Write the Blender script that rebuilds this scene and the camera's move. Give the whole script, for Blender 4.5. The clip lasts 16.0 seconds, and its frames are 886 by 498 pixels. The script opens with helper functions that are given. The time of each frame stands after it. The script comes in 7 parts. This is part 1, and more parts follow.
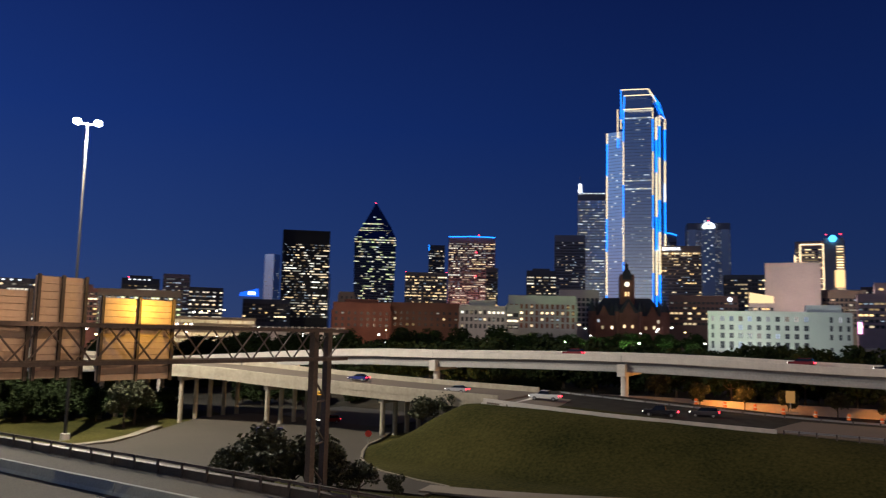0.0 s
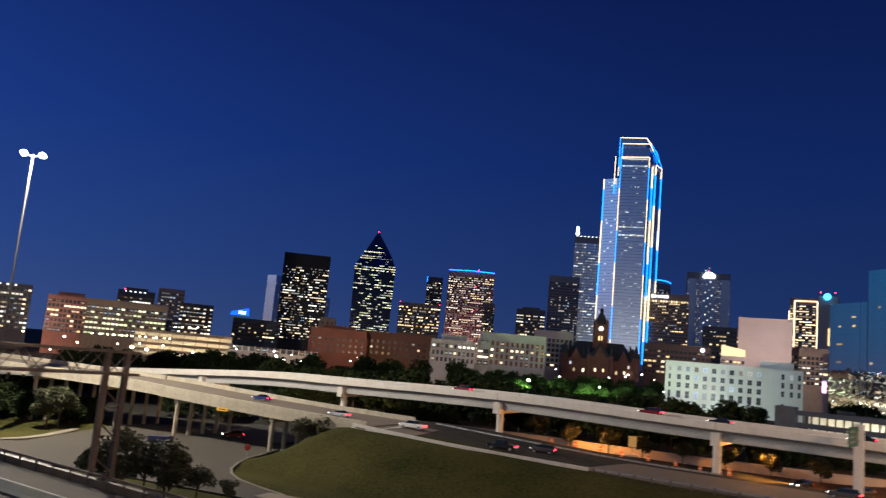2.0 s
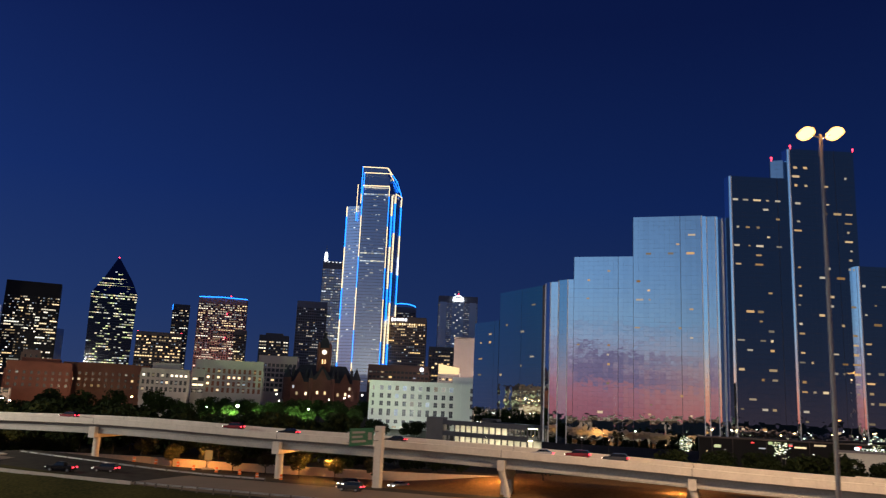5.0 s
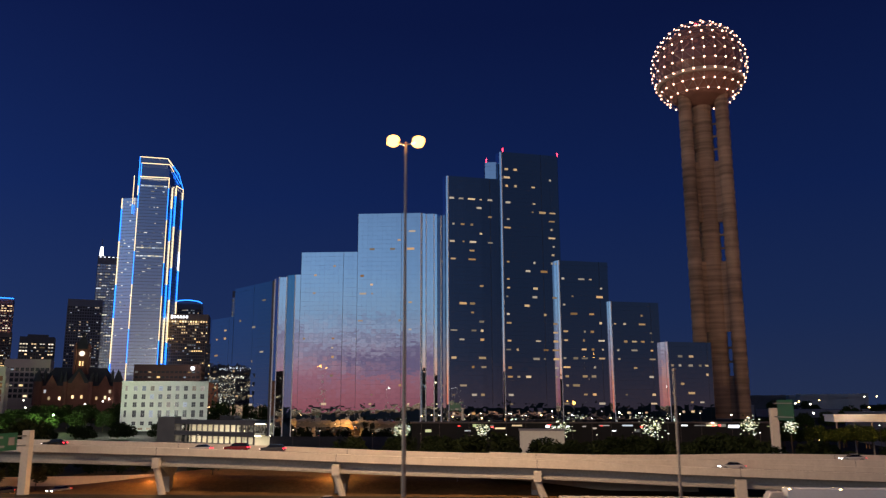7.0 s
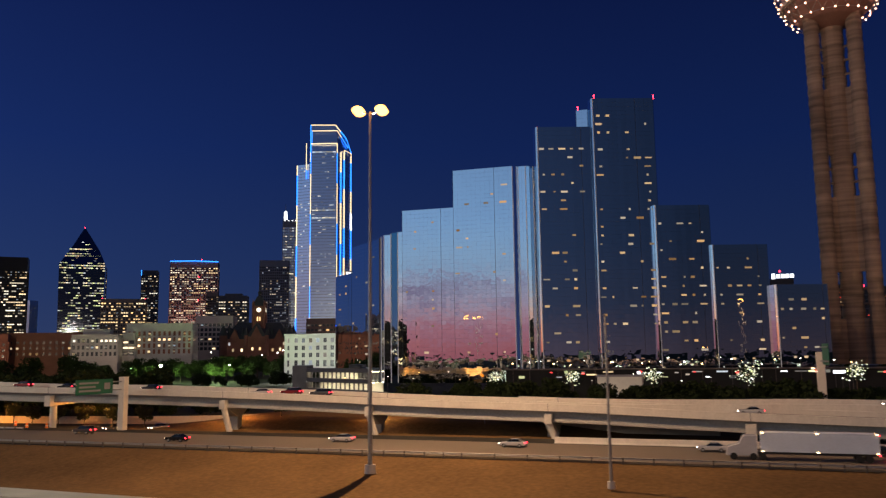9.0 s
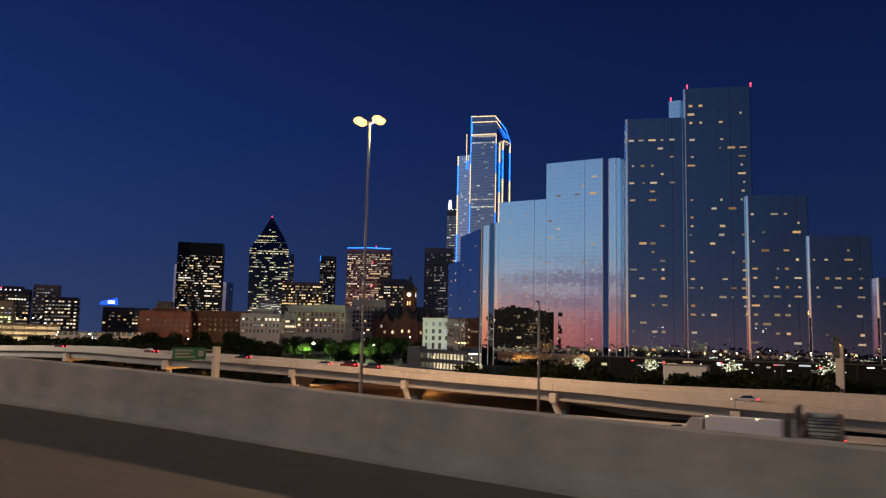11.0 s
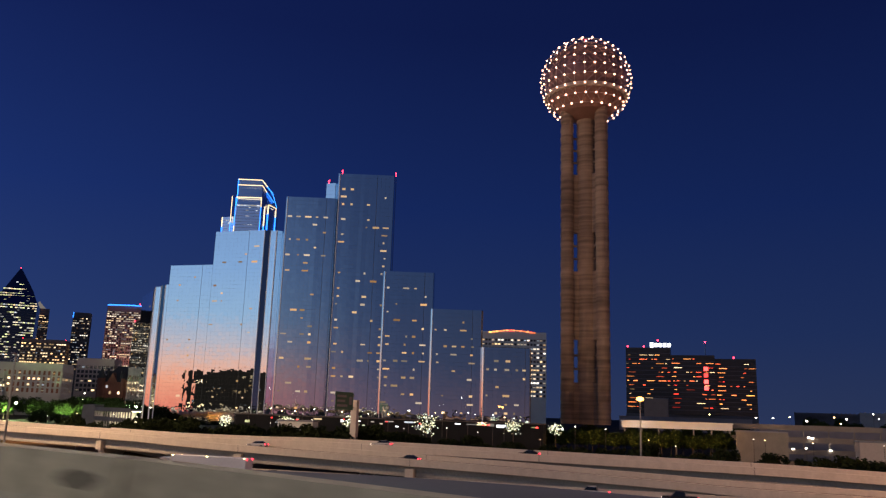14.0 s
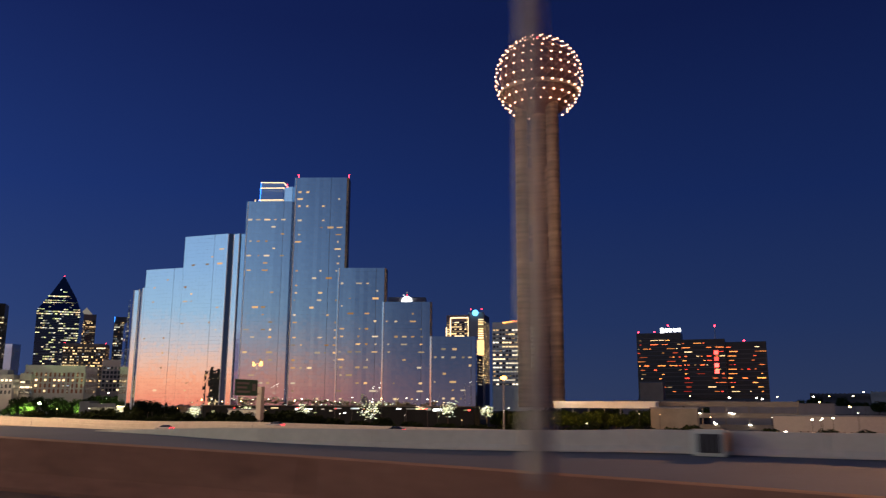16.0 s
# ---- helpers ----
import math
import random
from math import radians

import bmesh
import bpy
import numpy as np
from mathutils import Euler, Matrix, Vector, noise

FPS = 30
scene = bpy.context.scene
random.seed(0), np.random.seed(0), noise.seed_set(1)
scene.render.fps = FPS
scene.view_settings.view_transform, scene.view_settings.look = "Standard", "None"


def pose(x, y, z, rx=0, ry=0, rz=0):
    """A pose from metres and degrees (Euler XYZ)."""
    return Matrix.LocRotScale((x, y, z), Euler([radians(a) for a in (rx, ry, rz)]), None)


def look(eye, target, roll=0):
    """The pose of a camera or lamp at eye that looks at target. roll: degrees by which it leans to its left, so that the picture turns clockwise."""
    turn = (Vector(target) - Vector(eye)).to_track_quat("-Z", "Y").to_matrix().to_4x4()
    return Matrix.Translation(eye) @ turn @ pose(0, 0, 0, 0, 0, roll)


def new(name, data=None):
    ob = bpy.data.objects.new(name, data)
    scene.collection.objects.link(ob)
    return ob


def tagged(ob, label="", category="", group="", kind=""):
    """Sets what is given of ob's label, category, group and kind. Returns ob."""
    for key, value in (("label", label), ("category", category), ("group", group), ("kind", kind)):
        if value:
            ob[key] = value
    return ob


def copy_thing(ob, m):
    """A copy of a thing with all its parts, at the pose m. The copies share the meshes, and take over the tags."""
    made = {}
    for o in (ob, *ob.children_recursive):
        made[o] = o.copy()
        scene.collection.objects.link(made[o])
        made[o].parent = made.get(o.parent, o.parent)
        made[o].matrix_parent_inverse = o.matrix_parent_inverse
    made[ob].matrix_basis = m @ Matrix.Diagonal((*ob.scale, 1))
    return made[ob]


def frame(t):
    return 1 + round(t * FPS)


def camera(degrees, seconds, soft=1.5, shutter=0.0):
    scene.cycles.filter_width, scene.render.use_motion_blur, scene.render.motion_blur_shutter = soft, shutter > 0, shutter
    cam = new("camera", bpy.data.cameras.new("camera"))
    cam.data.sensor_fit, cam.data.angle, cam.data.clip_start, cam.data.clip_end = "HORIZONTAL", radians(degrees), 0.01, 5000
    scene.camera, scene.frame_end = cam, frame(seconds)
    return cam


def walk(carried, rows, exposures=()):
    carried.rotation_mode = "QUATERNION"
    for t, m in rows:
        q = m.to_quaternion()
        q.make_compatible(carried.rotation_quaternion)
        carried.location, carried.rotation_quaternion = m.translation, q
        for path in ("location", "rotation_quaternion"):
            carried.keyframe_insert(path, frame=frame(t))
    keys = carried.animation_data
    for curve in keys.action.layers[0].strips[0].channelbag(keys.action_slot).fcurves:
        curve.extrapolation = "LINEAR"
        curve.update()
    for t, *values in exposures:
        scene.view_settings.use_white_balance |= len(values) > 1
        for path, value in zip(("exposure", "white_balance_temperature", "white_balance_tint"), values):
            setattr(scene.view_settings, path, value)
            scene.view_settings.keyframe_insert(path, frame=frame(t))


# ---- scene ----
cam = camera(58.3, 16.0, soft=1.3, shutter=0.5)
PATH = [
    (0, (-338.141, 162.674, 10.486), (-336.485, 163.775, 10.699), 1.39),
    (0.5, (-338.760, 154.554, 10.969), (-337.184, 155.765, 11.192), 2.52),
    (1, (-339.134, 146.539, 11.545), (-337.590, 147.786, 11.793), 3.56),
    (1.5, (-339.087, 138.494, 11.926), (-337.505, 139.687, 12.198), 4.31),
    (2, (-338.908, 130.805, 12.343), (-337.284, 131.936, 12.631), 5.33),
    (2.5, (-338.310, 122.939, 12.548), (-336.651, 124.013, 12.853), 6.07),
    (3, (-337.702, 115.155, 12.655), (-335.994, 116.143, 12.981), 5.49),
    (3.5, (-336.825, 107.201, 12.562), (-335.053, 108.053, 12.929), 4.94),
    (3.7, (-336.321, 104.222, 12.594), (-334.511, 104.984, 12.973), 4.55),
    (5.8, (-332.245, 74.187, 13.661), (-330.346, 74.678, 14.053), 0.07),
    (6, (-332.041, 71.221, 13.690), (-330.116, 71.595, 14.082), -0.65),
    (6.5, (-332.000, 63.374, 13.627), (-330.050, 63.599, 14.011), -1.01),
    (7, (-331.892, 55.208, 13.631), (-329.937, 55.381, 14.014), -0.16),
    (7.5, (-332.011, 46.525, 13.521), (-330.077, 46.847, 13.916), 0.37),
    (8, (-332.547, 37.495, 13.352), (-330.644, 37.987, 13.721), 0.54),
    (8.5, (-332.654, 28.603, 13.084), (-330.788, 29.264, 13.367), -1.08),
    (9, (-333.109, 19.579, 13.070), (-331.232, 20.219, 13.333), -0.72),
    (9.2, (-333.373, 16.200, 13.042), (-331.511, 16.875, 13.320), -0.98),
    (11.3, (-333.988, -24.566, 11.663), (-332.312, -23.497, 11.887), 1.44),
    (11.5, (-333.852, -28.568, 11.670), (-332.148, -27.548, 11.904), 1.26),
    (12, (-333.398, -38.230, 11.528), (-331.595, -37.408, 11.800), 0.93),
    (12.5, (-333.562, -48.454, 11.220), (-331.669, -47.900, 11.551), 0.84),
    (13, (-334.038, -59.326, 10.839), (-332.143, -58.829, 11.240), 1.09),
    (13.5, (-334.074, -70.437, 10.495), (-332.197, -69.885, 10.909), 1.54),
    (14, (-334.305, -81.374, 10.031), (-332.442, -80.769, 10.436), 1.80),
    (14.5, (-334.760, -92.288, 9.427), (-332.905, -91.649, 9.816), 2.24),
    (15, (-335.524, -103.933, 8.914), (-333.683, -103.247, 9.289), 2.57),
    (15.5, (-336.271, -115.733, 8.330), (-334.450, -114.997, 8.707), 1.61),
    (16, (-336.630, -127.017, 7.782), (-334.806, -126.294, 8.169), 0.31),
]
EXPOSURE = [(0.0, 0.27, 5950, 12), (1.5, 0.52, 5850, 12), (3.5, 0.56, 6000, 13), (5.0, 0.25, 6250, 11), (7.0, 0.15, 6450, 15), (8.5, 0.17, 6550, 14), (10.0, 0.08, 6600, 14),
            (11.5, 0.02, 6600, 14), (12.0, 0.14, 6600, 14), (12.5, 0.36, 6300, 16), (13.0, 0.55, 6250, 18), (13.5, 0.50, 6600, 17), (14.5, 0.40, 6700, 17), (15.5, 0.40, 6900, 15), (16.0, 0.60, 6950, 13)]
walk(cam, [(r[0], look(*r[1:])) for r in PATH], EXPOSURE)

# ---- world: dusk sky, afterglow low in the west-north-west ----
GLOW = (-0.87, 0.49, 0.0)
world = bpy.data.worlds.new("dusk_sky")
scene.world = world
world.use_nodes = True
wn, wl = world.node_tree.nodes, world.node_tree.links
wn.clear()


def wnode(kind, **kw):
    n = wn.new(kind)
    for k, v in kw.items():
        if k == "op":
            n.operation = v
        elif k == "clamp":
            n.use_clamp = v
    return n


def ramp_of(node, stops):
    el = node.color_ramp.elements
    while len(el) > 1:
        el.remove(el[-1])
    el[0].position, el[0].color = stops[0][0], (*stops[0][1], 1)
    for p, c in stops[1:]:
        e = el.new(p)
        e.color = (*c, 1)


coord = wnode("ShaderNodeTexCoord")
sep = wnode("ShaderNodeSeparateXYZ")
wl.new(coord.outputs["Generated"], sep.inputs[0])
east = wnode("ShaderNodeValToRGB")
ramp_of(east, [(0.0, (0.029, 0.050, 0.130)), (0.10, (0.0165, 0.0385, 0.136)), (0.25, (0.0080, 0.0250, 0.126)),
               (0.45, (0.0048, 0.013, 0.078)), (1.0, (0.003, 0.007, 0.045))])
wl.new(sep.outputs["Z"], east.inputs[0])
west = wnode("ShaderNodeValToRGB")
ramp_of(west, [(0.0, (0.66, 0.19, 0.12)), (0.028, (0.74, 0.30, 0.18)), (0.050, (0.62, 0.37, 0.29)), (0.075, (0.40, 0.38, 0.41)),
               (0.11, (0.23, 0.36, 0.50)), (0.17, (0.18, 0.31, 0.50)), (0.30, (0.125, 0.22, 0.39)), (0.6, (0.02, 0.05, 0.17)), (1.0, (0.006, 0.014, 0.07))])
wl.new(sep.outputs["Z"], west.inputs[0])
# clouds: long mauve banks low over the glow
stretch = wnode("ShaderNodeMapping")
stretch.inputs["Scale"].default_value = (2.2, 2.2, 17.0)
wl.new(coord.outputs["Generated"], stretch.inputs[0])
cl = wnode("ShaderNodeTexNoise")
cl.inputs["Scale"].default_value, cl.inputs["Detail"].default_value, cl.inputs["Roughness"].default_value = 2.6, 7, 0.6
wl.new(stretch.outputs[0], cl.inputs["Vector"])
clr = wnode("ShaderNodeValToRGB")
ramp_of(clr, [(0.43, (0, 0, 0)), (0.60, (1, 1, 1))])
wl.new(cl.outputs["Fac"], clr.inputs[0])
band = wnode("ShaderNodeValToRGB")
ramp_of(band, [(0.0, (0.1, 0.1, 0.1)), (0.028, (0.25, 0.25, 0.25)), (0.042, (0.95, 0.95, 0.95)), (0.085, (0.9, 0.9, 0.9)), (0.115, (0.12, 0.12, 0.12)), (0.2, (0, 0, 0))])
wl.new(sep.outputs["Z"], band.inputs[0])
# the banks lie south of the glow
side = wnode("ShaderNodeVectorMath", op="DOT_PRODUCT")
side.inputs[1].default_value = (-0.49, -0.87, 0.0)
wl.new(coord.outputs["Generated"], side.inputs[0])
sider = wnode("ShaderNodeMapRange")
sider.inputs["From Min"].default_value, sider.inputs["From Max"].default_value = -0.2, 0.3
wl.new(side.outputs["Value"], sider.inputs[0])
rise = wnode("ShaderNodeMapRange")
rise.inputs["From Min"].default_value, rise.inputs["From Max"].default_value = 0.02, 0.22
wl.new(side.outputs["Value"], rise.inputs[0])
sink = wnode("ShaderNodeMapRange")
sink.inputs["From Min"].default_value, sink.inputs["From Max"].default_value = 0.60, 0.44
wl.new(side.outputs["Value"], sink.inputs[0])
zone = wnode("ShaderNodeMath", op="MULTIPLY")
wl.new(rise.outputs[0], zone.inputs[0]), wl.new(sink.outputs[0], zone.inputs[1])
m1 = wnode("ShaderNodeMath", op="MULTIPLY")
wl.new(clr.outputs[0], m1.inputs[0]), wl.new(band.outputs[0], m1.inputs[1])
m2 = wnode("ShaderNodeMath", op="MULTIPLY")
wl.new(m1.outputs[0], m2.inputs[0]), wl.new(zone.outputs[0], m2.inputs[1])
cloudy = wnode("ShaderNodeMix")
cloudy.data_type = "RGBA"
rosy = wnode("ShaderNodeValToRGB")
ramp_of(rosy, [(0.0, (0.28, 0.085, 0.10)), (0.03, (0.33, 0.125, 0.15)), (0.052, (0.31, 0.20, 0.25)), (0.08, (0.30, 0.31, 0.40)), (0.11, (0.22, 0.34, 0.48)), (0.17, (0.17, 0.30, 0.49)),
               (0.30, (0.125, 0.22, 0.39)), (0.6, (0.02, 0.05, 0.17)), (1.0, (0.006, 0.014, 0.07))])
wl.new(sep.outputs["Z"], rosy.inputs[0])
warmth = wnode("ShaderNodeMix")
warmth.data_type = "RGBA"
wl.new(zone.outputs[0], warmth.inputs[0]), wl.new(west.outputs[0], warmth.inputs[6]), wl.new(rosy.outputs[0], warmth.inputs[7])
wl.new(m2.outputs[0], cloudy.inputs[0]), wl.new(warmth.outputs[2], cloudy.inputs[6])
cloudy.inputs[7].default_value = (0.14, 0.105, 0.18, 1)
dot = wnode("ShaderNodeVectorMath", op="DOT_PRODUCT")
dot.inputs[1].default_value = GLOW
wl.new(coord.outputs["Generated"], dot.inputs[0])
glow = wnode("ShaderNodeMapRange")
glow.interpolation_type = "SMOOTHSTEP"
glow.inputs["From Min"].default_value, glow.inputs["From Max"].default_value = 0.665, 0.98
wl.new(dot.outputs["Value"], glow.inputs[0])
mixed = wnode("ShaderNodeMix")
mixed.data_type = "RGBA"
fade = wnode("ShaderNodeMapRange")
fade.inputs["From Min"].default_value, fade.inputs["From Max"].default_value = -1.0, 0.25
wl.new(dot.outputs["Value"], fade.inputs[0])
fader = wnode("ShaderNodeValToRGB")
ramp_of(fader, [(0.0, (0.50, 0.50, 0.50)), (0.30, (0.61, 0.61, 0.61)), (0.62, (0.82, 0.82, 0.82)), (0.85, (1.02, 1.02, 1.02)), (1.0, (1.2, 1.2, 1.2))])
wl.new(fade.outputs[0], fader.inputs[0])
dim = wnode("ShaderNodeVectorMath", op="MULTIPLY")
wl.new(east.outputs[0], dim.inputs[0]), wl.new(fader.outputs[0], dim.inputs[1])
# towards the west the blue gives way to slate grey
slate = wnode("ShaderNodeMapRange")
slate.inputs["From Min"].default_value, slate.inputs["From Max"].default_value = 0.1, 0.42
wl.new(dot.outputs["Value"], slate.inputs[0])
southern = wnode("ShaderNodeMapRange")
southern.inputs["From Min"].default_value, southern.inputs["From Max"].default_value = -0.35, 0.05
wl.new(dot.outputs["Value"], southern.inputs[0])
southside = wnode("ShaderNodeMapRange")
southside.inputs["From Min"].default_value, southside.inputs["From Max"].default_value = 0.45, 0.8
wl.new(side.outputs["Value"], southside.inputs[0])
southslate = wnode("ShaderNodeMath", op="MULTIPLY")
wl.new(southern.outputs[0], southslate.inputs[0]), wl.new(southside.outputs[0], southslate.inputs[1])
slates = wnode("ShaderNodeMath", op="MAXIMUM")
wl.new(slate.outputs[0], slates.inputs[0]), wl.new(southslate.outputs[0], slates.inputs[1])
slater = wnode("ShaderNodeValToRGB")
ramp_of(slater, [(0.0, (0.048, 0.037, 0.054)), (0.06, (0.021, 0.028, 0.054)), (0.14, (0.014, 0.0245, 0.055)), (0.35, (0.0105, 0.0205, 0.053)), (1.0, (0.004, 0.009, 0.05))])
wl.new(sep.outputs["Z"], slater.inputs[0])
greyed = wnode("ShaderNodeMix")
greyed.data_type = "RGBA"
lift = wnode("ShaderNodeMapRange")
lift.inputs["From Min"].default_value, lift.inputs["From Max"].default_value = 0.36, 0.74
lift.inputs["To Min"].default_value, lift.inputs["To Max"].default_value = 0.6, 1.85
wl.new(dot.outputs["Value"], lift.inputs[0])
lifted = wnode("ShaderNodeVectorMath", op="SCALE")
# and in the north to a clear teal
norther = wnode("ShaderNodeValToRGB")
ramp_of(norther, [(0.0, (0.050, 0.050, 0.085)), (0.06, (0.026, 0.054, 0.108)), (0.14, (0.015, 0.058, 0.126)), (0.35, (0.012, 0.048, 0.120)), (1.0, (0.004, 0.009, 0.05))])
wl.new(sep.outputs["Z"], norther.inputs[0])
quarter = wnode("ShaderNodeMix")
quarter.data_type = "RGBA"
wl.new(sider.outputs[0], quarter.inputs[0]), wl.new(norther.outputs[0], quarter.inputs[6]), wl.new(slater.outputs[0], quarter.inputs[7])
wl.new(quarter.outputs[2], lifted.inputs[0]), wl.new(lift.outputs[0], lifted.inputs["Scale"])
wl.new(slates.outputs[0], greyed.inputs[0]), wl.new(dim.outputs[0], greyed.inputs[6]), wl.new(lifted.outputs[0], greyed.inputs[7])
wl.new(glow.outputs[0], mixed.inputs[0]), wl.new(greyed.outputs[2], mixed.inputs[6]), wl.new(cloudy.outputs[2], mixed.inputs[7])
bg = wnode("ShaderNodeBackground")
bg.inputs["Strength"].default_value = 1.0
wl.new(mixed.outputs[2], bg.inputs[0])
wo = wnode("ShaderNodeOutputWorld")
wl.new(bg.outputs[0], wo.inputs[0])

# ---- lamps of the highway lighting ----
WARM, COOL = (1.0, 0.62, 0.33), (1.0, 0.86, 0.64)


def lamp(name, x, y, z, watts, color, size=0.0):
    data = bpy.data.lights.new(name, "POINT")
    data.energy, data.color, data.shadow_soft_size = watts, color, size
    ob = new(name, data)
    ob.matrix_world = pose(x, y, z)
    return ob


LAMP_A = (-249.5, 306.5, 47.2)
LAMP_B = (-216.5, 70.8, 48.1)
LAMP_C = (-148.4, -68.5, 8.1)
LAMP_D = (-222.2, 34.0, 14.0)
lamp("mast_light", LAMP_A[0] - 2.2, LAMP_A[1] - 2.2, LAMP_A[2] - 1.6, 300000, COOL)
lamp("mast_light", LAMP_B[0], LAMP_B[1], LAMP_B[2] - 1.6, 180000, WARM)
# unseen masts, added to light the ramp faces and the roads
UNSEEN_MASTS = ((-366, 176, (1.0, 0.74, 0.42), 32000), (-212, -150, (1.0, 0.50, 0.25), 100000), (-380, 40, WARM, 30000))
for mx_, my_, mc_, mw_ in UNSEEN_MASTS:
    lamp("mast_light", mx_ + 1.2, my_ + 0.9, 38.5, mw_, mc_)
lamp("street_light", LAMP_C[0], LAMP_C[1], LAMP_C[2] - 0.6, 1500, WARM)
POLES = ((-330.0, 128.1, 2200, (0.97, 1.0, 0.78)), (-325.0, 34.45, 2200, (0.97, 1.0, 0.78)), (-317.6, -48.3, 9000, (1.0, 1.0, 0.66)), (-326.1, -124.2, 900, (1.0, 0.40, 0.13)))
for px_, py_, pw_, pc_ in POLES:
    lamp("street_light", px_ - 2.3, py_, 24.7, pw_, pc_)
# unseen lamp posts across the own deck, added to light its barrier
ADDED_WESTPOLES = ((-349.0, -54.0, 21.0, 6800, (1.0, 0.88, 0.46)), (-349.0, -114.0, 17.0, 1200, (1.0, 0.34, 0.09)), (-349.0, 28.0, 22.0, 1500, (1.0, 0.9, 0.6)))
for px_, py_, pz_, pw_, pc_ in ADDED_WESTPOLES:
    lamp("street_light", px_, py_, pz_ - 0.5, pw_, pc_)
for fx_, fy_, fc_, fw_ in ((92, 360, (0.66, 1.0, 0.40), 44000), (104, 322, (0.66, 1.0, 0.42), 30000), (60, 392, (1.0, 0.9, 0.7), 6000)):
    lamp("park_light", fx_, fy_, -12.0, fw_, fc_)
# flood lights at the foot of the observation tower
for fx_, fy_ in ((-62, -8), (-62, -66)):
    data = bpy.data.lights.new("flood_light", "SPOT")
    data.energy, data.color, data.shadow_soft_size, data.spot_size, data.spot_blend = 14200, (1.0, 0.72, 0.47), 0.0, radians(76), 0.7
    new("flood_light", data).matrix_world = look((fx_, fy_, -4.0), (24, -34, 66))
data = bpy.data.lights.new("flood_light", "SPOT")
data.energy, data.color, data.shadow_soft_size, data.spot_size, data.spot_blend = 190000, (1.0, 0.40, 0.30), 0.0, radians(100), 0.8
new("flood_light", data).matrix_world = look((815, 871, -4.0), (884, 912, 70))
# lamps of the streets downtown
for fx_, fy_, fz_, fw_, fc_ in ((92, 262, -4, 34000, (0.95, 1.0, 0.86)), (60, 470, 0, 30000, (1.0, 0.62, 0.36)), (112, 405, -2, 4000, (1.0, 0.72, 0.48)), (205, 340, 0, 1800, (1.0, 0.66, 0.42)),
                                (-20, 630, 6, 9000, (1.0, 0.68, 0.42)), (-20, 500, -2, 20000, (1.0, 0.80, 0.58)), (285, 262, 26, 60000, (1.0, 0.78, 0.66)), (90, -120, 2, 3000, (1.0, 0.86, 0.66)), (-70, -112, 0, 900, (1.0, 0.78, 0.52)), (-61, -50, -3.6, 3600, (1.0, 0.50, 0.14)), (-61, -68, -3.6, 3600, (1.0, 0.50, 0.14)), (-61, -84, -3.6, 3000, (1.0, 0.50, 0.14)), (-62, -140, -4, 900, (1.0, 0.93, 0.62)), (-26, 700, 4, 26000, (1.0, 0.62, 0.46))):
    lamp("street_light", fx_, fy_, fz_, fw_, fc_)
# work lights on the building site under the ramp
lamp("site_light", -168, 205, -6.0, 5200, (1.0, 0.38, 0.07))
lamp("site_light", -167, 168, -6.0, 6000, (1.0, 0.38, 0.07))
lamp("site_light", -166, 130, -5.0, 5200, (1.0, 0.42, 0.10))
lamp("site_light", -168, 284, -6.0, 14000, (1.0, 0.50, 0.12))
lamp("site_light", -166, 92, -5.5, 2500, (1.0, 0.50, 0.16))
# sign lights on the gantry over the lower highway
lamp("sign_light", -302.0, 209.2, 10.6, 620, (1.0, 0.52, 0.05))
lamp("sign_light", -311.5, 207.6, 10.0, 75, (1.0, 0.55, 0.28))

# ---- materials ----


def pbr(name, col, rough=0.7, metal=0.0, var=0.25, scales=(0.25, 5.0), bump=0.15, rand=0.0, tint=None, dist=0.05):
    m = bpy.data.materials.new(name)
    m.use_nodes = True
    n, l = m.node_tree.nodes, m.node_tree.links
    b = n["Principled BSDF"]
    b.inputs["Roughness"].default_value, b.inputs["Metallic"].default_value = rough, metal
    tc = n.new("ShaderNodeTexCoord")
    facs = []
    for sc, det in zip(scales, (4, 6)):
        t = n.new("ShaderNodeTexNoise")
        t.inputs["Scale"].default_value, t.inputs["Detail"].default_value = sc, det
        l.new(tc.outputs["Object"], t.inputs["Vector"])
        facs.append(t)
    add = n.new("ShaderNodeMath")
    add.operation = "ADD"
    l.new(facs[0].outputs["Fac"], add.inputs[0]), l.new(facs[1].outputs["Fac"], add.inputs[1])
    src = add.outputs[0]
    if rand:
        oi = n.new("ShaderNodeObjectInfo")
        ra = n.new("ShaderNodeMath")
        ra.operation = "MULTIPLY_ADD"
        l.new(oi.outputs["Random"], ra.inputs[0])
        ra.inputs[1].default_value = rand
        l.new(src, ra.inputs[2])
        src = ra.outputs[0]
    mr = n.new("ShaderNodeMapRange")
    mr.inputs["From Min"].default_value, mr.inputs["From Max"].default_value = 0.65, 1.35 + rand
    l.new(src, mr.inputs[0])
    mix = n.new("ShaderNodeMix")
    mix.data_type = "RGBA"
    l.new(mr.outputs[0], mix.inputs[0])
    t2 = tint or col
    mix.inputs[6].default_value = (*[c * (1 - var) for c in col], 1)
    mix.inputs[7].default_value = (*[min(c * (1 + var), 1) for c in t2], 1)
    l.new(mix.outputs[2], b.inputs["Base Color"])
    if bump:
        bu = n.new("ShaderNodeBump")
        bu.inputs["Strength"].default_value, bu.inputs["Distance"].default_value = bump, dist
        l.new(facs[1].outputs["Fac"], bu.inputs["Height"])
        l.new(bu.outputs[0], b.inputs["Normal"])
    return m


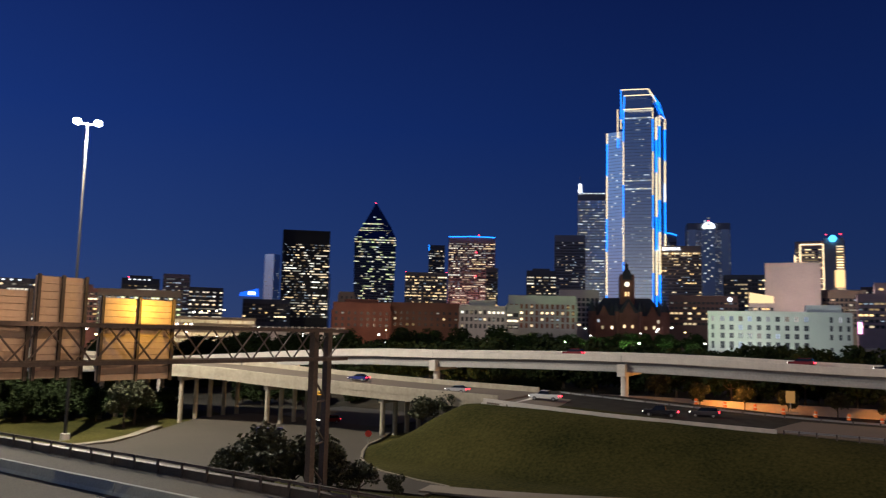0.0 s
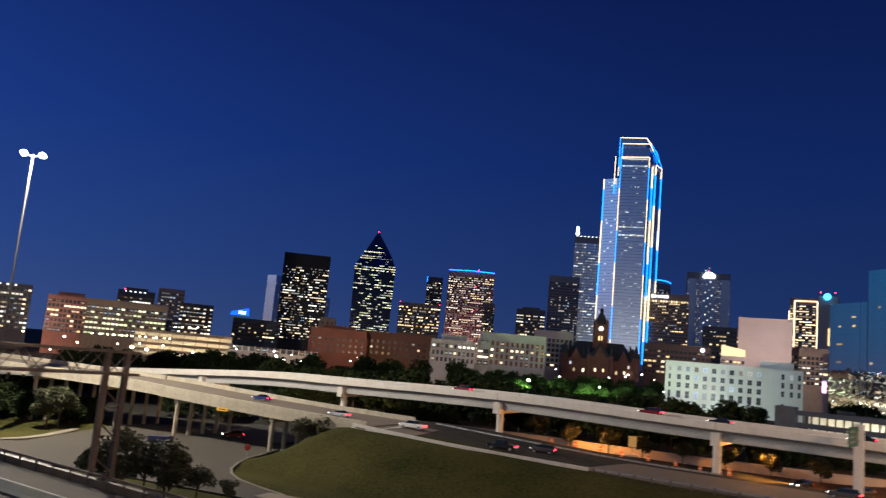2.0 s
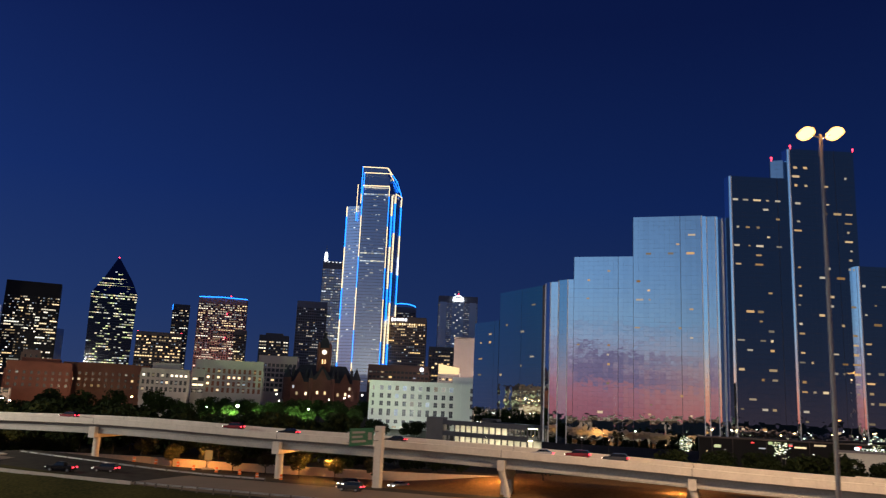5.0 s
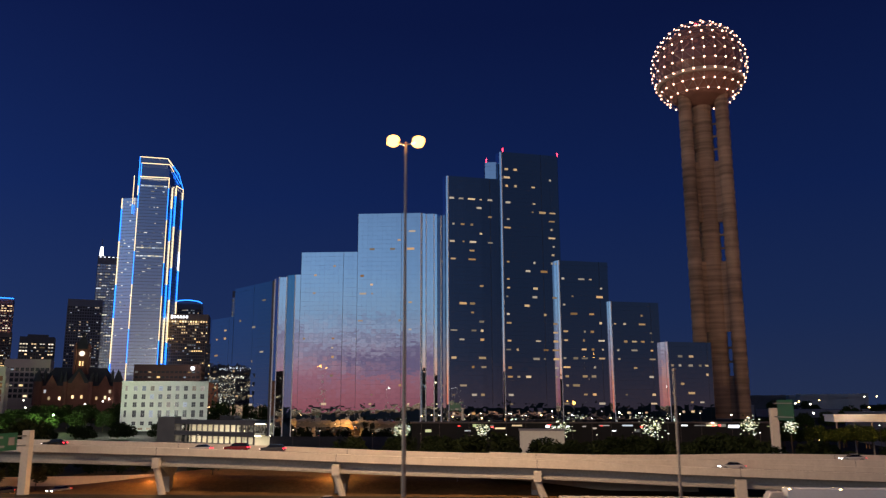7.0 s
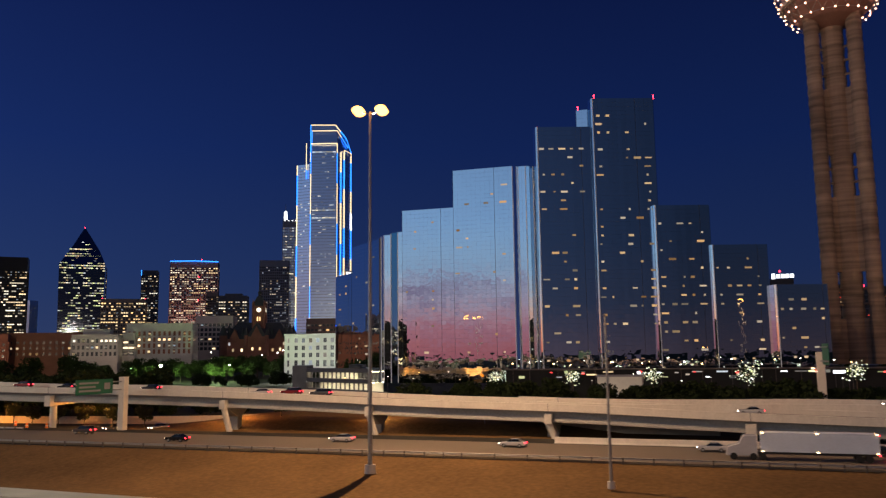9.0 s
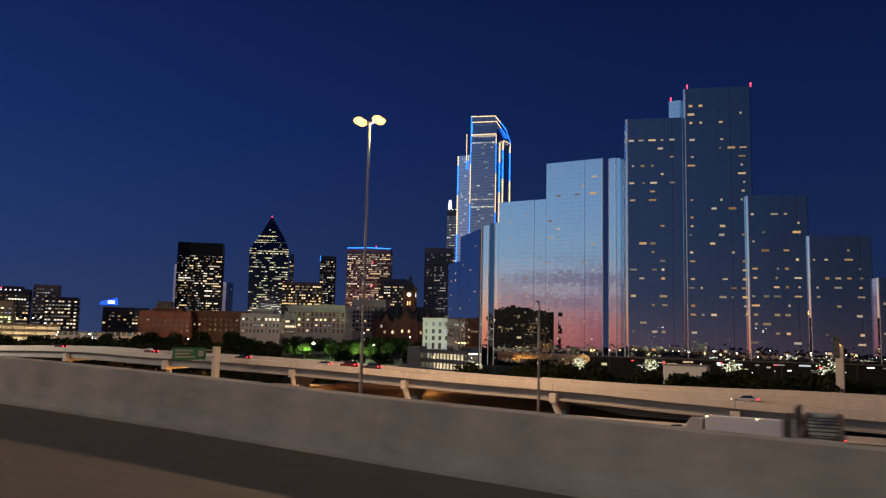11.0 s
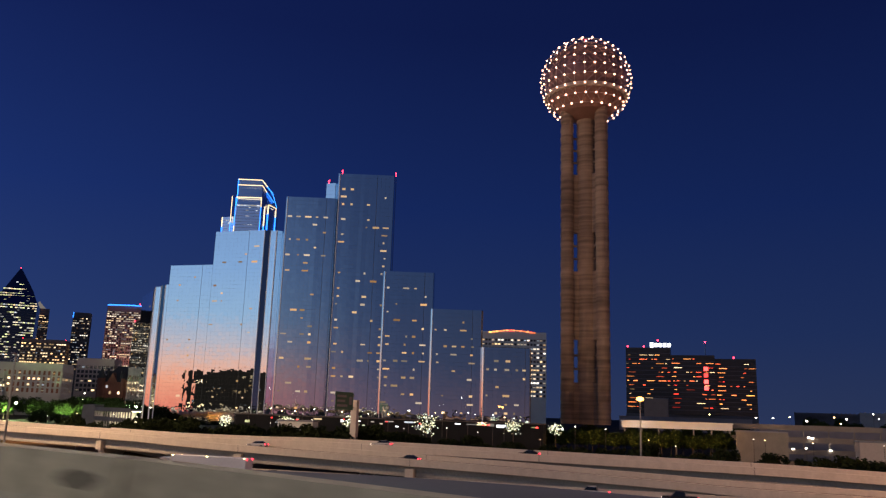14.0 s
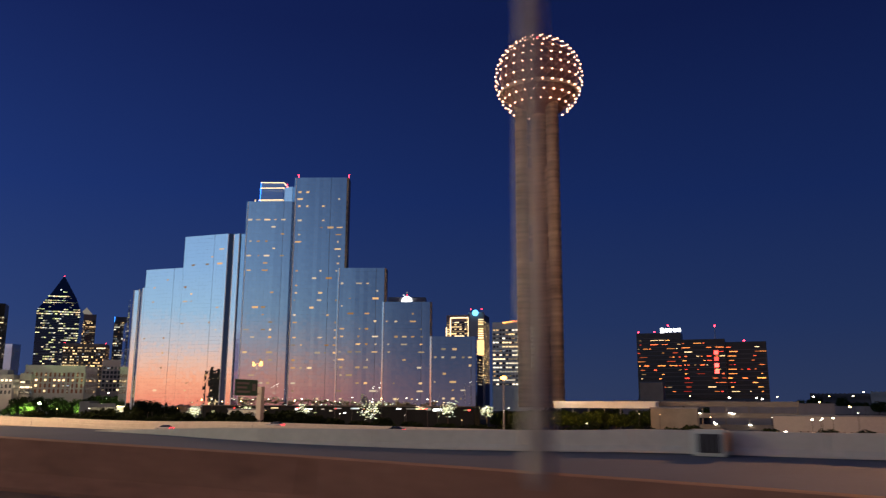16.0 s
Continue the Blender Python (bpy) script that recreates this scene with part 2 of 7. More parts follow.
def glow_mat(name, col, strength, rand=0.0, col2=None):
    m = bpy.data.materials.new(name)
    m.use_nodes = True
    n, l = m.node_tree.nodes, m.node_tree.links
    n.clear()
    e = n.new("ShaderNodeEmission")
    o = n.new("ShaderNodeOutputMaterial")
    l.new(e.outputs[0], o.inputs[0])
    e.inputs[0].default_value, e.inputs[1].default_value = (*col, 1), strength
    if rand:
        oi = n.new("ShaderNodeObjectInfo")
        mr = n.new("ShaderNodeMapRange")
        mr.inputs["To Min"].default_value, mr.inputs["To Max"].default_value = strength * (1 - rand), strength * (1 + rand)
        l.new(oi.outputs["Random"], mr.inputs[0]), l.new(mr.outputs[0], e.inputs[1])
        if col2:
            fr = n.new("ShaderNodeMath")
            fr.operation = "MULTIPLY"
            fr.inputs[1].default_value = 7.31
            fc = n.new("ShaderNodeMath")
            fc.operation = "FRACT"
            l.new(oi.outputs["Random"], fr.inputs[0]), l.new(fr.outputs[0], fc.inputs[0])
            mx = n.new("ShaderNodeMix")
            mx.data_type = "RGBA"
            l.new(fc.outputs[0], mx.inputs[0])
            mx.inputs[6].default_value, mx.inputs[7].default_value = (*col, 1), (*col2, 1)
            l.new(mx.outputs[2], e.inputs[0])
    return m


def mirror_glass(name, col, rough=0.02, grid=1.9, wobble=0.02):
    """Coated curtain-wall glass: panes a little bowed."""
    m = bpy.data.materials.new(name)
    m.use_nodes = True
    n, l = m.node_tree.nodes, m.node_tree.links
    b = n["Principled BSDF"]
    b.inputs["Metallic"].default_value, b.inputs["Roughness"].default_value = 1.0, rough
    b.inputs["Base Color"].default_value = (*col, 1)
    tc = n.new("ShaderNodeTexCoord")
    t = n.new("ShaderNodeTexNoise")
    t.inputs["Scale"].default_value, t.inputs["Detail"].default_value = grid, 1.0
    l.new(tc.outputs["Object"], t.inputs["Vector"])
    bu = n.new("ShaderNodeBump")
    bu.inputs["Strength"].default_value, bu.inputs["Distance"].default_value = 1.0, wobble
    l.new(t.outputs["Fac"], bu.inputs["Height"]), l.new(bu.outputs[0], b.inputs["Normal"])
    return m


CONCRETE = pbr("concrete_ramp", (0.58, 0.54, 0.48), 0.85, var=0.11, scales=(0.12, 2.5), bump=0.08)
OLDCON = pbr("weathered_concrete", (0.36, 0.32, 0.245), 0.9, var=0.22, scales=(0.10, 1.6), bump=0.25)
GIRDER = pbr("concrete_girder", (0.34, 0.33, 0.31), 0.85, var=0.2, scales=(0.15, 2.5))
BARRIER = pbr("concrete_barrier", (0.42, 0.41, 0.36), 0.9, var=0.34, scales=(0.35, 6.0), bump=0.3)
# barrier concrete with dim orange lamplight put into its colour
LAMPLITBAR = pbr("lamplit_brown_concrete", (0.27, 0.175, 0.112), 0.9, var=0.4, scales=(0.35, 6.0), bump=0.3)
DARKRENDER = pbr("dark_render", (0.009, 0.009, 0.010), 0.95, var=0.3)
PATCHP = pbr("pale_overpaint", (0.52, 0.56, 0.55), 0.8, var=0.25, scales=(1.0, 9.0), bump=0.1)
SOOT = pbr("soot_smear", (0.17, 0.165, 0.15), 0.95, var=0.35, scales=(1.5, 12.0), bump=0.1)
MASTDARK = pbr("dark_mast_paint", (0.022, 0.022, 0.024), 0.7, 0.0, var=0.2, bump=0)
SIDEPAVE = pbr("blue_grey_asphalt", (0.100, 0.132, 0.188), 0.85, var=0.25, scales=(0.08, 8.0), bump=0.3)
ASPHALT = pbr("asphalt", (0.040, 0.040, 0.041), 0.85, var=0.3, scales=(0.08, 8.0), bump=0.3)
LOWPAVE = pbr("brown_worn_pavement", (0.080, 0.070, 0.052), 0.9, var=0.4, scales=(0.07, 5.0), bump=0.3)
LOT = pbr("worn_asphalt_lot", (0.047, 0.040, 0.029), 0.9, var=0.2, scales=(0.06, 3.0))
ROADCON = pbr("concrete_pavement", (0.15, 0.122, 0.090), 0.85, var=0.2, scales=(0.05, 4.0))
for cm in (CONCRETE, BARRIER, OLDCON):
    # rain streaks run down the faces
    nt = cm.node_tree
    low = min((q for q in nt.nodes if q.type == "TEX_NOISE"), key=lambda q: q.inputs["Scale"].default_value)
    mp = nt.nodes.new("ShaderNodeMapping")
    mp.inputs["Scale"].default_value = (5.0, 5.0, 0.9)
    nt.links.new([q for q in nt.nodes if q.type == "TEX_COORD"][0].outputs["Object"], mp.inputs[0])
    nt.links.new(mp.outputs[0], low.inputs["Vector"])
GRASS = pbr("mown_grass", (0.027, 0.036, 0.008), 0.95, var=0.55, scales=(0.07, 1.9), bump=0.6, tint=(0.047, 0.042, 0.011), dist=0.12)
DIRT = pbr("bare_earth", (0.140, 0.082, 0.034), 0.95, var=0.35, scales=(0.07, 1.2), bump=0.5, dist=0.2)
LAND = pbr("city_ground", (0.042, 0.040, 0.034), 0.95, var=0.4, scales=(0.02, 0.4))
PATHM = pbr("concrete_path", (0.20, 0.175, 0.135), 0.9, var=0.15)
YELLOW = pbr("yellow_road_paint", (0.30, 0.22, 0.06), 0.7, var=0.2)
WHITEP = pbr("white_road_paint", (0.7, 0.7, 0.66), 0.7, var=0.2)
STEEL = pbr("galvanised_steel", (0.34, 0.34, 0.33), 0.55, 0.7, var=0.2)
RUST = pbr("weathered_steel", (0.105, 0.088, 0.080), 0.75, 0.3, var=0.35)
SIGNBACK = pbr("sign_back_aluminium", (0.50, 0.40, 0.31), 0.5, 0.45, var=0.12, scales=(0.4, 3.0))
BLUEGREY = pbr("blue_grey_concrete_paint", (0.40, 0.45, 0.41), 0.8, var=0.2)
# darker copy of the sign back: the unlit gantry's shade is in the colour
SIGNDARK = pbr("dark_sign_back", (0.10, 0.085, 0.072), 0.6, 0.3, var=0.2, scales=(0.4, 3.0))
SIGNGREEN = pbr("green_sign_face", (0.012, 0.10, 0.055), 0.5, var=0.1)
BARK = pbr("bark", (0.07, 0.05, 0.035), 0.95, var=0.3)
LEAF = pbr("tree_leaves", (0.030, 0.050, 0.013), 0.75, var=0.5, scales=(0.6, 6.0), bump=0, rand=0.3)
# leaf copy for the dark belt, with shade put into its colour
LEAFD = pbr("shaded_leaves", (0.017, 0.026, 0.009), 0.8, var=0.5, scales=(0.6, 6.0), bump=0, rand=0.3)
LEAF2 = pbr("dry_green_leaves", (0.042, 0.047, 0.017), 0.75, var=0.5, scales=(0.6, 6.0), bump=0)
DARKGLASS = pbr("dark_glass", (0.018, 0.022, 0.03), 0.32, 0.0, var=0.2, bump=0)
SEMIGLASS = mirror_glass("tinted_curtain_glass", (0.16, 0.19, 0.24), 0.06, 0.5, 0.02)
HYGLASS = mirror_glass("silver_mirror_glass", (0.84, 0.93, 0.98), 0.0, 0.55, 0.007)
BOAGLASS = mirror_glass("slate_mirror_glass", (0.66, 0.80, 1.0), 0.30, 0.3, 0.01)
PALEGLASS = mirror_glass("pale_curtain_glass", (0.62, 0.74, 0.86), 0.3, 0.4, 0.01)
MULLION = pbr("dark_mullion", (0.05, 0.055, 0.07), 0.5, 0.4, var=0.1, bump=0)
BRICK = pbr("red_brick", (0.24, 0.095, 0.06), 0.9, var=0.25, scales=(0.1, 3.0))
BRICK2 = pbr("brown_brick", (0.19, 0.095, 0.058), 0.9, var=0.25, scales=(0.1, 3.0))
STONE = pbr("grey_limestone", (0.42, 0.40, 0.37), 0.85, var=0.15, scales=(0.08, 1.5))
WHITESTONE = pbr("white_limestone", (0.66, 0.68, 0.62), 0.85, var=0.08, scales=(0.08, 1.5))
CUSHIONEND = pbr("orange_reflector", (0.85, 0.30, 0.05), 0.4, var=0.1)
BEIGE = pbr("beige_panel", (0.50, 0.42, 0.37), 0.8, var=0.1, scales=(0.08, 1.5))
GARAGEC = pbr("garage_concrete", (0.24, 0.215, 0.18), 0.85, var=0.2)
TAN = pbr("tan_panel", (0.36, 0.27, 0.19), 0.85, var=0.15)
BROWNST = pbr("brown_granite", (0.13, 0.075, 0.06), 0.6, var=0.15)
REDSAND = pbr("red_sandstone", (0.20, 0.085, 0.06), 0.9, var=0.3, scales=(0.2, 2.0))
ROOFD = pbr("dark_roofing", (0.045, 0.045, 0.05), 0.9, var=0.3)
TOWERCON = pbr("tower_concrete", (0.30, 0.215, 0.15), 0.9, var=0.7, scales=(0.05, 0.9))
for tn in TOWERCON.node_tree.nodes:
    if tn.type == "TEX_NOISE" and tn.inputs["Scale"].default_value > 0.5:
        # pour lines run level round the shafts
        mp = TOWERCON.node_tree.nodes.new("ShaderNodeMapping")
        mp.inputs["Scale"].default_value = (0.03, 0.03, 0.7)
        tcn = [q for q in TOWERCON.node_tree.nodes if q.type == "TEX_COORD"][0]
        TOWERCON.node_tree.links.new(tcn.outputs["Object"], mp.inputs[0])
        TOWERCON.node_tree.links.new(mp.outputs[0], tn.inputs["Vector"])
BLACKP = pbr("black_panel", (0.012, 0.012, 0.014), 0.35, var=0.2, bump=0)
DARKST = pbr("dark_grey_panel", (0.09, 0.09, 0.10), 0.6, var=0.2)
GREYP = pbr("grey_panel", (0.22, 0.22, 0.24), 0.6, var=0.15)
PINKST = pbr("pink_granite", (0.36, 0.26, 0.25), 0.7, var=0.12)
WHITEM = pbr("white_metal", (0.60, 0.66, 0.76), 0.5, var=0.08)

LIT = glow_mat("lit_window", (1.0, 0.68, 0.32), 0.9, 0.92, (0.95, 0.92, 0.75))
LITWARM = glow_mat("warm_lit_window", (1.0, 0.60, 0.22), 1.15, 0.85, (1.0, 0.78, 0.45))
LITCOOL = glow_mat("cool_lit_window", (0.72, 0.85, 0.95), 0.55, 0.8, (1.0, 0.9, 0.6))
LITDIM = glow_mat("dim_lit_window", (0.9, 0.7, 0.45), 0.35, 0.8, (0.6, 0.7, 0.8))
LEDBLUE = glow_mat("blue_led", (0.02, 0.22, 1.0), 3.2)
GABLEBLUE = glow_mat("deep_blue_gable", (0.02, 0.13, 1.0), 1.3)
LEDWARM = glow_mat("warm_white_led", (1.0, 0.72, 0.38), 1.9)
LEDRED = glow_mat("red_led", (1.0, 0.06, 0.05), 3.0, 0.6)
REDAMBER = glow_mat("red_amber_led", (1.0, 0.04, 0.03), 1.7, 0.85, (1.0, 0.42, 0.1))
BEACON = glow_mat("red_beacon", (1.0, 0.03, 0.06), 8.0)
WHITEGLOW = glow_mat("white_lamp", (1.0, 0.97, 0.9), 22.0)
WARMGLOW = glow_mat("sodium_lamp", (1.0, 0.42, 0.08), 7.0)
SIGNWHITE = glow_mat("white_sign_light", (0.9, 0.95, 1.0), 2.4)
ORBLAMP = glow_mat("warm_bulb", (1.0, 0.50, 0.33), 8.5)
TAILRED = glow_mat("tail_light", (1.0, 0.03, 0.05), 7.0)
HEADWHITE = glow_mat("head_light", (1.0, 0.93, 0.8), 9.0)
STREETW = glow_mat("street_lamp_white", (1.0, 0.93, 0.78), 9.0)
STREETA = glow_mat("street_lamp_amber", (1.0, 0.62, 0.25), 14.0)
GREENG = glow_mat("green_flood", (0.7, 1.0, 0.5), 20.0)
POD = pbr("pod_cladding", (0.26, 0.14, 0.115), 0.7, var=0.2)
PODWIN = pbr("pod_window_band", (0.20, 0.11, 0.105), 0.3, var=0.3, bump=0)
for m_ in (LAND, GRASS, DIRT, LEAF, LEAFD):
    m_.node_tree.nodes["Principled BSDF"].inputs["Specular IOR Level"].default_value = 0.08


def isle_mat(name, cols, strength):
    """Rows of small lit windows, each with a tone of its own."""
    m = bpy.data.materials.new(name)
    m.use_nodes = True
    n, l = m.node_tree.nodes, m.node_tree.links
    n.clear()
    g = n.new("ShaderNodeNewGeometry")
    cr = n.new("ShaderNodeValToRGB")
    ramp_of(cr, [(i / len(cols), c) for i, c in enumerate(cols)])
    e = n.new("ShaderNodeEmission")
    mm = n.new("ShaderNodeMath")
    mm.operation = "MULTIPLY_ADD"
    fr = n.new("ShaderNodeMath")
    fr.operation = "FRACT"
    ml = n.new("ShaderNodeMath")
    ml.operation = "MULTIPLY"
    ml.inputs[1].default_value = 5.77
    l.new(g.outputs["Random Per Island"], cr.inputs[0]), l.new(g.outputs["Random Per Island"], ml.inputs[0]), l.new(ml.outputs[0], fr.inputs[0])
    l.new(fr.outputs[0], mm.inputs[0])
    mm.inputs[1].default_value, mm.inputs[2].default_value = strength * 1.3, strength * 0.45
    l.new(cr.outputs[0], e.inputs[0]), l.new(mm.outputs[0], e.inputs[1])
    o = n.new("ShaderNodeOutputMaterial")
    l.new(e.outputs[0], o.inputs[0])
    return m


SMALLLIT = isle_mat("small_lit_windows", [(1.0, 0.60, 0.26), (1.0, 0.78, 0.45), (0.9, 0.85, 0.7), (0.65, 0.8, 0.9)], 0.32)
DECKLIT = glow_mat("garage_ceiling_light", (1.0, 0.82, 0.50), 14.0, 0.4)
DECKDIM = glow_mat("dim_garage_light", (1.0, 0.74, 0.40), 9.0, 0.5)
SALMON = pbr("salmon_brick", (0.40, 0.20, 0.14), 0.85, var=0.2)
LITGREEN = glow_mat("greenish_office_light", (0.80, 0.92, 0.40), 0.9, 0.8, (0.85, 0.8, 0.45))
NEONPINK = glow_mat("pink_neon", (1.0, 0.45, 0.75), 2.6)

# ---- building blocks ----


def part(name, bm, material, parent=None, label=""):
    me = bpy.data.meshes.new(name)
    bm.normal_update()
    bm.to_mesh(me)
    bm.free()
    me.materials.append(material)
    ob = new(name, me)
    if parent:
        ob.parent = parent
    return tagged(ob, label)


def share(name, me, parent, m):
    """A piece on an existing mesh."""
    ob = new(name, me)
    ob.parent = parent
    ob.matrix_basis = m
    return ob


def thing(name, label, category, m=None, group="", kind=""):
    ob = new(name)
    ob.empty_display_size = 0.5
    if m is not None:
        ob.matrix_basis = m
    return tagged(ob, label, category, group, kind)


def box(bm, x0, x1, y0, y1, z0, z1):
    v = [bm.verts.new(p) for p in ((x0, y0, z0), (x1, y0, z0), (x1, y1, z0), (x0, y1, z0), (x0, y0, z1), (x1, y0, z1), (x1, y1, z1), (x0, y1, z1))]
    for f in ((0, 3, 2, 1), (4, 5, 6, 7), (0, 1, 5, 4), (1, 2, 6, 5), (2, 3, 7, 6), (3, 0, 4, 7)):
        bm.faces.new([v[i] for i in f])
    return v


def prism(bm, poly, z0, z1, top=None):
    """An upright prism on a counter-clockwise outline; top: another outline for its upper end, or heights."""
    n = len(poly)
    top = top or poly
    lo = [bm.verts.new((x, y, z0)) for x, y in poly]
    hi = [bm.verts.new((p[0], p[1], p[2] if len(p) > 2 else z1)) for p in top]
    for i in range(n):
        bm.faces.new((lo[i], lo[(i + 1) % n], hi[(i + 1) % n], hi[i]))
    bm.faces.new(hi), bm.faces.new(lo[::-1])


def tube(bm, a, b, r0, r1=None, n=8):
    """A tapered round bar from a to b."""
    a, b = Vector(a), Vector(b)
    r1 = r0 if r1 is None else r1
    d = (b - a).normalized()
    u = d.orthogonal().normalized()
    w = d.cross(u)
    ra, rb = [], []
    for i in range(n):
        t = 2 * math.pi * i / n
        o = u * math.cos(t) + w * math.sin(t)
        ra.append(bm.verts.new(a + o * r0)), rb.append(bm.verts.new(b + o * r1))
    for i in range(n):
        j = (i + 1) % n
        bm.faces.new((ra[i], ra[j], rb[j], rb[i]))
    bm.faces.new(rb), bm.faces.new(ra[::-1])


def beam(bm, a, b, w):
    tube(bm, a, b, w * 0.7, n=4)


def ball(bm, c, r, seg=10, rings=6, squash=1.0):
    m = Matrix.Translation(c) @ Matrix.Diagonal((1, 1, squash, 1))
    bmesh.ops.create_uvsphere(bm, u_segments=seg, v_segments=rings, radius=r, matrix=m)


def sweep(bm, line, profile, step=6.0):
    """A closed profile of (offset to the right of the way, height) drawn along a line of (x, y, z)."""
    pts = smooth(line, step)
    rows = []
    for i, p in enumerate(pts):
        a, b = pts[max(i - 1, 0)], pts[min(i + 1, len(pts) - 1)]
        d = Vector((b[0] - a[0], b[1] - a[1], 0)).normalized()
        r = Vector((d.y, -d.x, 0))
        rows.append([bm.verts.new((p[0] + r.x * o, p[1] + r.y * o, p[2] + h)) for o, h in profile])
    k = len(profile)
    for A, B in zip(rows, rows[1:]):
        for i in range(k):
            j = (i + 1) % k
            bm.faces.new((A[i], A[j], B[j], B[i]))
    bm.faces.new(rows[0][::-1]), bm.faces.new(rows[-1])
    bmesh.ops.recalc_face_normals(bm, faces=bm.faces)


def smooth(line, step=6.0):
    """Points along a Catmull-Rom curve through the line, about step metres apart."""
    L = [Vector(p) for p in line]
    out = []
    for i in range(len(L) - 1):
        p0, p1, p2, p3 = L[max(i - 1, 0)], L[i], L[i + 1], L[min(i + 2, len(L) - 1)]
        n = max(1, round((p2 - p1).length / step))
        for k in range(n):
            t = k / n
            out.append(0.5 * ((2 * p1) + (p2 - p0) * t + (2 * p0 - 5 * p1 + 4 * p2 - p3) * t * t + (3 * p1 - p0 - 3 * p2 + p3) * t ** 3))
    out.append(L[-1])
    return out


def along(line, y):
    """The point of a north-south line at y."""
    pts = smooth(line, 3.0)
    return min(pts, key=lambda p: abs(p.y - y))


def slab(w, h):
    return ((-w, 0), (w, 0), (w, h), (-w, h))


LOWJERSEY = ((-0.40, 0), (0.40, 0), (0.40, 0.08), (0.24, 0.30), (0.14, 0.81), (-0.14, 0.81), (-0.24, 0.30), (-0.40, 0.08))
JERSEY = ((-0.40, 0), (0.40, 0), (0.40, 0.08), (0.22, 0.33), (0.14, 1.07), (-0.14, 1.07), (-0.22, 0.33), (-0.40, 0.08))
unit = bmesh.new()
box(unit, -0.5, 0.5, -0.5, 0.5, -0.5, 0.5)
UNIT = bpy.data.meshes.new("pane")
unit.to_mesh(UNIT)
unit.free()
PANE = {}


def pane_mesh(material):
    if material.name not in PANE:
        me = UNIT.copy()
        me.materials.append(material)
        PANE[material.name] = me
    return PANE[material.name]


def place(x, y, z, sx, sy, sz):
    return Matrix.Translation((x, y, z)) @ Matrix.Diagonal((sx, sy, sz, 1))

# ---- ground and roads ----


def ease(v, a, b):
    t = min(max((v - a) / (b - a), 0.0), 1.0)
    return t * t * (3 - 2 * t)


def rise(x):
    """The country climbs gently from the viaduct towards the city."""
    return 0.0367 * max(0.0, x + 333)


def grade(y):
    """Height of the street-level highway along y."""
    return -8.3 + 2.4 * ease(y, 165, 238)


def land(x, y):
    if x < -289:
        return -10.0 + 5.1 * ease(x, -430, -400)
    low = -9.8 - 4.4 * ease(y, 100, 190)
    if x < -228:
        return -4.9 + (low + 4.9) * ease(x, -288, -279) + 0.25 * noise.noise((x * 0.1, y * 0.1, 0))
    road = grade(y) - 0.25
    fill = 1 - ease(y, 238, 256)
    edge = -207.5 - 5.5 * ease(y, 190, 230)
    up = low + (road - low) * ease(x, edge - 23, edge) * fill
    rough = 0.15 * noise.noise((x * 0.15, y * 0.15, 3)) * (1 - ease(x, -212, -206))
    if x < -185:
        return up + rough
    mound = 3.0 * ease(y, 20, 60) * (1 - ease(y, 120, 160)) * ease(x, -176, -168) * (1 - ease(x, -150, -130))
    east = -10.5 - 8.5 * ease(x, -120, -30)
    return up + (east - up) * ease(x, -185, -165) + mound


xs = [-4500, -3000, -1800, -1000, -700, -520] + [-430 + 4 * i for i in range(96)] + [-40, 0, 60, 150, 250, 600, 1200, 2500, 4500]
ys = [-4500, -2500, -1200, -600, -400] + [-260 + 4 * i for i in range(181)] + [480, 560, 700, 1000, 1800, 3000, 4500]
verts = [(x, y, land(x, y)) for y in ys for x in xs]
nx = len(xs)
faces = [(j * nx + i, j * nx + i + 1, (j + 1) * nx + i + 1, (j + 1) * nx + i) for j in range(len(ys) - 1) for i in range(nx - 1)]
gm = bpy.data.meshes.new("ground")
gm.from_pydata(verts, [], faces)
for m in (LAND, GRASS, DIRT):
    gm.materials.append(m)
for p in gm.polygons:
    c = p.center
    if -290 < c.x < -204:
        p.material_index = 1 if c.y > 160 + 6 * noise.noise((c.x * 0.2, 0, 0)) else 2
    elif -180 < c.x < -128 and 15 < c.y < 165:
        p.material_index = 2
    elif c.x < -430:
        p.material_index = 1
    p.use_smooth = True
tagged(new("ground", gm), "grass and bare earth ground beneath the highway ramps", "ground", kind="structure")


def road(name, line, half, material, label, z=0.0, thick=0.3):
    bm = bmesh.new()
    sweep(bm, line, ((-half, z - thick), (half, z - thick), (half, z), (-half, z)))
    ob = part(name, bm, material)
    return tagged(ob, label, "road", kind="structure")


def marks(parent, line, offset, dash, gap, material, w=0.07, lift=0.004):
    """Painted lane marks as pieces of their own."""
    pts = smooth(line, 1.0)
    i = 0
    while i + dash < len(pts):
        a, b = pts[i], pts[i + dash]
        d = (b - a).normalized()
        r = Vector((d.y, -d.x, 0))
        a, b = a + r * offset, b + r * offset
        bm = bmesh.new()
        v = [bm.verts.new(p) for p in (a - r * w + Vector((0, 0, lift)), a + r * w + Vector((0, 0, lift)), b + r * w + Vector((0, 0, lift)), b - r * w + Vector((0, 0, lift)))]
        bm.faces.new(v)
        bmesh.ops.solidify(bm, geom=list(bm.faces), thickness=0.003)
        part("lane_mark", bm, material, parent)
        i += dash + gap


